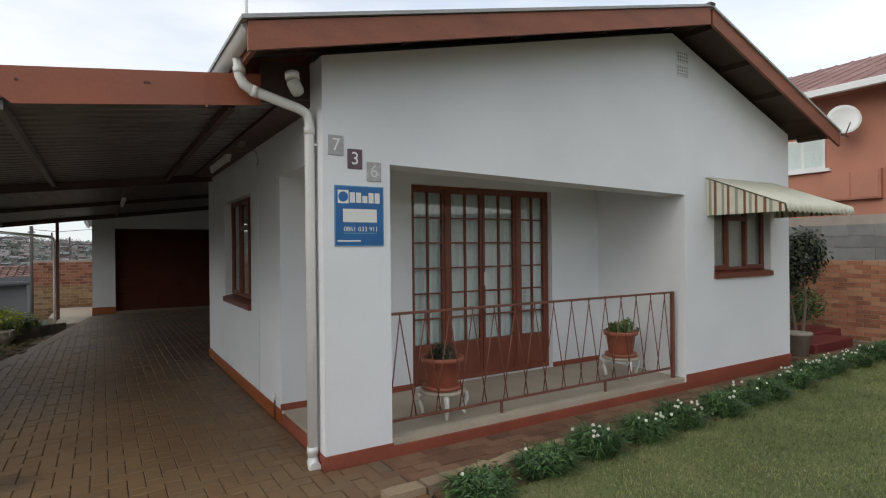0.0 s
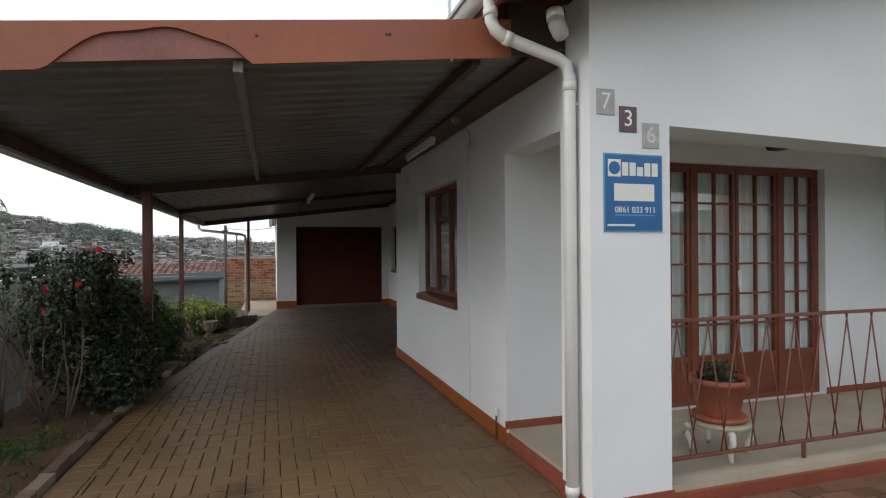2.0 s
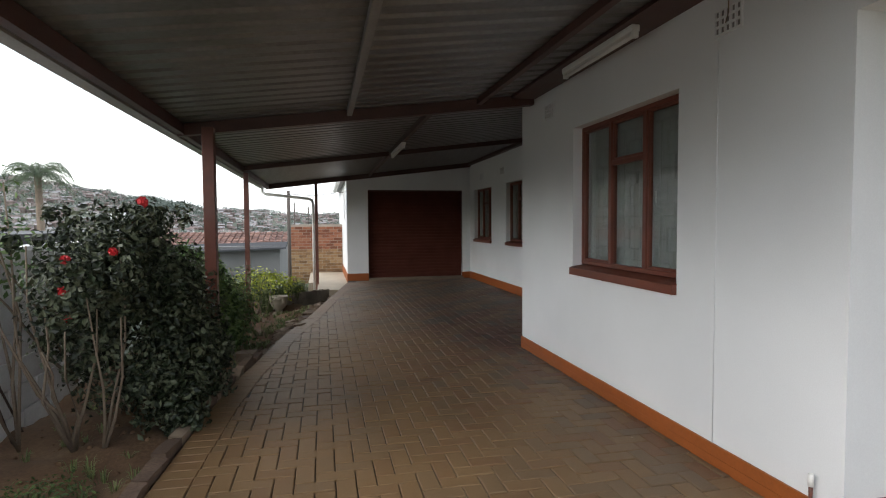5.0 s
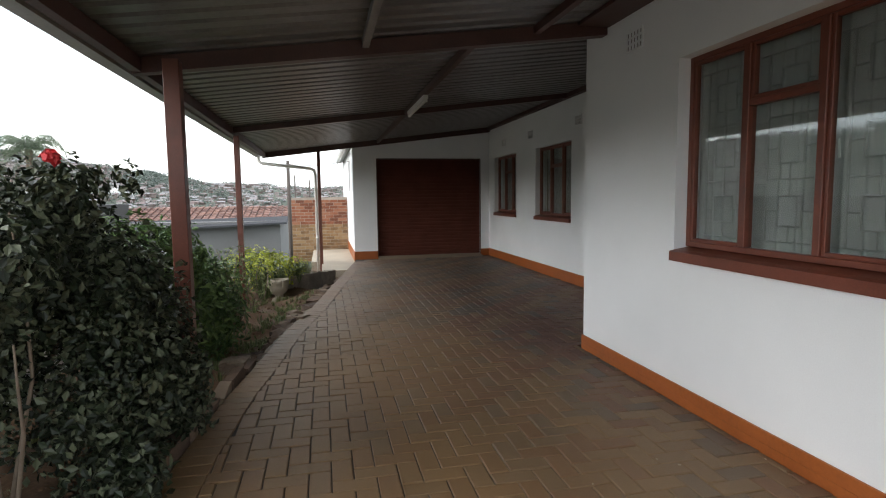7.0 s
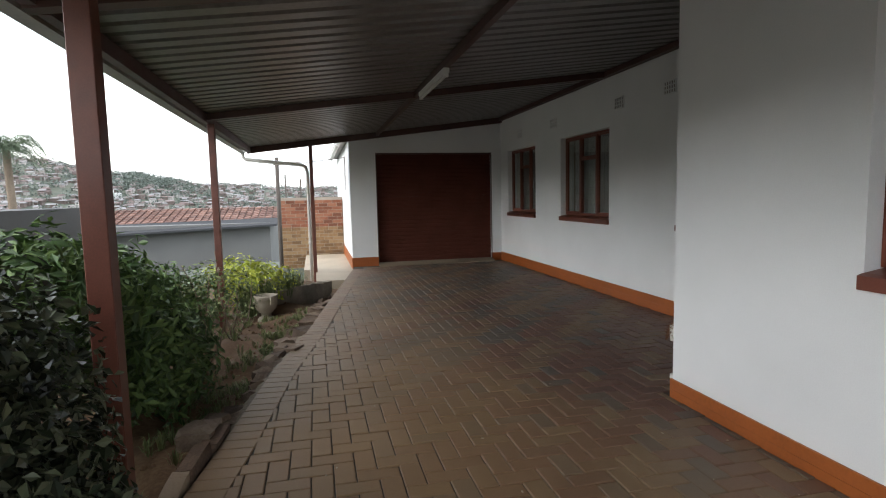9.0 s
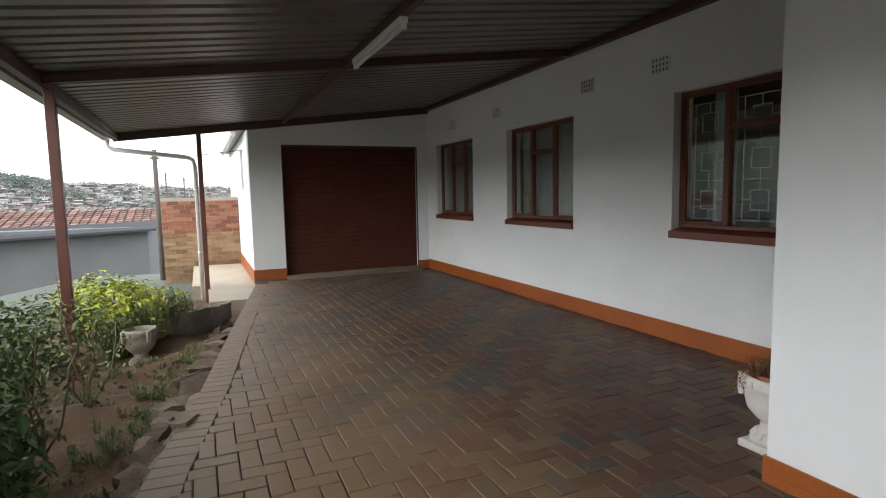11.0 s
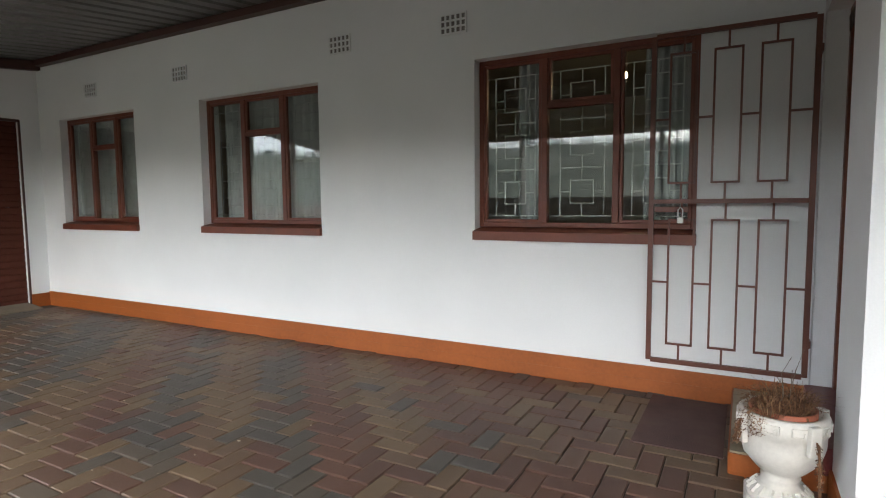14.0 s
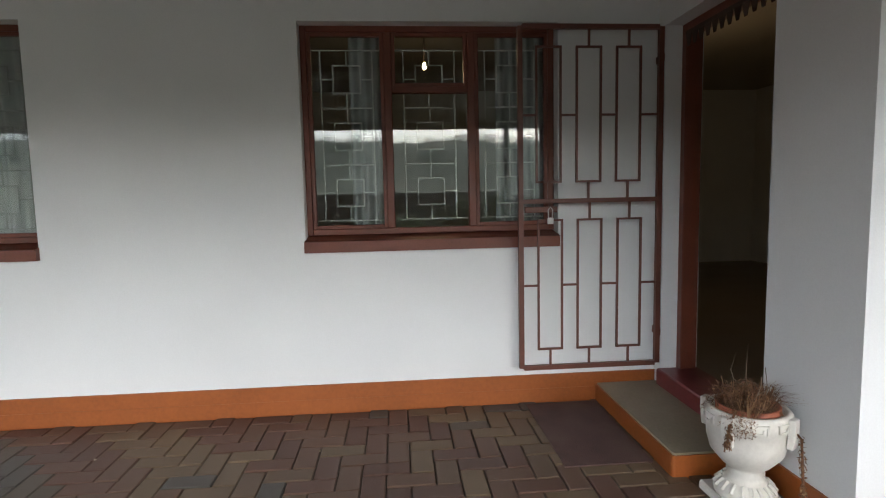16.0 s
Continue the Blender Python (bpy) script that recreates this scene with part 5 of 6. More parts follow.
sh2 = thing("garden_shrub", "dense bright green long-leaved shrub behind the post", "shrub")
crown("crown", [(-2.25, 10.5, 0.45, 0.45, 0.65, 0.55), (-2.4, 11.3, 0.4, 0.5, 0.6, 0.5), (-1.9, 10.6, 0.20, 0.36, 0.6, 0.42), (-2.4, 10.1, 0.70, 0.4, 0.4, 0.4), (-2.0, 10.1, 0.72, 0.26, 0.32, 0.34), (-1.8, 10.2, 0.35, 0.2, 0.3, 0.3), (-2.2, 9.6, 0.9, 0.3, 0.3, 0.3)], 11000, 0.088, leaf_green, sh2, 0.36, 0.4, -0.25)
stems(sh2, (-2.35, 10.7, -0.25), [(-2.2, 10.4, 0.6), (-2.6, 11.1, 0.6), (-2.3, 11.2, 0.5)], 0.012)

ros = thing("rose_bush", "leggy rose bush with dark thorny stems and pink bloom", "bush")
stems(ros, (-1.85, 11.9, -0.25), [(-1.75, 11.6, 0.65), (-2.1, 12.0, 0.55), (-1.95, 11.5, 0.75), (-1.6, 11.9, 0.45), (-2.2, 11.6, 0.3)], 0.011)
stems(ros, (-1.75, 12.7, -0.28), [(-1.6, 12.5, 0.5), (-1.9, 12.8, 0.75), (-1.55, 12.9, 0.4), (-1.8, 12.4, 0.62)], 0.010)
crown("crown", [(-1.85, 11.8, 0.42, 0.28, 0.35, 0.35), (-1.72, 12.65, 0.3, 0.28, 0.3, 0.35), (-2.1, 12.1, 0.2, 0.3, 0.4, 0.35)], 1100, 0.05, leaf_olive, ros)
bloom(ros, (-1.98, 11.15, 0.42), 0.05, petal_pink)
bloom(ros, (-2.05, 10.9, 0.1), 0.03, petal_white)

lime = thing("garden_shrub", "rounded lime yellow shrub in the flower bed", "shrub")
crown("crown", [(-1.75, 14.9, 0.08, 0.55, 0.6, 0.32), (-2.05, 15.5, 0.12, 0.5, 0.5, 0.3)], 3000, 0.07, leaf_lime, lime, 0.5, 0.9, -0.3)
grs = thing("grassy_plant", "arching green strap-leaved clump beside the stone edging", "plant")
for x, y in ((-1.35, 14.9), (-1.2, 15.3), (-1.55, 14.5), (-1.75, 14.3)):
    tuft("leaf_clump", x, y, -0.3, 170, 0.55, 0.32, leaf_olive, grs, 0.012)
sh3 = thing("garden_shrub", "mixed green shrub at the back of the bed", "shrub")
crown("crown", [(-2.5, 12.6, 0.15, 0.45, 0.6, 0.42), (-2.6, 13.6, 0.1, 0.4, 0.6, 0.4), (-2.3, 14.2, 0.0, 0.4, 0.5, 0.35)], 2600, 0.085, leaf_green, sh3, 0.4, 0.5, -0.3)

cover = thing("ground_cover", "low dark green creeping plants over the soil", "plants", kind="stuff")
crown("foliage", [(rng.uniform(-2.85, -2.15), rng.uniform(4.6, 7.4), -0.15, rng.uniform(0.1, 0.3), rng.uniform(0.1, 0.35), rng.uniform(0.04, 0.10)) for i in range(22)], 5200, 0.032, leaf_green, cover, 0.45, 0.9, -0.2)
for ya, za, yb in ((7.80, 0.68, 8.05), (7.87, 0.59, 8.21)):
    bm = bmesh.new()
    tube(bm, [(-2.93, ya, za), (-2.915, (ya + yb) / 2, za / 2 - 0.1), (-2.86, yb, -0.2)], 0.009, 6, 0.007)
    tagged(part("garden_stake", bm, dark_timber), "thin dark stick leaning against the white block wall", "stake", "leaning sticks")
stems(tall, (-2.62, 8.5, 0.1), [(-2.86, 7.75, 1.0), (-2.8, 7.7, 1.25)], 0.014)

weeds = thing("weeds", "small weeds and grass tufts in the soil", "weeds", kind="stuff")
for i in range(420):
    y = rng.uniform(4.5, 14.5) if i % 3 else rng.uniform(9.8, 13.8)
    x = drive_left(y) - (rng.uniform(0.15, 1.1) if i % 3 else rng.uniform(0.12, 0.5))
    tuft("tuft", x, y, bed_z(x, y) - 0.01, 14, rng.uniform(0.05, 0.12), 0.07, leaf_olive, weeds, 0.006)
bm = bmesh.new()
for i in range(420):
    y = rng.uniform(4.5, 15.5)
    x = drive_left(y) - rng.uniform(0.05, 1.2)
    s = rng.uniform(0.008, 0.028)
    m = Matrix.Translation((x, y, bed_z(x, y))) @ Euler((rng.uniform(0, 3), rng.uniform(0, 3), 0)).to_matrix().to_4x4() @ Matrix.Diagonal((s, s * 0.8, s * 0.6, 1))
    bmesh.ops.create_icosphere(bm, subdivisions=1, radius=1, matrix=m)
tagged(part("soil_clods", bm, soil), "small clods and pebbles on the soil", "pebbles", kind="stuff")

# kerb bricks leaning along the drive, then broken rubble
kerb_m = material("weathered_kerb_brick", (0.17, 0.11, 0.075), 0.9, 0.4, 5, 60, 0.8, second=(0.27, 0.2, 0.14), rnd=0.5)
rubble_m = material("broken_brick_rubble", (0.13, 0.09, 0.062), 0.9, 0.4, 6, 60, 0.9, second=(0.22, 0.165, 0.12), rnd=0.5)


def rough_block(name, mat, x, y, z, l, w, h, yaw, tilt, wob, label, category, group):
    bm = bmesh.new()
    bmesh.ops.create_cube(bm, size=1)
    bmesh.ops.subdivide_edges(bm, edges=list(bm.edges), cuts=2, use_grid_fill=True)
    for v in bm.verts:
        v.co.x *= l
        v.co.y *= w
        v.co.z *= h
        nv = noise.noise_vector(v.co * 9 + Vector((x * 3, y * 5, 0)))
        v.co += nv * wob
    ob = part(name, bm, mat)
    ob.matrix_world = pose(x, y, z, tilt, rng.uniform(-6, 6), yaw)
    return tagged(ob, label, category, group)


y = 3.4
while y < 9.9:
    x = drive_left(y) - 0.055
    rough_block("kerb_brick", kerb_m, x, y, DRIVE - 0.03 + rng.uniform(-0.015, 0.025), 0.29, 0.085, 0.15, 90 - 4 + rng.uniform(-5, 5), rng.uniform(-9, 9), 0.010, "weathered brick kerb block set along the drive edge", "kerb", "kerb bricks")
    y += 0.305
for i in range(34):
    y = 9.9 + 5.2 * (i + rng.uniform(-0.4, 0.4)) / 34
    x = drive_left(y) - rng.uniform(0.03, 0.20)
    l = rng.uniform(0.12, 0.29)
    rough_block("rubble_stone", rubble_m, x, y, bed_z(x, y) + 0.045, l, l * rng.uniform(0.5, 0.8), rng.uniform(0.07, 0.12), rng.uniform(0, 180), rng.uniform(-18, 18), 0.03, "broken piece of brick rubble lying at the drive edge", "rubble", "rubble at the drive edge")

# rough mortar haunch along the outer edge of the header course
bm = bmesh.new()
prev = None
for k in range(60):
    y = 9.6 + k * 0.045
    xe = drive_left(y)
    w = 0.11 + 0.05 * noise.noise(Vector((0.0, y * 6, 0.0)))
    row = [bm.verts.new((xe - 0.001, y, DRIVE - 0.012 + 0.01 * noise.noise(Vector((3.0, y * 9, 0))))), bm.verts.new((xe - w * 0.55, y, DRIVE - 0.035 + 0.02 * noise.noise(Vector((5.0, y * 9, 0))))), bm.verts.new((xe - w, y, -0.24))]
    if prev:
        for q in range(2):
            bm.faces.new((prev[q], prev[q + 1], row[q + 1], row[q]))
    prev = row
tagged(part("edge_haunch", bm, material("rough_mortar", (0.21, 0.17, 0.12), 0.95, 0.4, 6, 70, 1.0)), "crumbling mortar haunch beside the drive edge", "mortar", kind="structure")

# low stone edging round the flower bed
stone_m = material("grey_edging_stone", (0.24, 0.21, 0.17), 0.9, 0.35, 5, 60, 0.8, second=(0.34, 0.3, 0.24), rnd=0.4)
for i in range(9):
    t = i / 8
    x, y = -1.66 + (-0.72 + 1.66) * t, 14.45 + 1.0 * t
    rough_block("edging_stone", stone_m, x, y, -0.20, 0.20, 0.12, 0.32, 46 + rng.uniform(-4, 4), rng.uniform(-4, 4), 0.02, "grey stone block of the low bed edging", "stone", "bed edging stones")


# ---- urns ----
white_cem = material("white_painted_cement", (0.66, 0.64, 0.59), 0.7, 0.15, 5, 60, 0.4)
old_cem = material("grey_cast_cement", (0.34, 0.30, 0.235), 0.85, 0.25, 6, 60, 0.5)
terra = material("terracotta_plastic", (0.33, 0.10, 0.055), 0.55, 0.2, 5, 60, 0.1)


def urn(x, y, z, s, mat, label):
    u = thing("garden_urn", label, "urn", "garden urns")
    bm = bmesh.new()
    box(bm, x - 0.15 * s, y - 0.15 * s, z, x + 0.15 * s, y + 0.15 * s, z + 0.05 * s)
    part("base", bm, mat, u, bevel=0.008)
    bm = bmesh.new()
    lathe(bm, [(0.135, 0.05), (0.14, 0.07), (0.125, 0.10), (0.085, 0.13), (0.075, 0.15), (0.085, 0.165), (0.07, 0.175), (0.11, 0.21), (0.16, 0.27), (0.178, 0.34), (0.18, 0.40), (0.188, 0.405), (0.188, 0.475), (0.178, 0.485), (0.16, 0.485), (0.155, 0.44)], 32, (0, 0, 0))
    bmesh.ops.scale(bm, vec=(s, s, s), verts=bm.verts)
    bmesh.ops.translate(bm, vec=(x, y, z), verts=bm.verts)
    part("bowl", bm, mat, u)
    for k in range(10):
        a = 2 * math.pi * k / 10
        bm = bmesh.new()
        for dx, dz, w, h in ((0, 0.458, 0.07, 0.008), (-0.03, 0.44, 0.008, 0.036), (0.0, 0.422, 0.045, 0.008), (0.018, 0.432, 0.008, 0.02), (0.035, 0.44, 0.008, 0.044)):
            box(bm, dx * s - w * s / 2, -0.193 * s, (dz - h / 2) * s, dx * s + w * s / 2, -0.184 * s, (dz + h / 2) * s)
        bmesh.ops.rotate(bm, cent=(0, 0, 0), matrix=Matrix.Rotation(a, 3, "Z"), verts=bm.verts)
        bmesh.ops.translate(bm, vec=(x, y, z), verts=bm.verts)
        part("key_relief", bm, mat, u)
    for k in range(4):
        a = math.pi / 4 + math.pi / 2 * k - 0.2
        bm = bmesh.new()
        bmesh.ops.create_cube(bm, size=1)
        bmesh.ops.subdivide_edges(bm, edges=list(bm.edges), cuts=2, use_grid_fill=True)
        for v in bm.verts:
            v.co = Vector((v.co.x * 0.05 * s, -0.185 * s - 0.018 * s + v.co.y * 0.03 * s + max(0, -v.co.z) * 0.015 * s, 0.41 * s + v.co.z * 0.14 * s))
        bmesh.ops.rotate(bm, cent=(0, 0, 0), matrix=Matrix.Rotation(a, 3, "Z"), verts=bm.verts)
        bmesh.ops.translate(bm, vec=(x, y, z), verts=bm.verts)
        part("mask_relief", bm, mat, u, bevel=0.003)
    for k in range(18):
        a = 2 * math.pi * k / 18
        bm = bmesh.new()
        tube(bm, [(x + 0.135 * s * math.cos(a), y + 0.135 * s * math.sin(a), z + 0.085 * s), (x + 0.10 * s * math.cos(a), y + 0.10 * s * math.sin(a), z + 0.122 * s)], 0.011 * s, 5)
        part("flute", bm, mat, u)
    return u


urn(1.82, 9.87, DRIVE, 0.83, white_cem, "white cement urn holding a dried-out pot plant")
urn(-1.52, 14.1, -0.38, 0.82, old_cem, "weathered grey cement urn standing empty in soil")
pot = thing("plant_pot", "terracotta pot of dead brown stalks inside the urn", "pot")
bm = bmesh.new()
lathe(bm, [(0.08, 0.25), (0.10, 0.36), (0.115, 0.365), (0.118, 0.415), (0.108, 0.415), (0.10, 0.37)], 28, (1.82, 9.87, DRIVE))
part("body", bm, terra, pot)
bm = bmesh.new()
lathe(bm, [(0.10, 0.39), (0.06, 0.398), (0.01, 0.40)], 20, (1.82, 9.87, DRIVE))
part("earth", bm, soil, pot)
for i, (ox, oy) in enumerate(((0.0, 0.0), (0.05, 0.03), (-0.06, 0.02), (0.02, -0.06), (-0.03, -0.04), (-0.08, 0.05))):
    tuft("stalk_clump", 1.82 + ox, 9.87 + oy, DRIVE + 0.39, 70, 0.11, 0.14, dry, pot, 0.003)
crown("withered_foliage", [(1.82, 9.87, DRIVE + 0.435, 0.12, 0.12, 0.06), (1.72, 9.96, DRIVE + 0.38, 0.07, 0.07, 0.06), (1.86, 9.97, DRIVE + 0.39, 0.06, 0.06, 0.05)], 3600, 0.014, dry, pot, 0.22)
for (a, b, c) in (((1.73, 9.80, 0.31), (1.655, 9.765, 0.23), (1.645, 9.755, 0.0)), ((1.74, 9.97, 0.32), (1.70, 10.02, 0.27), (1.695, 10.03, 0.19))):
    bm = bmesh.new()
    tube(bm, [a, b, c], 0.005, 5)
    part("hanging_stalk", bm, dry, pot)
    cc = [Vector(b).lerp(Vector(c), t) for t in np.linspace(0, 1, 14)]
    crown("withered_foliage", [(p.x, p.y, p.z, 0.014, 0.014, 0.014) for p in cc], 140, 0.016, dry, pot, 0.4)
stems(pot, (1.82, 9.86, DRIVE + 0.37), [(1.93, 9.80, DRIVE + 0.62), (1.95, 9.84, DRIVE + 0.58), (1.70, 9.9, DRIVE + 0.56), (1.75, 9.85, DRIVE + 0.58)], 0.003)


# ---- porch pots on white tables ----
def porch_pot(x, y, s, group):
    tb = thing("plant_stand", "low white ornate metal plant stand with curved legs", "plant stand", "porch plant stands")
    bm = bmesh.new()
    lathe(bm, [(0.20, 0.215), (0.215, 0.22), (0.215, 0.238), (0.20, 0.245)], 28, (x, y, STOEP))
    part("top", bm, concrete, tb)
    for k in range(4):
        a = math.pi / 4 + k * math.pi / 2 + 0.4
        c, sn = math.cos(a), math.sin(a)
        bm = bmesh.new()
        tube(bm, [(x + c * r, y + sn * r, STOEP + z) for r, z in ((0.16, 0.215), (0.215, 0.19), (0.22, 0.14), (0.19, 0.08), (0.185, 0.04), (0.205, 0.012))], 0.026, 8, 0.014)
        part("leg", bm, white_cem, tb)
    po = thing("plant_pot", "round terracotta coloured pot with saucer and low plant", "pot", "porch pots")
    z = STOEP + 0.245
    bm = bmesh.new()
    lathe(bm, [(0.15, 0), (0.175, 0.005), (0.18, 0.035), (0.165, 0.035)], 28, (x, y, z))
    part("saucer", bm, terra, po)
    bm = bmesh.new()
    lathe(bm, [(0.125, 0.03), (0.135, 0.05), (0.165, 0.24), (0.19, 0.245), (0.195, 0.29), (0.18, 0.29), (0.165, 0.25)], 28, (x, y, z))
    part("body", bm, terra, po)
    bm = bmesh.new()
    lathe(bm, [(0.165, 0.255), (0.05, 0.262), (0.01, 0.264)], 20, (x, y, z))
    part("earth", bm, soil, po)
    return po, z


p1, z = porch_pot(2.68, 4.70, 1, "")
crown("foliage", [(2.68, 4.70, z + 0.31, 0.13, 0.13, 0.10)], 500, 0.035, leaf_dark, p1)
tuft("stalk_clump", 2.68, 4.70, z + 0.26, 60, 0.2, 0.1, dry, p1, 0.004)
p2, z = porch_pot(5.17, 4.82, 1, "")
crown("foliage", [(5.17, 4.82, z + 0.31, 0.17, 0.17, 0.07), (5.07, 4.79, z + 0.34, 0.08, 0.08, 0.06), (5.30, 4.83, z + 0.35, 0.07, 0.07, 0.07)], 420, 0.05, leaf_green, p2, 0.6)


# ---- front path, border, lawn ----
lawn_z = -0.10
bm = bmesh.new()
G = [(1.95, -6), (1.95, 3.35), (4.5, 3.45), (10.9, 3.95), (10.9, -6)]
slab(bm, G, -0.5, lawn_z)
tagged(part("lawn", bm, lawn_soil), "short green lawn with dry patches", "lawn", kind="structure")
V, F = [], []
N = 120000
gx, gy = rng.uniform(2.0, 10.8, N), rng.uniform(0.2, 3.9, N)
ok = gy < 3.36 + (gx - 1.95) * 0.065
gx, gy = gx[ok], gy[ok]
n = len(gx)
a = rng.uniform(0, 2 * math.pi, n)
h = rng.uniform(0.012, 0.032, n)
w = 0.0035
base = np.stack([gx, gy, np.full(n, lawn_z)], 1)
sd = np.stack([np.cos(a) * w, np.sin(a) * w, np.zeros(n)], 1)
tp = base + np.stack([rng.normal(size=n) * 0.013, rng.normal(size=n) * 0.013, h], 1)
V = np.stack([base - sd, base + sd, tp], 1).reshape(-1, 3)
me = bpy.data.meshes.new("grass")
me.from_pydata(V.tolist(), [], np.arange(3 * n).reshape(-1, 3).tolist())
me.materials.append(blade_lawn)
tagged(new("grass", me), "short mown grass blades of the lawn", "grass", kind="stuff")

bm = bmesh.new()
slab(bm, [(1.95, 3.35), (1.95, 3.74), (4.5, 3.86), (10.9, 4.35), (10.9, 3.95), (4.5, 3.45)], -0.5, -0.115)
tagged(part("flower_bed", bm, soil), "narrow soil strip of the flower border", "soil", kind="structure")
for i in range(15):
    x = 2.2 + i * 0.58 + rng.uniform(-0.08, 0.08)
    y = 3.53 + (x - 1.95) * 0.068 + rng.uniform(-0.05, 0.05)
    pl = thing("border_plant", "low green strap-leaved border clump with small white flowers", "plant", "border plants")
    for k in range(5):
        tuft("leaf_clump", x + rng.uniform(-0.13, 0.13), y - 0.12 + rng.uniform(-0.09, 0.09), -0.12, 190, rng.uniform(0.16, 0.26) * (0.7 if i < 2 else 1.0), 0.24, leaf_border, pl, 0.011)
    crown("foliage", [(x, y - 0.12, -0.02, 0.24, 0.17, 0.12)], 700, 0.045, leaf_border, pl, 0.25, 0.6, -0.12)
    for k in range(rng.integers(3, 10) if i > 1 else 1):
        bloom(pl, (x + rng.uniform(-0.18, 0.18), y - 0.12 + rng.uniform(-0.12, 0.12), rng.uniform(0.06, 0.12)), 0.017, petal_white)
bm = bmesh.new()
slab(bm, [(1.9, 3.72), (1.9, YF), (RIGHT + 0.6, YF), (RIGHT + 0.6, 7.5), (10.9, 7.5), (10.9, 4.35), (4.5, 3.86)], -0.5, DRIVE - 0.012)
front_path = tagged(part("front_path", bm, path_sand), "worn orange brick path along the front", "path", kind="structure")


# ---- right-hand boundary and neighbour ----
def brick_course_wall(name, mat, rest_mat, parent, x, y0, y1, near, z0, z1, bl, bh, depth, joint=0.010):
    """Courses of blocks in stretcher bond: parts within the near stretch, the rest joined."""
    bm = bmesh.new()
    j = 0
    z = z0
    while z + bh <= z1 + 0.001:
        y = y0 - (bl / 2 if j % 2 else 0)
        while y < y1:
            a, b = max(y, y0), min(y + bl - joint, y1)
            if b - a > 0.02:
                o = round(rng.uniform(0, 0.004), 3)
                if near[0] < a < near[1]:
                    piece(name, mat, parent, x - depth - o, a, z, x, b, z + bh - joint)
                else:
                    box(bm, x - depth - o, a, z, x, b, z + bh - joint)
            y += bl
        z += bh
        j += 1
    part(name + "_courses", bm, rest_mat, parent)["kind"] = "stuff"


RB = 11.0
bw = thing("boundary_wall", "face brick boundary wall topped with grey concrete blocks", "wall", kind="structure")
boxes("core", mortar, bw, (RB + 0.006, -6, -0.5, RB + 0.2, 16, 2.02))
brick_single = material("single_face_brick", (0.36, 0.14, 0.07), 0.85, 0.4, 2, 70, 0.5, second=(0.42, 0.22, 0.12), rnd=0.4)
brick_course_wall("brick", brick_single, brick_face, bw, RB + 0.006, 2.5, 12, (4.0, 7.0), -0.1, 1.25, 0.23, 0.075, 0.006)
block_m = material("grey_cement_block", (0.22, 0.22, 0.21), 0.9, 0.25, 4, 50, 0.6, island=0.4)
block_one = material("single_cement_block", (0.22, 0.22, 0.21), 0.9, 0.25, 4, 50, 0.6, rnd=0.4)
brick_course_wall("block", block_one, block_m, bw, RB + 0.006, 2.5, 12, (3.5, 8.5), 1.27, 2.02, 0.4, 0.2, 0.006)

nb = thing("neighbour_house", "two-storey salmon painted house with a rusty red roof", "house")
salmon = material("salmon_paint", (0.46, 0.20, 0.13), 0.8, 0.15, 1.2, 50, 0.2)
rust = material("rusty_red_roof", (0.25, 0.12, 0.10), 0.7, 0.4, 0.8, 12, 0.2, second=(0.42, 0.30, 0.27))
NX = 13.0
boxes("wall", salmon, nb, (NX, -4, -0.5, NX + 7, 12, 4.6))
bm = bmesh.new()
hexa(bm, [(NX - 0.55, -4.6, 4.62), (NX + 4, -4.6, 6.3), (NX + 4, 12.6, 6.3), (NX - 0.55, 12.6, 4.62), (NX - 0.55, -4.6, 4.67), (NX + 4, -4.6, 6.35), (NX + 4, 12.6, 6.35), (NX - 0.55, 12.6, 4.67)])
rf = part("roof", bm, rust, nb)
for i in range(44):
    y = -4.4 + i * 0.385
    bm = bmesh.new()
    hexa(bm, [(NX - 0.55, y, 4.67), (NX + 4, y, 6.35), (NX + 4, y + 0.04, 6.35), (NX - 0.55, y + 0.04, 4.67), (NX - 0.55, y + 0.01, 4.69), (NX + 4, y + 0.01, 6.37), (NX + 4, y + 0.03, 6.37), (NX - 0.55, y + 0.03, 4.69)])
    part("roof_rib", bm, rust, rf)
boxes("gutter", pvc, nb, (NX - 0.68, -4.6, 4.50, NX - 0.56, 12.6, 4.64), bevel=0.01)
boxes("soffit", salmon, nb, (NX - 0.55, -4.6, 4.56, NX, 12.6, 4.615))
bm = bmesh.new()
tube(bm, [(NX - 0.60, 4.65, 4.52), (NX - 0.55, 4.65, 4.36), (NX - 0.06, 4.62, 4.22), (NX - 0.05, 4.62, 4.1), (NX - 0.05, 4.62, 0)], 0.04, 10)
part("downpipe", bm, pvc, nb)
nw = boxes("window", bar_white, nb, (NX - 0.03, 6.1, 3.12, NX - 0.005, 7.8, 3.78), label="white framed window with curtain")
for k in range(4):
    g = boxes("pane", glass, nw, (NX - 0.036, 6.15 + k * 0.41, 3.17, NX - 0.031, 6.5 + k * 0.41, 3.73))
boxes("sill", pvc, nw, (NX - 0.1, 6.0, 3.05, NX, 7.9, 3.115))
mc = boxes("meter_box", salmon, nb, (NX - 0.12, 5.1, 2.42, NX - 0.001, 6.1, 3.0), label="salmon painted meter cabinet")
boxes("cabinet_door", salmon, mc, (NX - 0.135, 5.13, 2.45, NX - 0.121, 5.585, 2.97))
boxes("cabinet_door", salmon, mc, (NX - 0.135, 5.615, 2.45, NX - 0.121, 6.07, 2.97))
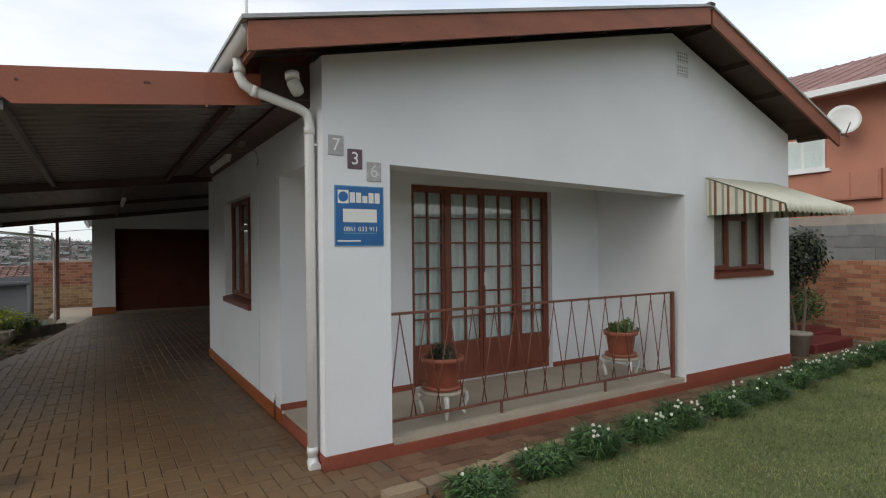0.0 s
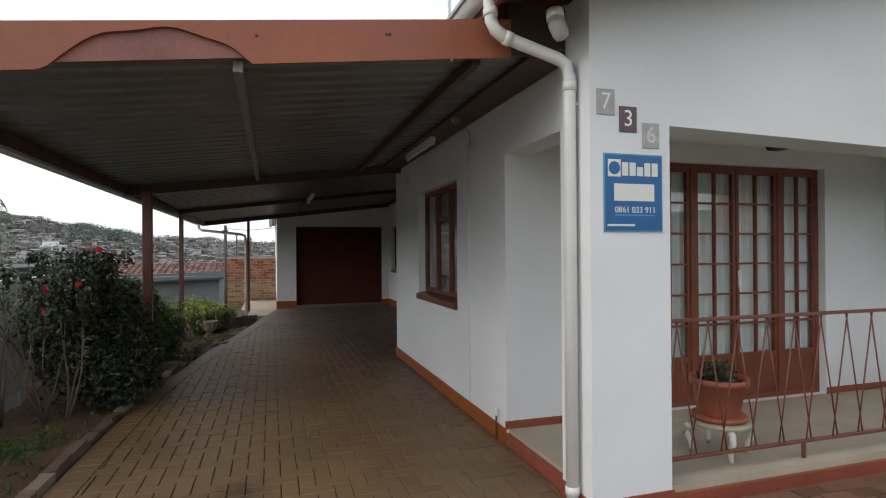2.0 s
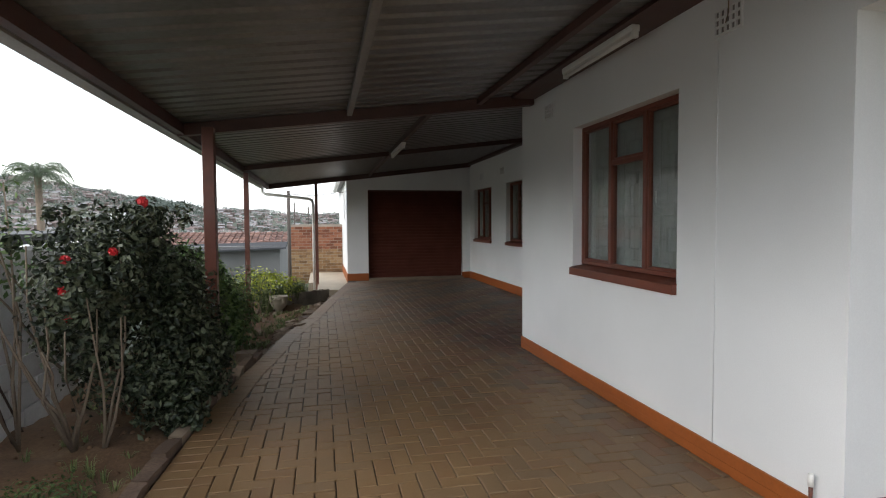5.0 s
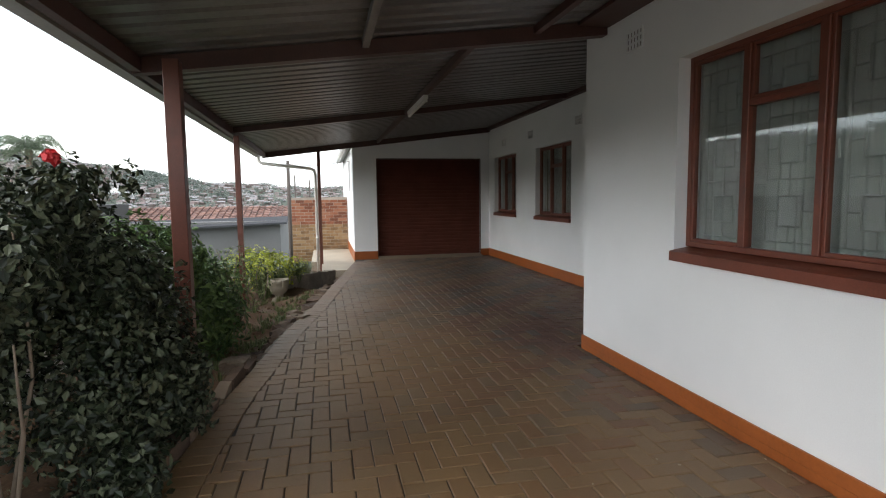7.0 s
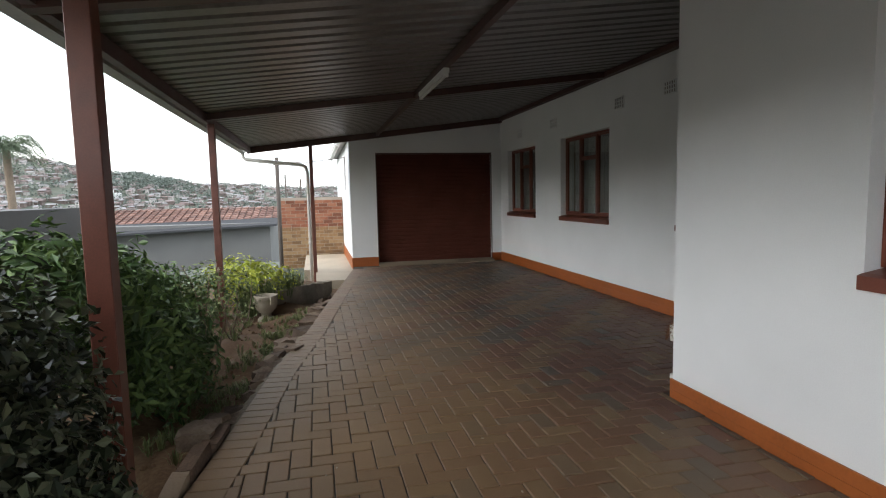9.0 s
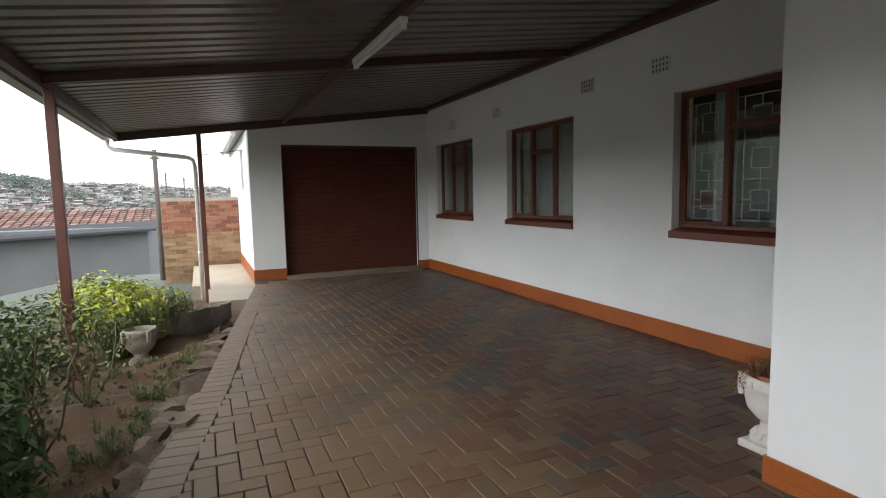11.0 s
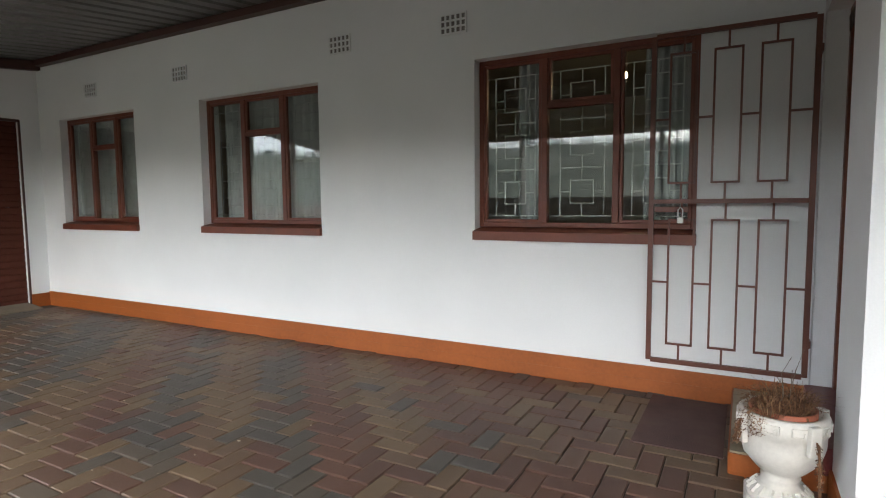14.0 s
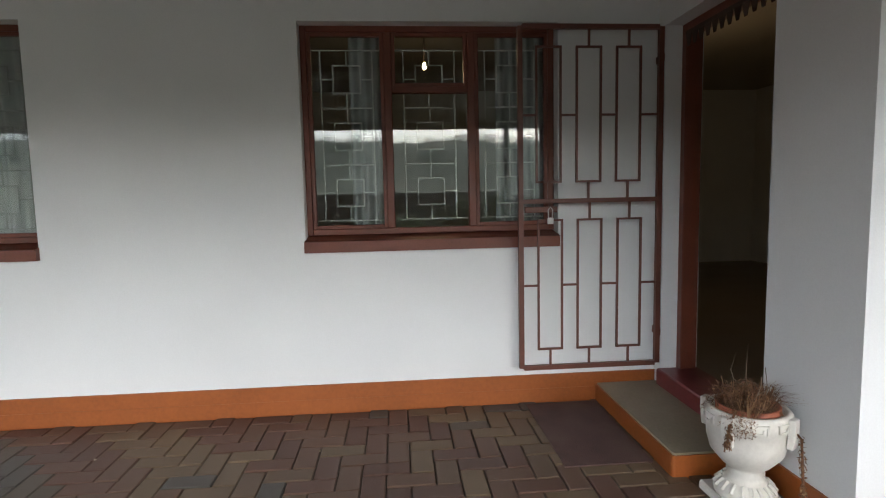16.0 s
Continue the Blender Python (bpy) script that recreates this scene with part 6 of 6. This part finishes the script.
boxes("brick_band", brick_face, nb, (NX - 0.02, -4, 1.4, NX - 0.001, 12, 1.95))
dish = thing("satellite_dish", "round white satellite dish on the neighbouring house wall", "satellite dish")
bm = bmesh.new()
m = look((NX - 0.55, 5.55, 3.95), (NX - 4, 3.0, 4.6))
ring0 = None
for r, d in ((0.02, 0.0), (0.12, 0.012), (0.22, 0.04), (0.29, 0.07)):
    ring = [bm.verts.new(m @ Vector((r * math.cos(2 * math.pi * k / 28), r * math.sin(2 * math.pi * k / 28), -d))) for k in range(28)]
    if ring0:
        for k in range(28):
            bm.faces.new((ring0[k], ring0[(k + 1) % 28], ring[(k + 1) % 28], ring[k])).smooth = True
    else:
        bm.faces.new(ring)
    ring0 = ring
o = part("reflector", bm, pvc, dish)
o.modifiers.new("thick", "SOLIDIFY").thickness = 0.01
bm = bmesh.new()
tube(bm, [(NX, 5.7, 3.72), (NX - 0.3, 5.68, 3.72), (NX - 0.5, 5.57, 3.9)], 0.02, 8)
part("arm", bm, beam_grey, dish)
bm = bmesh.new()
tube(bm, [m @ Vector((0, -0.34, -0.08)), m @ Vector((0, -0.2, -0.45))], 0.012, 6)
part("feed_arm", bm, beam_grey, dish)

rs = thing("garden_shrub", "dark green tree-like shrub behind the house corner", "shrub")
crown("crown", [(9.6, 4.95, 1.35, 0.35, 0.3, 0.42), (9.4, 5.15, 1.1, 0.3, 0.3, 0.35)], 2200, 0.09, leaf_dark, rs)
stems(rs, (9.55, 5.0, -0.3), [(9.6, 4.95, 1.3), (9.4, 5.15, 1.1)], 0.03)
rs2 = thing("garden_shrub", "low green shrub at the brick boundary wall", "shrub")
crown("crown", [(10.3, 5.35, 0.5, 0.4, 0.35, 0.32), (10.0, 5.6, 0.4, 0.35, 0.35, 0.35)], 2200, 0.08, leaf_green, rs2, 0.3)
stems(rs2, (10.2, 5.45, -0.3), [(10.3, 5.35, 0.5), (10.0, 5.6, 0.4)], 0.02)
rp = tagged(new("planter"), "small pale cement planter beside the house corner", "planter")
bm = bmesh.new()
lathe(bm, [(0.13, 0), (0.17, 0.3), (0.19, 0.3), (0.19, 0.34), (0.16, 0.34)], 20, (8.85, 4.68, -0.11))
part("body", bm, old_cem, rp)
rsx = thing("red_step", "dark red painted cement steps beside the house", "step")
boxes("tread", stoep_red, rsx, (9.1, 4.55, -0.3, 10.3, 5.0, 0.04), bevel=0.02)
boxes("tread", stoep_red, rsx, (9.9, 5.0, -0.3, 10.98, 5.9, 0.07), bevel=0.02)

# ---- left boundary wall and neighbours ----
lw = thing("boundary_wall", "white painted rough concrete block boundary wall", "wall", kind="structure")
boxes("core", block_paint, lw, (-3.2, -6, -0.6, -2.956, 10.2, 1.16))
z, j = -0.45, 0
while z < 1.15:
    y = 3.0 - (0.2 if j % 2 else 0)
    while y < 10.0:
        piece("block", block_paint, lw, -2.958, y, z, -2.945 + round(rng.uniform(0, 0.008), 3), min(y + 0.385, 10.2), min(z + 0.185, 1.16))
        y += 0.4
    z += 0.2
    j += 1

dk = thing("neighbour_roof", "long dark low roof behind the boundary wall", "roof")
dkm = material("dark_roofing", (0.03, 0.03, 0.032), 0.6, 0.3, 1, 20, 0.1)
boxes("roof_slab", dkm, dk, (-9.0, 9.0, 0.75, -4.2, 16, 1.22))
boxes("wall", dkm, dk, (-8.8, 9.3, -4, -4.5, 15.7, 0.75))

# brick wall at the far end
brick_yellow = material("yellow_face_brick", (0.27, 0.16, 0.078), 0.85, 0.4, 9, 70, 0.5, second=(0.34, 0.23, 0.125), rnd=0.5)
brick_red = material("red_face_brick", (0.255, 0.092, 0.05), 0.85, 0.4, 9, 70, 0.5, second=(0.32, 0.145, 0.085), rnd=0.6)
fw = thing("boundary_wall", "face brick wall, red above and yellow below, beyond the garage", "wall", kind="structure")
boxes("core", mortar, fw, (-1.66, 21.006, -0.8, -0.14, 21.2, 1.30))
for z0, z1, m in ((-0.74, 0.55, brick_yellow), (0.55, 1.30, brick_red)):
    z, j = z0, 0
    while z + 0.08 <= z1 + 0.01:
        x = -1.66 - (0.115 if j % 2 else 0)
        while x < -0.14:
            a, b = max(x, -1.66), min(x + 0.22, -0.14)
            if b - a > 0.02:
                piece("brick", m, fw, a, 21.0 - round(rng.uniform(0, 0.006), 3), z, b, 21.006, z + 0.076)
            x += 0.23
        z += 0.086
        j += 1
ap = tagged(boxes("apron", concrete, None, (-1.1, 17.9, -0.6, -0.11, 20.9, -0.16)), "pale concrete apron beside the garage", "paving", kind="structure")
boxes("apron_lip", concrete, None, (-0.86, 16.2, -0.6, -0.14, 17.9, -0.15))["kind"] = "structure"

# utility poles and wires
pole_m = material("weathered_pole", (0.09, 0.075, 0.065), 0.9, 0.3, 4, 40, 0.4)
for x, y, r, top, z0 in ((-1.75, 21.6, 0.06, 2.35, -2.0), (-2.75, 46, 0.06, 2.9, -6), (-1.75, 46, 0.06, 2.6, -6)):
    up = thing("utility_pole", "slender weathered wooden utility pole", "pole", "utility poles")
    bm = bmesh.new()
    tube(bm, [(x, y, z0), (x, y, top)], r, 10, r * 0.8)
    part("pole", bm, pole_m, up)
    boxes("insulator", pole_m, up, (x - 0.09, y - 0.03, top - 0.2, x + 0.09, y + 0.03, top - 0.16))
wire = thing("overhead_wire", "thin dark overhead service wire", "wire")
bm = bmesh.new()
tube(bm, [(-1.75, 21.6, 2.25), (-1.0, 20.6, 2.15), (-0.1, 19.5, 2.2)], 0.008, 5)
part("wire", bm, dark_timber, wire)
gg = thing("garage_gutter", "white gutter outlet on the garage side", "gutter")
bm = bmesh.new()
tube(bm, [(-0.30, 18.6, 2.42), (-0.30, 23.5, 2.42)], 0.05, 10)
part("trough", bm, pvc, gg)
boxes("garage_roof", roof_sheet, None, (-0.34, 17.97, 2.46, X2 + 1, 24.2, 2.52))["kind"] = "structure"

# tiled neighbour house down the slope
th = thing("neighbour_house", "low grey house with a red tiled roof down the slope", "house")
grey_wall = material("grey_house_wall", (0.15, 0.15, 0.147), 0.85, 0.15, 0.8, 30, 0.1)
tile_red = material("red_roof_tile", (0.155, 0.083, 0.066), 0.85, 0.3, 1.5, 20, 0.2, second=(0.24, 0.135, 0.105), island=0.4)
boxes("wall", grey_wall, th, (-24, 30.5, -4, -2.7, 38, 0.30))
bm = bmesh.new()
for j in range(9):
    for i in range(74):
        x0 = -24.3 + i * 0.295
        ya, yb = 31.6 + j * 0.34, 31.6 + (j + 1) * 0.36
        za, zb = 0.16 + j * 0.078, 0.16 + (j + 1) * 0.078
        hexa(bm, [(x0, ya, za), (x0 + 0.27, ya, za), (x0 + 0.27, yb, zb), (x0, yb, zb), (x0, ya, za + 0.05), (x0 + 0.27, ya, za + 0.09), (x0 + 0.27, yb, zb + 0.07), (x0, yb, zb + 0.03)])
part("tile_courses", bm, tile_red, th, "rows of red clay roof tiles")["kind"] = "stuff"
bm = bmesh.new()
hexa(bm, [(-24.3, 29.4, -0.55), (-2.4, 30.1, 0.17), (-2.4, 31.7, 0.36), (-24.3, 31.7, 0.0), (-24.3, 29.4, -0.47), (-2.4, 30.1, 0.25), (-2.4, 31.7, 0.46), (-24.3, 31.7, 0.1)])
part("flat_roof", bm, material("blue_grey_sheet", (0.065, 0.067, 0.072), 0.95, 0.2, 1, 20, 0.1, spec=0.05), th, "blue grey lean-to sheet roof")

# palm far behind
palm_leaf = material("palm_frond", (0.12, 0.16, 0.095), 0.6, 0.3, 1, 20, 0.0)
palm = thing("palm_tree", "tall feathery palm tree beyond the garden", "palm")
PXp, PYp, PZp = -22.9, 54.0, 5.5
bm = bmesh.new()
tube(bm, [(PXp, PYp, -9), (PXp + 0.15, PYp, -2), (PXp, PYp, PZp)], 0.35, 10, 0.25)
part("trunk", bm, twig, palm)
cs, ns, ds, ls = [], [], [], []
for k in range(64):
    a = 2.4 * k + rng.uniform(-0.2, 0.2)
    rise = rng.uniform(-0.6, 3.6)
    reach = 3.4 - 0.25 * abs(rise)
    rib = []
    for i in range(30):
        t = i / 29
        r = reach * (t - 0.18 * t ** 3)
        q = (PXp + r * math.cos(a), PYp + r * math.sin(a), PZp + rise * t - (2.0 + 0.35 * rise) * t * t)
        rib.append(q)
        for sgn in (-1, 1):
            ln = 0.75 * (1 - 0.55 * t) * min(1, 4 * t + 0.2) * rng.uniform(0.8, 1.15)
            dv = Vector((math.cos(a) * 0.6 - sgn * math.sin(a), math.sin(a) * 0.6 + sgn * math.cos(a), -0.55 + rng.uniform(-0.35, 0.25))).normalized()
            cs.append((q[0] + dv.x * ln / 2, q[1] + dv.y * ln / 2, q[2] + dv.z * ln / 2))
            ns.append((rng.uniform(-0.5, 0.5), rng.uniform(-0.5, 0.5), 1))
            ds.append(tuple(dv))
            ls.append(ln)
    if k % 2 == 0:
        bm = bmesh.new()
        tube(bm, rib[::6], 0.04, 5, 0.012)
        part("frond_rib", bm, palm_leaf, palm)
leaf_mesh("frond_foliage", np.array(cs), np.array(ns, float), unit(np.array(ds)), np.array(ls), np.full(len(cs), 0.05), palm_leaf, palm)

# far hillside: houses and trees, with haze mixed into their base colours
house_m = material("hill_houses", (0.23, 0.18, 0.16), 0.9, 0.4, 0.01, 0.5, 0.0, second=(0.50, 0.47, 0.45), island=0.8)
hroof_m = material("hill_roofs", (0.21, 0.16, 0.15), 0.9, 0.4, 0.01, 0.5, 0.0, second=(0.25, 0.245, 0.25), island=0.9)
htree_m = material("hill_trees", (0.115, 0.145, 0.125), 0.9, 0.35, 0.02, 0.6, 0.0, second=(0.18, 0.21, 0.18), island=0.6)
bw1, bw2 = bmesh.new(), bmesh.new()
for i in range(2300):
    a = math.radians(rng.uniform(-42, 12))
    d = rng.uniform(240, 620)
    x, y = d * math.sin(a), 8 + d * math.cos(a)
    z = land(x, y)
    w, dp, h = rng.uniform(2.2, 5.2), rng.uniform(2.5, 4.5), rng.uniform(1.2, 2.3)
    box(bw1, x - w / 2, y - dp / 2, z - 2, x + w / 2, y + dp / 2, z + h)
    v = [bw2.verts.new(p) for p in ((x - w / 2 - 0.4, y - dp / 2 - 0.4, z + h), (x + w / 2 + 0.4, y - dp / 2 - 0.4, z + h), (x + w / 2 + 0.4, y + dp / 2 + 0.4, z + h), (x - w / 2 - 0.4, y + dp / 2 + 0.4, z + h), (x - w / 2, y, z + h + 0.8), (x + w / 2, y, z + h + 0.8))]
    for f in ((0, 1, 5, 4), (2, 3, 4, 5), (1, 2, 5), (3, 0, 4)):
        bw2.faces.new([v[k] for k in f])
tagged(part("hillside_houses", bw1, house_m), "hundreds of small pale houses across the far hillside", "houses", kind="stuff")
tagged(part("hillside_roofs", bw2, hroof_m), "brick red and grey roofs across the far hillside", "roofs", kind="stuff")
bb = [(d * math.sin(a), 8 + d * math.cos(a)) for a, d in zip(np.radians(rng.uniform(-52, 14, 2300)), rng.uniform(200, 650, 2300))]
blobs = [(x, y, land(x, y) + 2.2, rng.uniform(2, 4.5), rng.uniform(2, 4.5), rng.uniform(1.6, 3.4)) for x, y in bb]
blobs += [(d * math.sin(a), 8 + d * math.cos(a), land(d * math.sin(a), 8 + d * math.cos(a)) + 2, 8, 8, 5) for a, d in zip(np.radians(rng.uniform(-112, -50, 260)), rng.uniform(380, 640, 260))]
blobs += [(d * math.sin(a), 8 + d * math.cos(a), land(d * math.sin(a), 8 + d * math.cos(a)) + 2, 9, 9, 4) for a, d in zip(np.radians(rng.normal(-15, 2.2, 70)), rng.uniform(430, 560, 70))]
tagged(crown("far_trees", blobs, 120000, 1.15, htree_m, None, 0.8, 0.6), "green trees scattered over the far hillside, greyed with painted-in haze", "trees", kind="stuff")


# long white building standing out among the hillside houses
hz = land(-129, 400) - 0.5
villa = thing("hillside_building", "long white two storey building on the far hillside", "building")
white_far = material("white_villa_wall", (0.72, 0.72, 0.71), 0.8, 0.08, 0.05, 2, 0.0)
boxes("wall", white_far, villa, (-136, 394, hz - 4, -122, 402, hz + 2.6), (-133, 395, hz + 2.6, -126, 401, hz + 4.6))
for k in range(6):
    boxes("window", glass, villa, (-135.0 + k * 2.2, 393.9, hz + 0.2, -133.7 + k * 2.2, 394.2, hz + 1.7))

# ---- paving, last: herringbone bricks with chamfered tops ----
U, JT = 0.111, 0.0065


def paver_data(along_x, w=2 * U - JT, d=U - JT, h=0.05, c=0.004):
    lx, ly = (w, d) if along_x else (d, w)
    V = []
    for (s, z) in ((0.0, -h), (0.0, -c), (c, 0.0)):
        V += [(s, s, z), (lx - s, s, z), (lx - s, ly - s, z), (s, ly - s, z)]
    F = [(8, 9, 10, 11)]
    for b in (0, 4):
        F += [(b + i, b + (i + 1) % 4, b + 4 + (i + 1) % 4, b + 4 + i) for i in range(4)]
    return V, F


def clip_drive(x0, y0, x1, y1):
    """The piece of a brick that lies on the drive inside the header course, or None."""
    ym = (y0 + y1) / 2
    lim = X2 - 0.014 if ym > YR + 0.02 else X1 - 0.014
    if ym < YF - 0.02:
        lim = 1.9
    a, b = max(x0, drive_left(ym) + 0.207), min(x1, lim)
    c, d = max(y0, -4), min(y1, YG - 0.255)
    if ym < YF < d and b > X1:
        d = YF - 0.015
    return (a, c, b, d) if b - a > 0.02 and d - c > 0.02 else None


shared = {}
for hx in (True, False):
    for tone in range(3):
        V, F = paver_data(hx)
        me = bpy.data.meshes.new("paver")
        me.from_pydata(V, [], F)
        me.materials.append(paver_one[tone])
        shared[hx, tone] = me
AV, AF, AM = [], [], []
count = 0
ox = -4.0
band_tone = {k: int(t) for k, t in zip(range(-80, 80), rng.choice(3, 160, p=(0.42, 0.28, 0.30)))}
for i in range(0, 68):
    for j in range(-38, 200):
        s = (i - j) % 4
        if s not in (0, 3):
            continue
        hx = s == 0
        x0, y0 = ox + i * U, j * U
        x1, y1 = (x0 + 2 * U, y0 + U) if hx else (x0 + U, y0 + 2 * U)
        piece_of = clip_drive(x0, y0, x1, y1)
        if not piece_of:
            continue
        a, c, b, d = piece_of
        # one zigzag row was laid from one pallet, with strays
        tone = band_tone[(i - j + 1) // 4] if rng.uniform() < min(0.72, max(0.15, (y0 - 6.5) * 0.14)) else int(rng.choice(3, p=(0.5, 0.28, 0.22)))
        whole = b - a > x1 - x0 - 1e-6 and d - c > y1 - y0 - 1e-6
        dz = rng.uniform(-0.003, 0.002) - (0.004 * math.sin(x0 * 2.1) * math.sin(y0 * 1.3))
        if whole and 9.75 < y0 < 12.7 and 0.6 < x0 < 2.95 and count < 300:
            ob = new("paver", shared[hx, tone])
            ob.parent = driveway
            ob.location = (x0, y0, DRIVE + dz)
            count += 1
        else:
            V, F = paver_data(True, b - a - JT, d - c - JT)
            k = len(AV)
            tx, ty = rng.normal(size=2) * 0.010
            AV += [(a + x, c + y, DRIVE + dz + z + tx * (x - 0.1) + ty * (y - 0.1)) for x, y, z in V]
            AF += [tuple(k + q for q in f) for f in F]
            AM += [tone] * len(F)
# header course along the left edge
y = -3.0
while y < 17.2:
    xl, xr = drive_left(y) + 0.004, drive_left(y) + 0.204
    V, F = paver_data(True, 0.198, 0.105)
    k = len(AV)
    sh = (drive_left(y + 0.1) - drive_left(y)) / 0.1
    AV += [(xl + x + sh * yy, y + yy - sh * x * 0.5, DRIVE + z + rng.uniform(-0.001, 0.001)) for x, yy, z in V]
    AF += [tuple(k + q for q in f) for f in F]
    AM += [int(rng.choice(3, p=(0.6, 0.3, 0.1)))] * len(F)
    y += U
me = bpy.data.meshes.new("pavers")
me.from_pydata(AV, [], AF)
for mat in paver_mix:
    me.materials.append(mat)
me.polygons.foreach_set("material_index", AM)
pv = new("pavers", me)
pv.parent = driveway
pv["kind"] = "stuff"

# front path bricks in stretcher courses, and the stone row beside the border
AV, AF = [], []
for j in range(7):
    for i in range(44):
        x0 = 1.93 + i * 0.21 + (0.105 if j % 2 else 0)
        y0 = 3.66 + j * U + 0.0
        if y0 + 0.1 > YF - 0.015 and x0 < RIGHT + 0.4:
            continue
        if y0 < 3.72 + (x0 + 0.2 - 1.9) * 0.062 or x0 > 10.7:
            continue
        V, F = paver_data(True, 0.205, 0.1)
        k = len(AV)
        dz, tx, ty = rng.uniform(-0.006, 0.004), *(rng.normal(size=2) * 0.02)
        AV += [(x0 + x, y0 + yy, DRIVE + dz + z + tx * (x - 0.1) + ty * (yy - 0.05)) for x, yy, z in V]
        AF += [tuple(k + q for q in f) for f in F]
me = bpy.data.meshes.new("path_bricks")
me.from_pydata(AV, [], AF)
me.materials.append(path_brick)
pb = new("path_bricks", me)
pb.parent = front_path
pb["kind"] = "stuff"
edge_m = material("pale_edge_stone", (0.34, 0.25, 0.16), 0.9, 0.3, 4, 60, 0.6, rnd=0.4)
for i in range(6):
    x = 1.75 + i * 0.3
    rough_block("edge_stone", edge_m, x, 3.70 + (x - 1.9) * 0.06, DRIVE + 0.005, 0.28, 0.12, 0.08, 3, 0, 0.008, "pale flat edging stone beside the brick path", "stone", "path edging stones")

# pale chips and dry leaf litter on the paving
bm = bmesh.new()
for i in range(110):
    x, y = rng.uniform(-0.9, 2.9), rng.uniform(4.5, 17)
    if x > (X1 - 0.05 if y < YR + 0.1 else X2 - 0.05) or x < drive_left(y) + 0.1:
        continue
    sz = rng.uniform(0.004, 0.011)
    bmesh.ops.create_icosphere(bm, subdivisions=1, radius=1, matrix=Matrix.Translation((x, y, DRIVE + 0.002)) @ Euler((0, 0, rng.uniform(0, 3))).to_matrix().to_4x4() @ Matrix.Diagonal((sz, sz * 0.6, sz * 0.4, 1)))
tagged(part("litter", bm, old_cem), "pale grit chips scattered on the paving", "litter", kind="stuff")
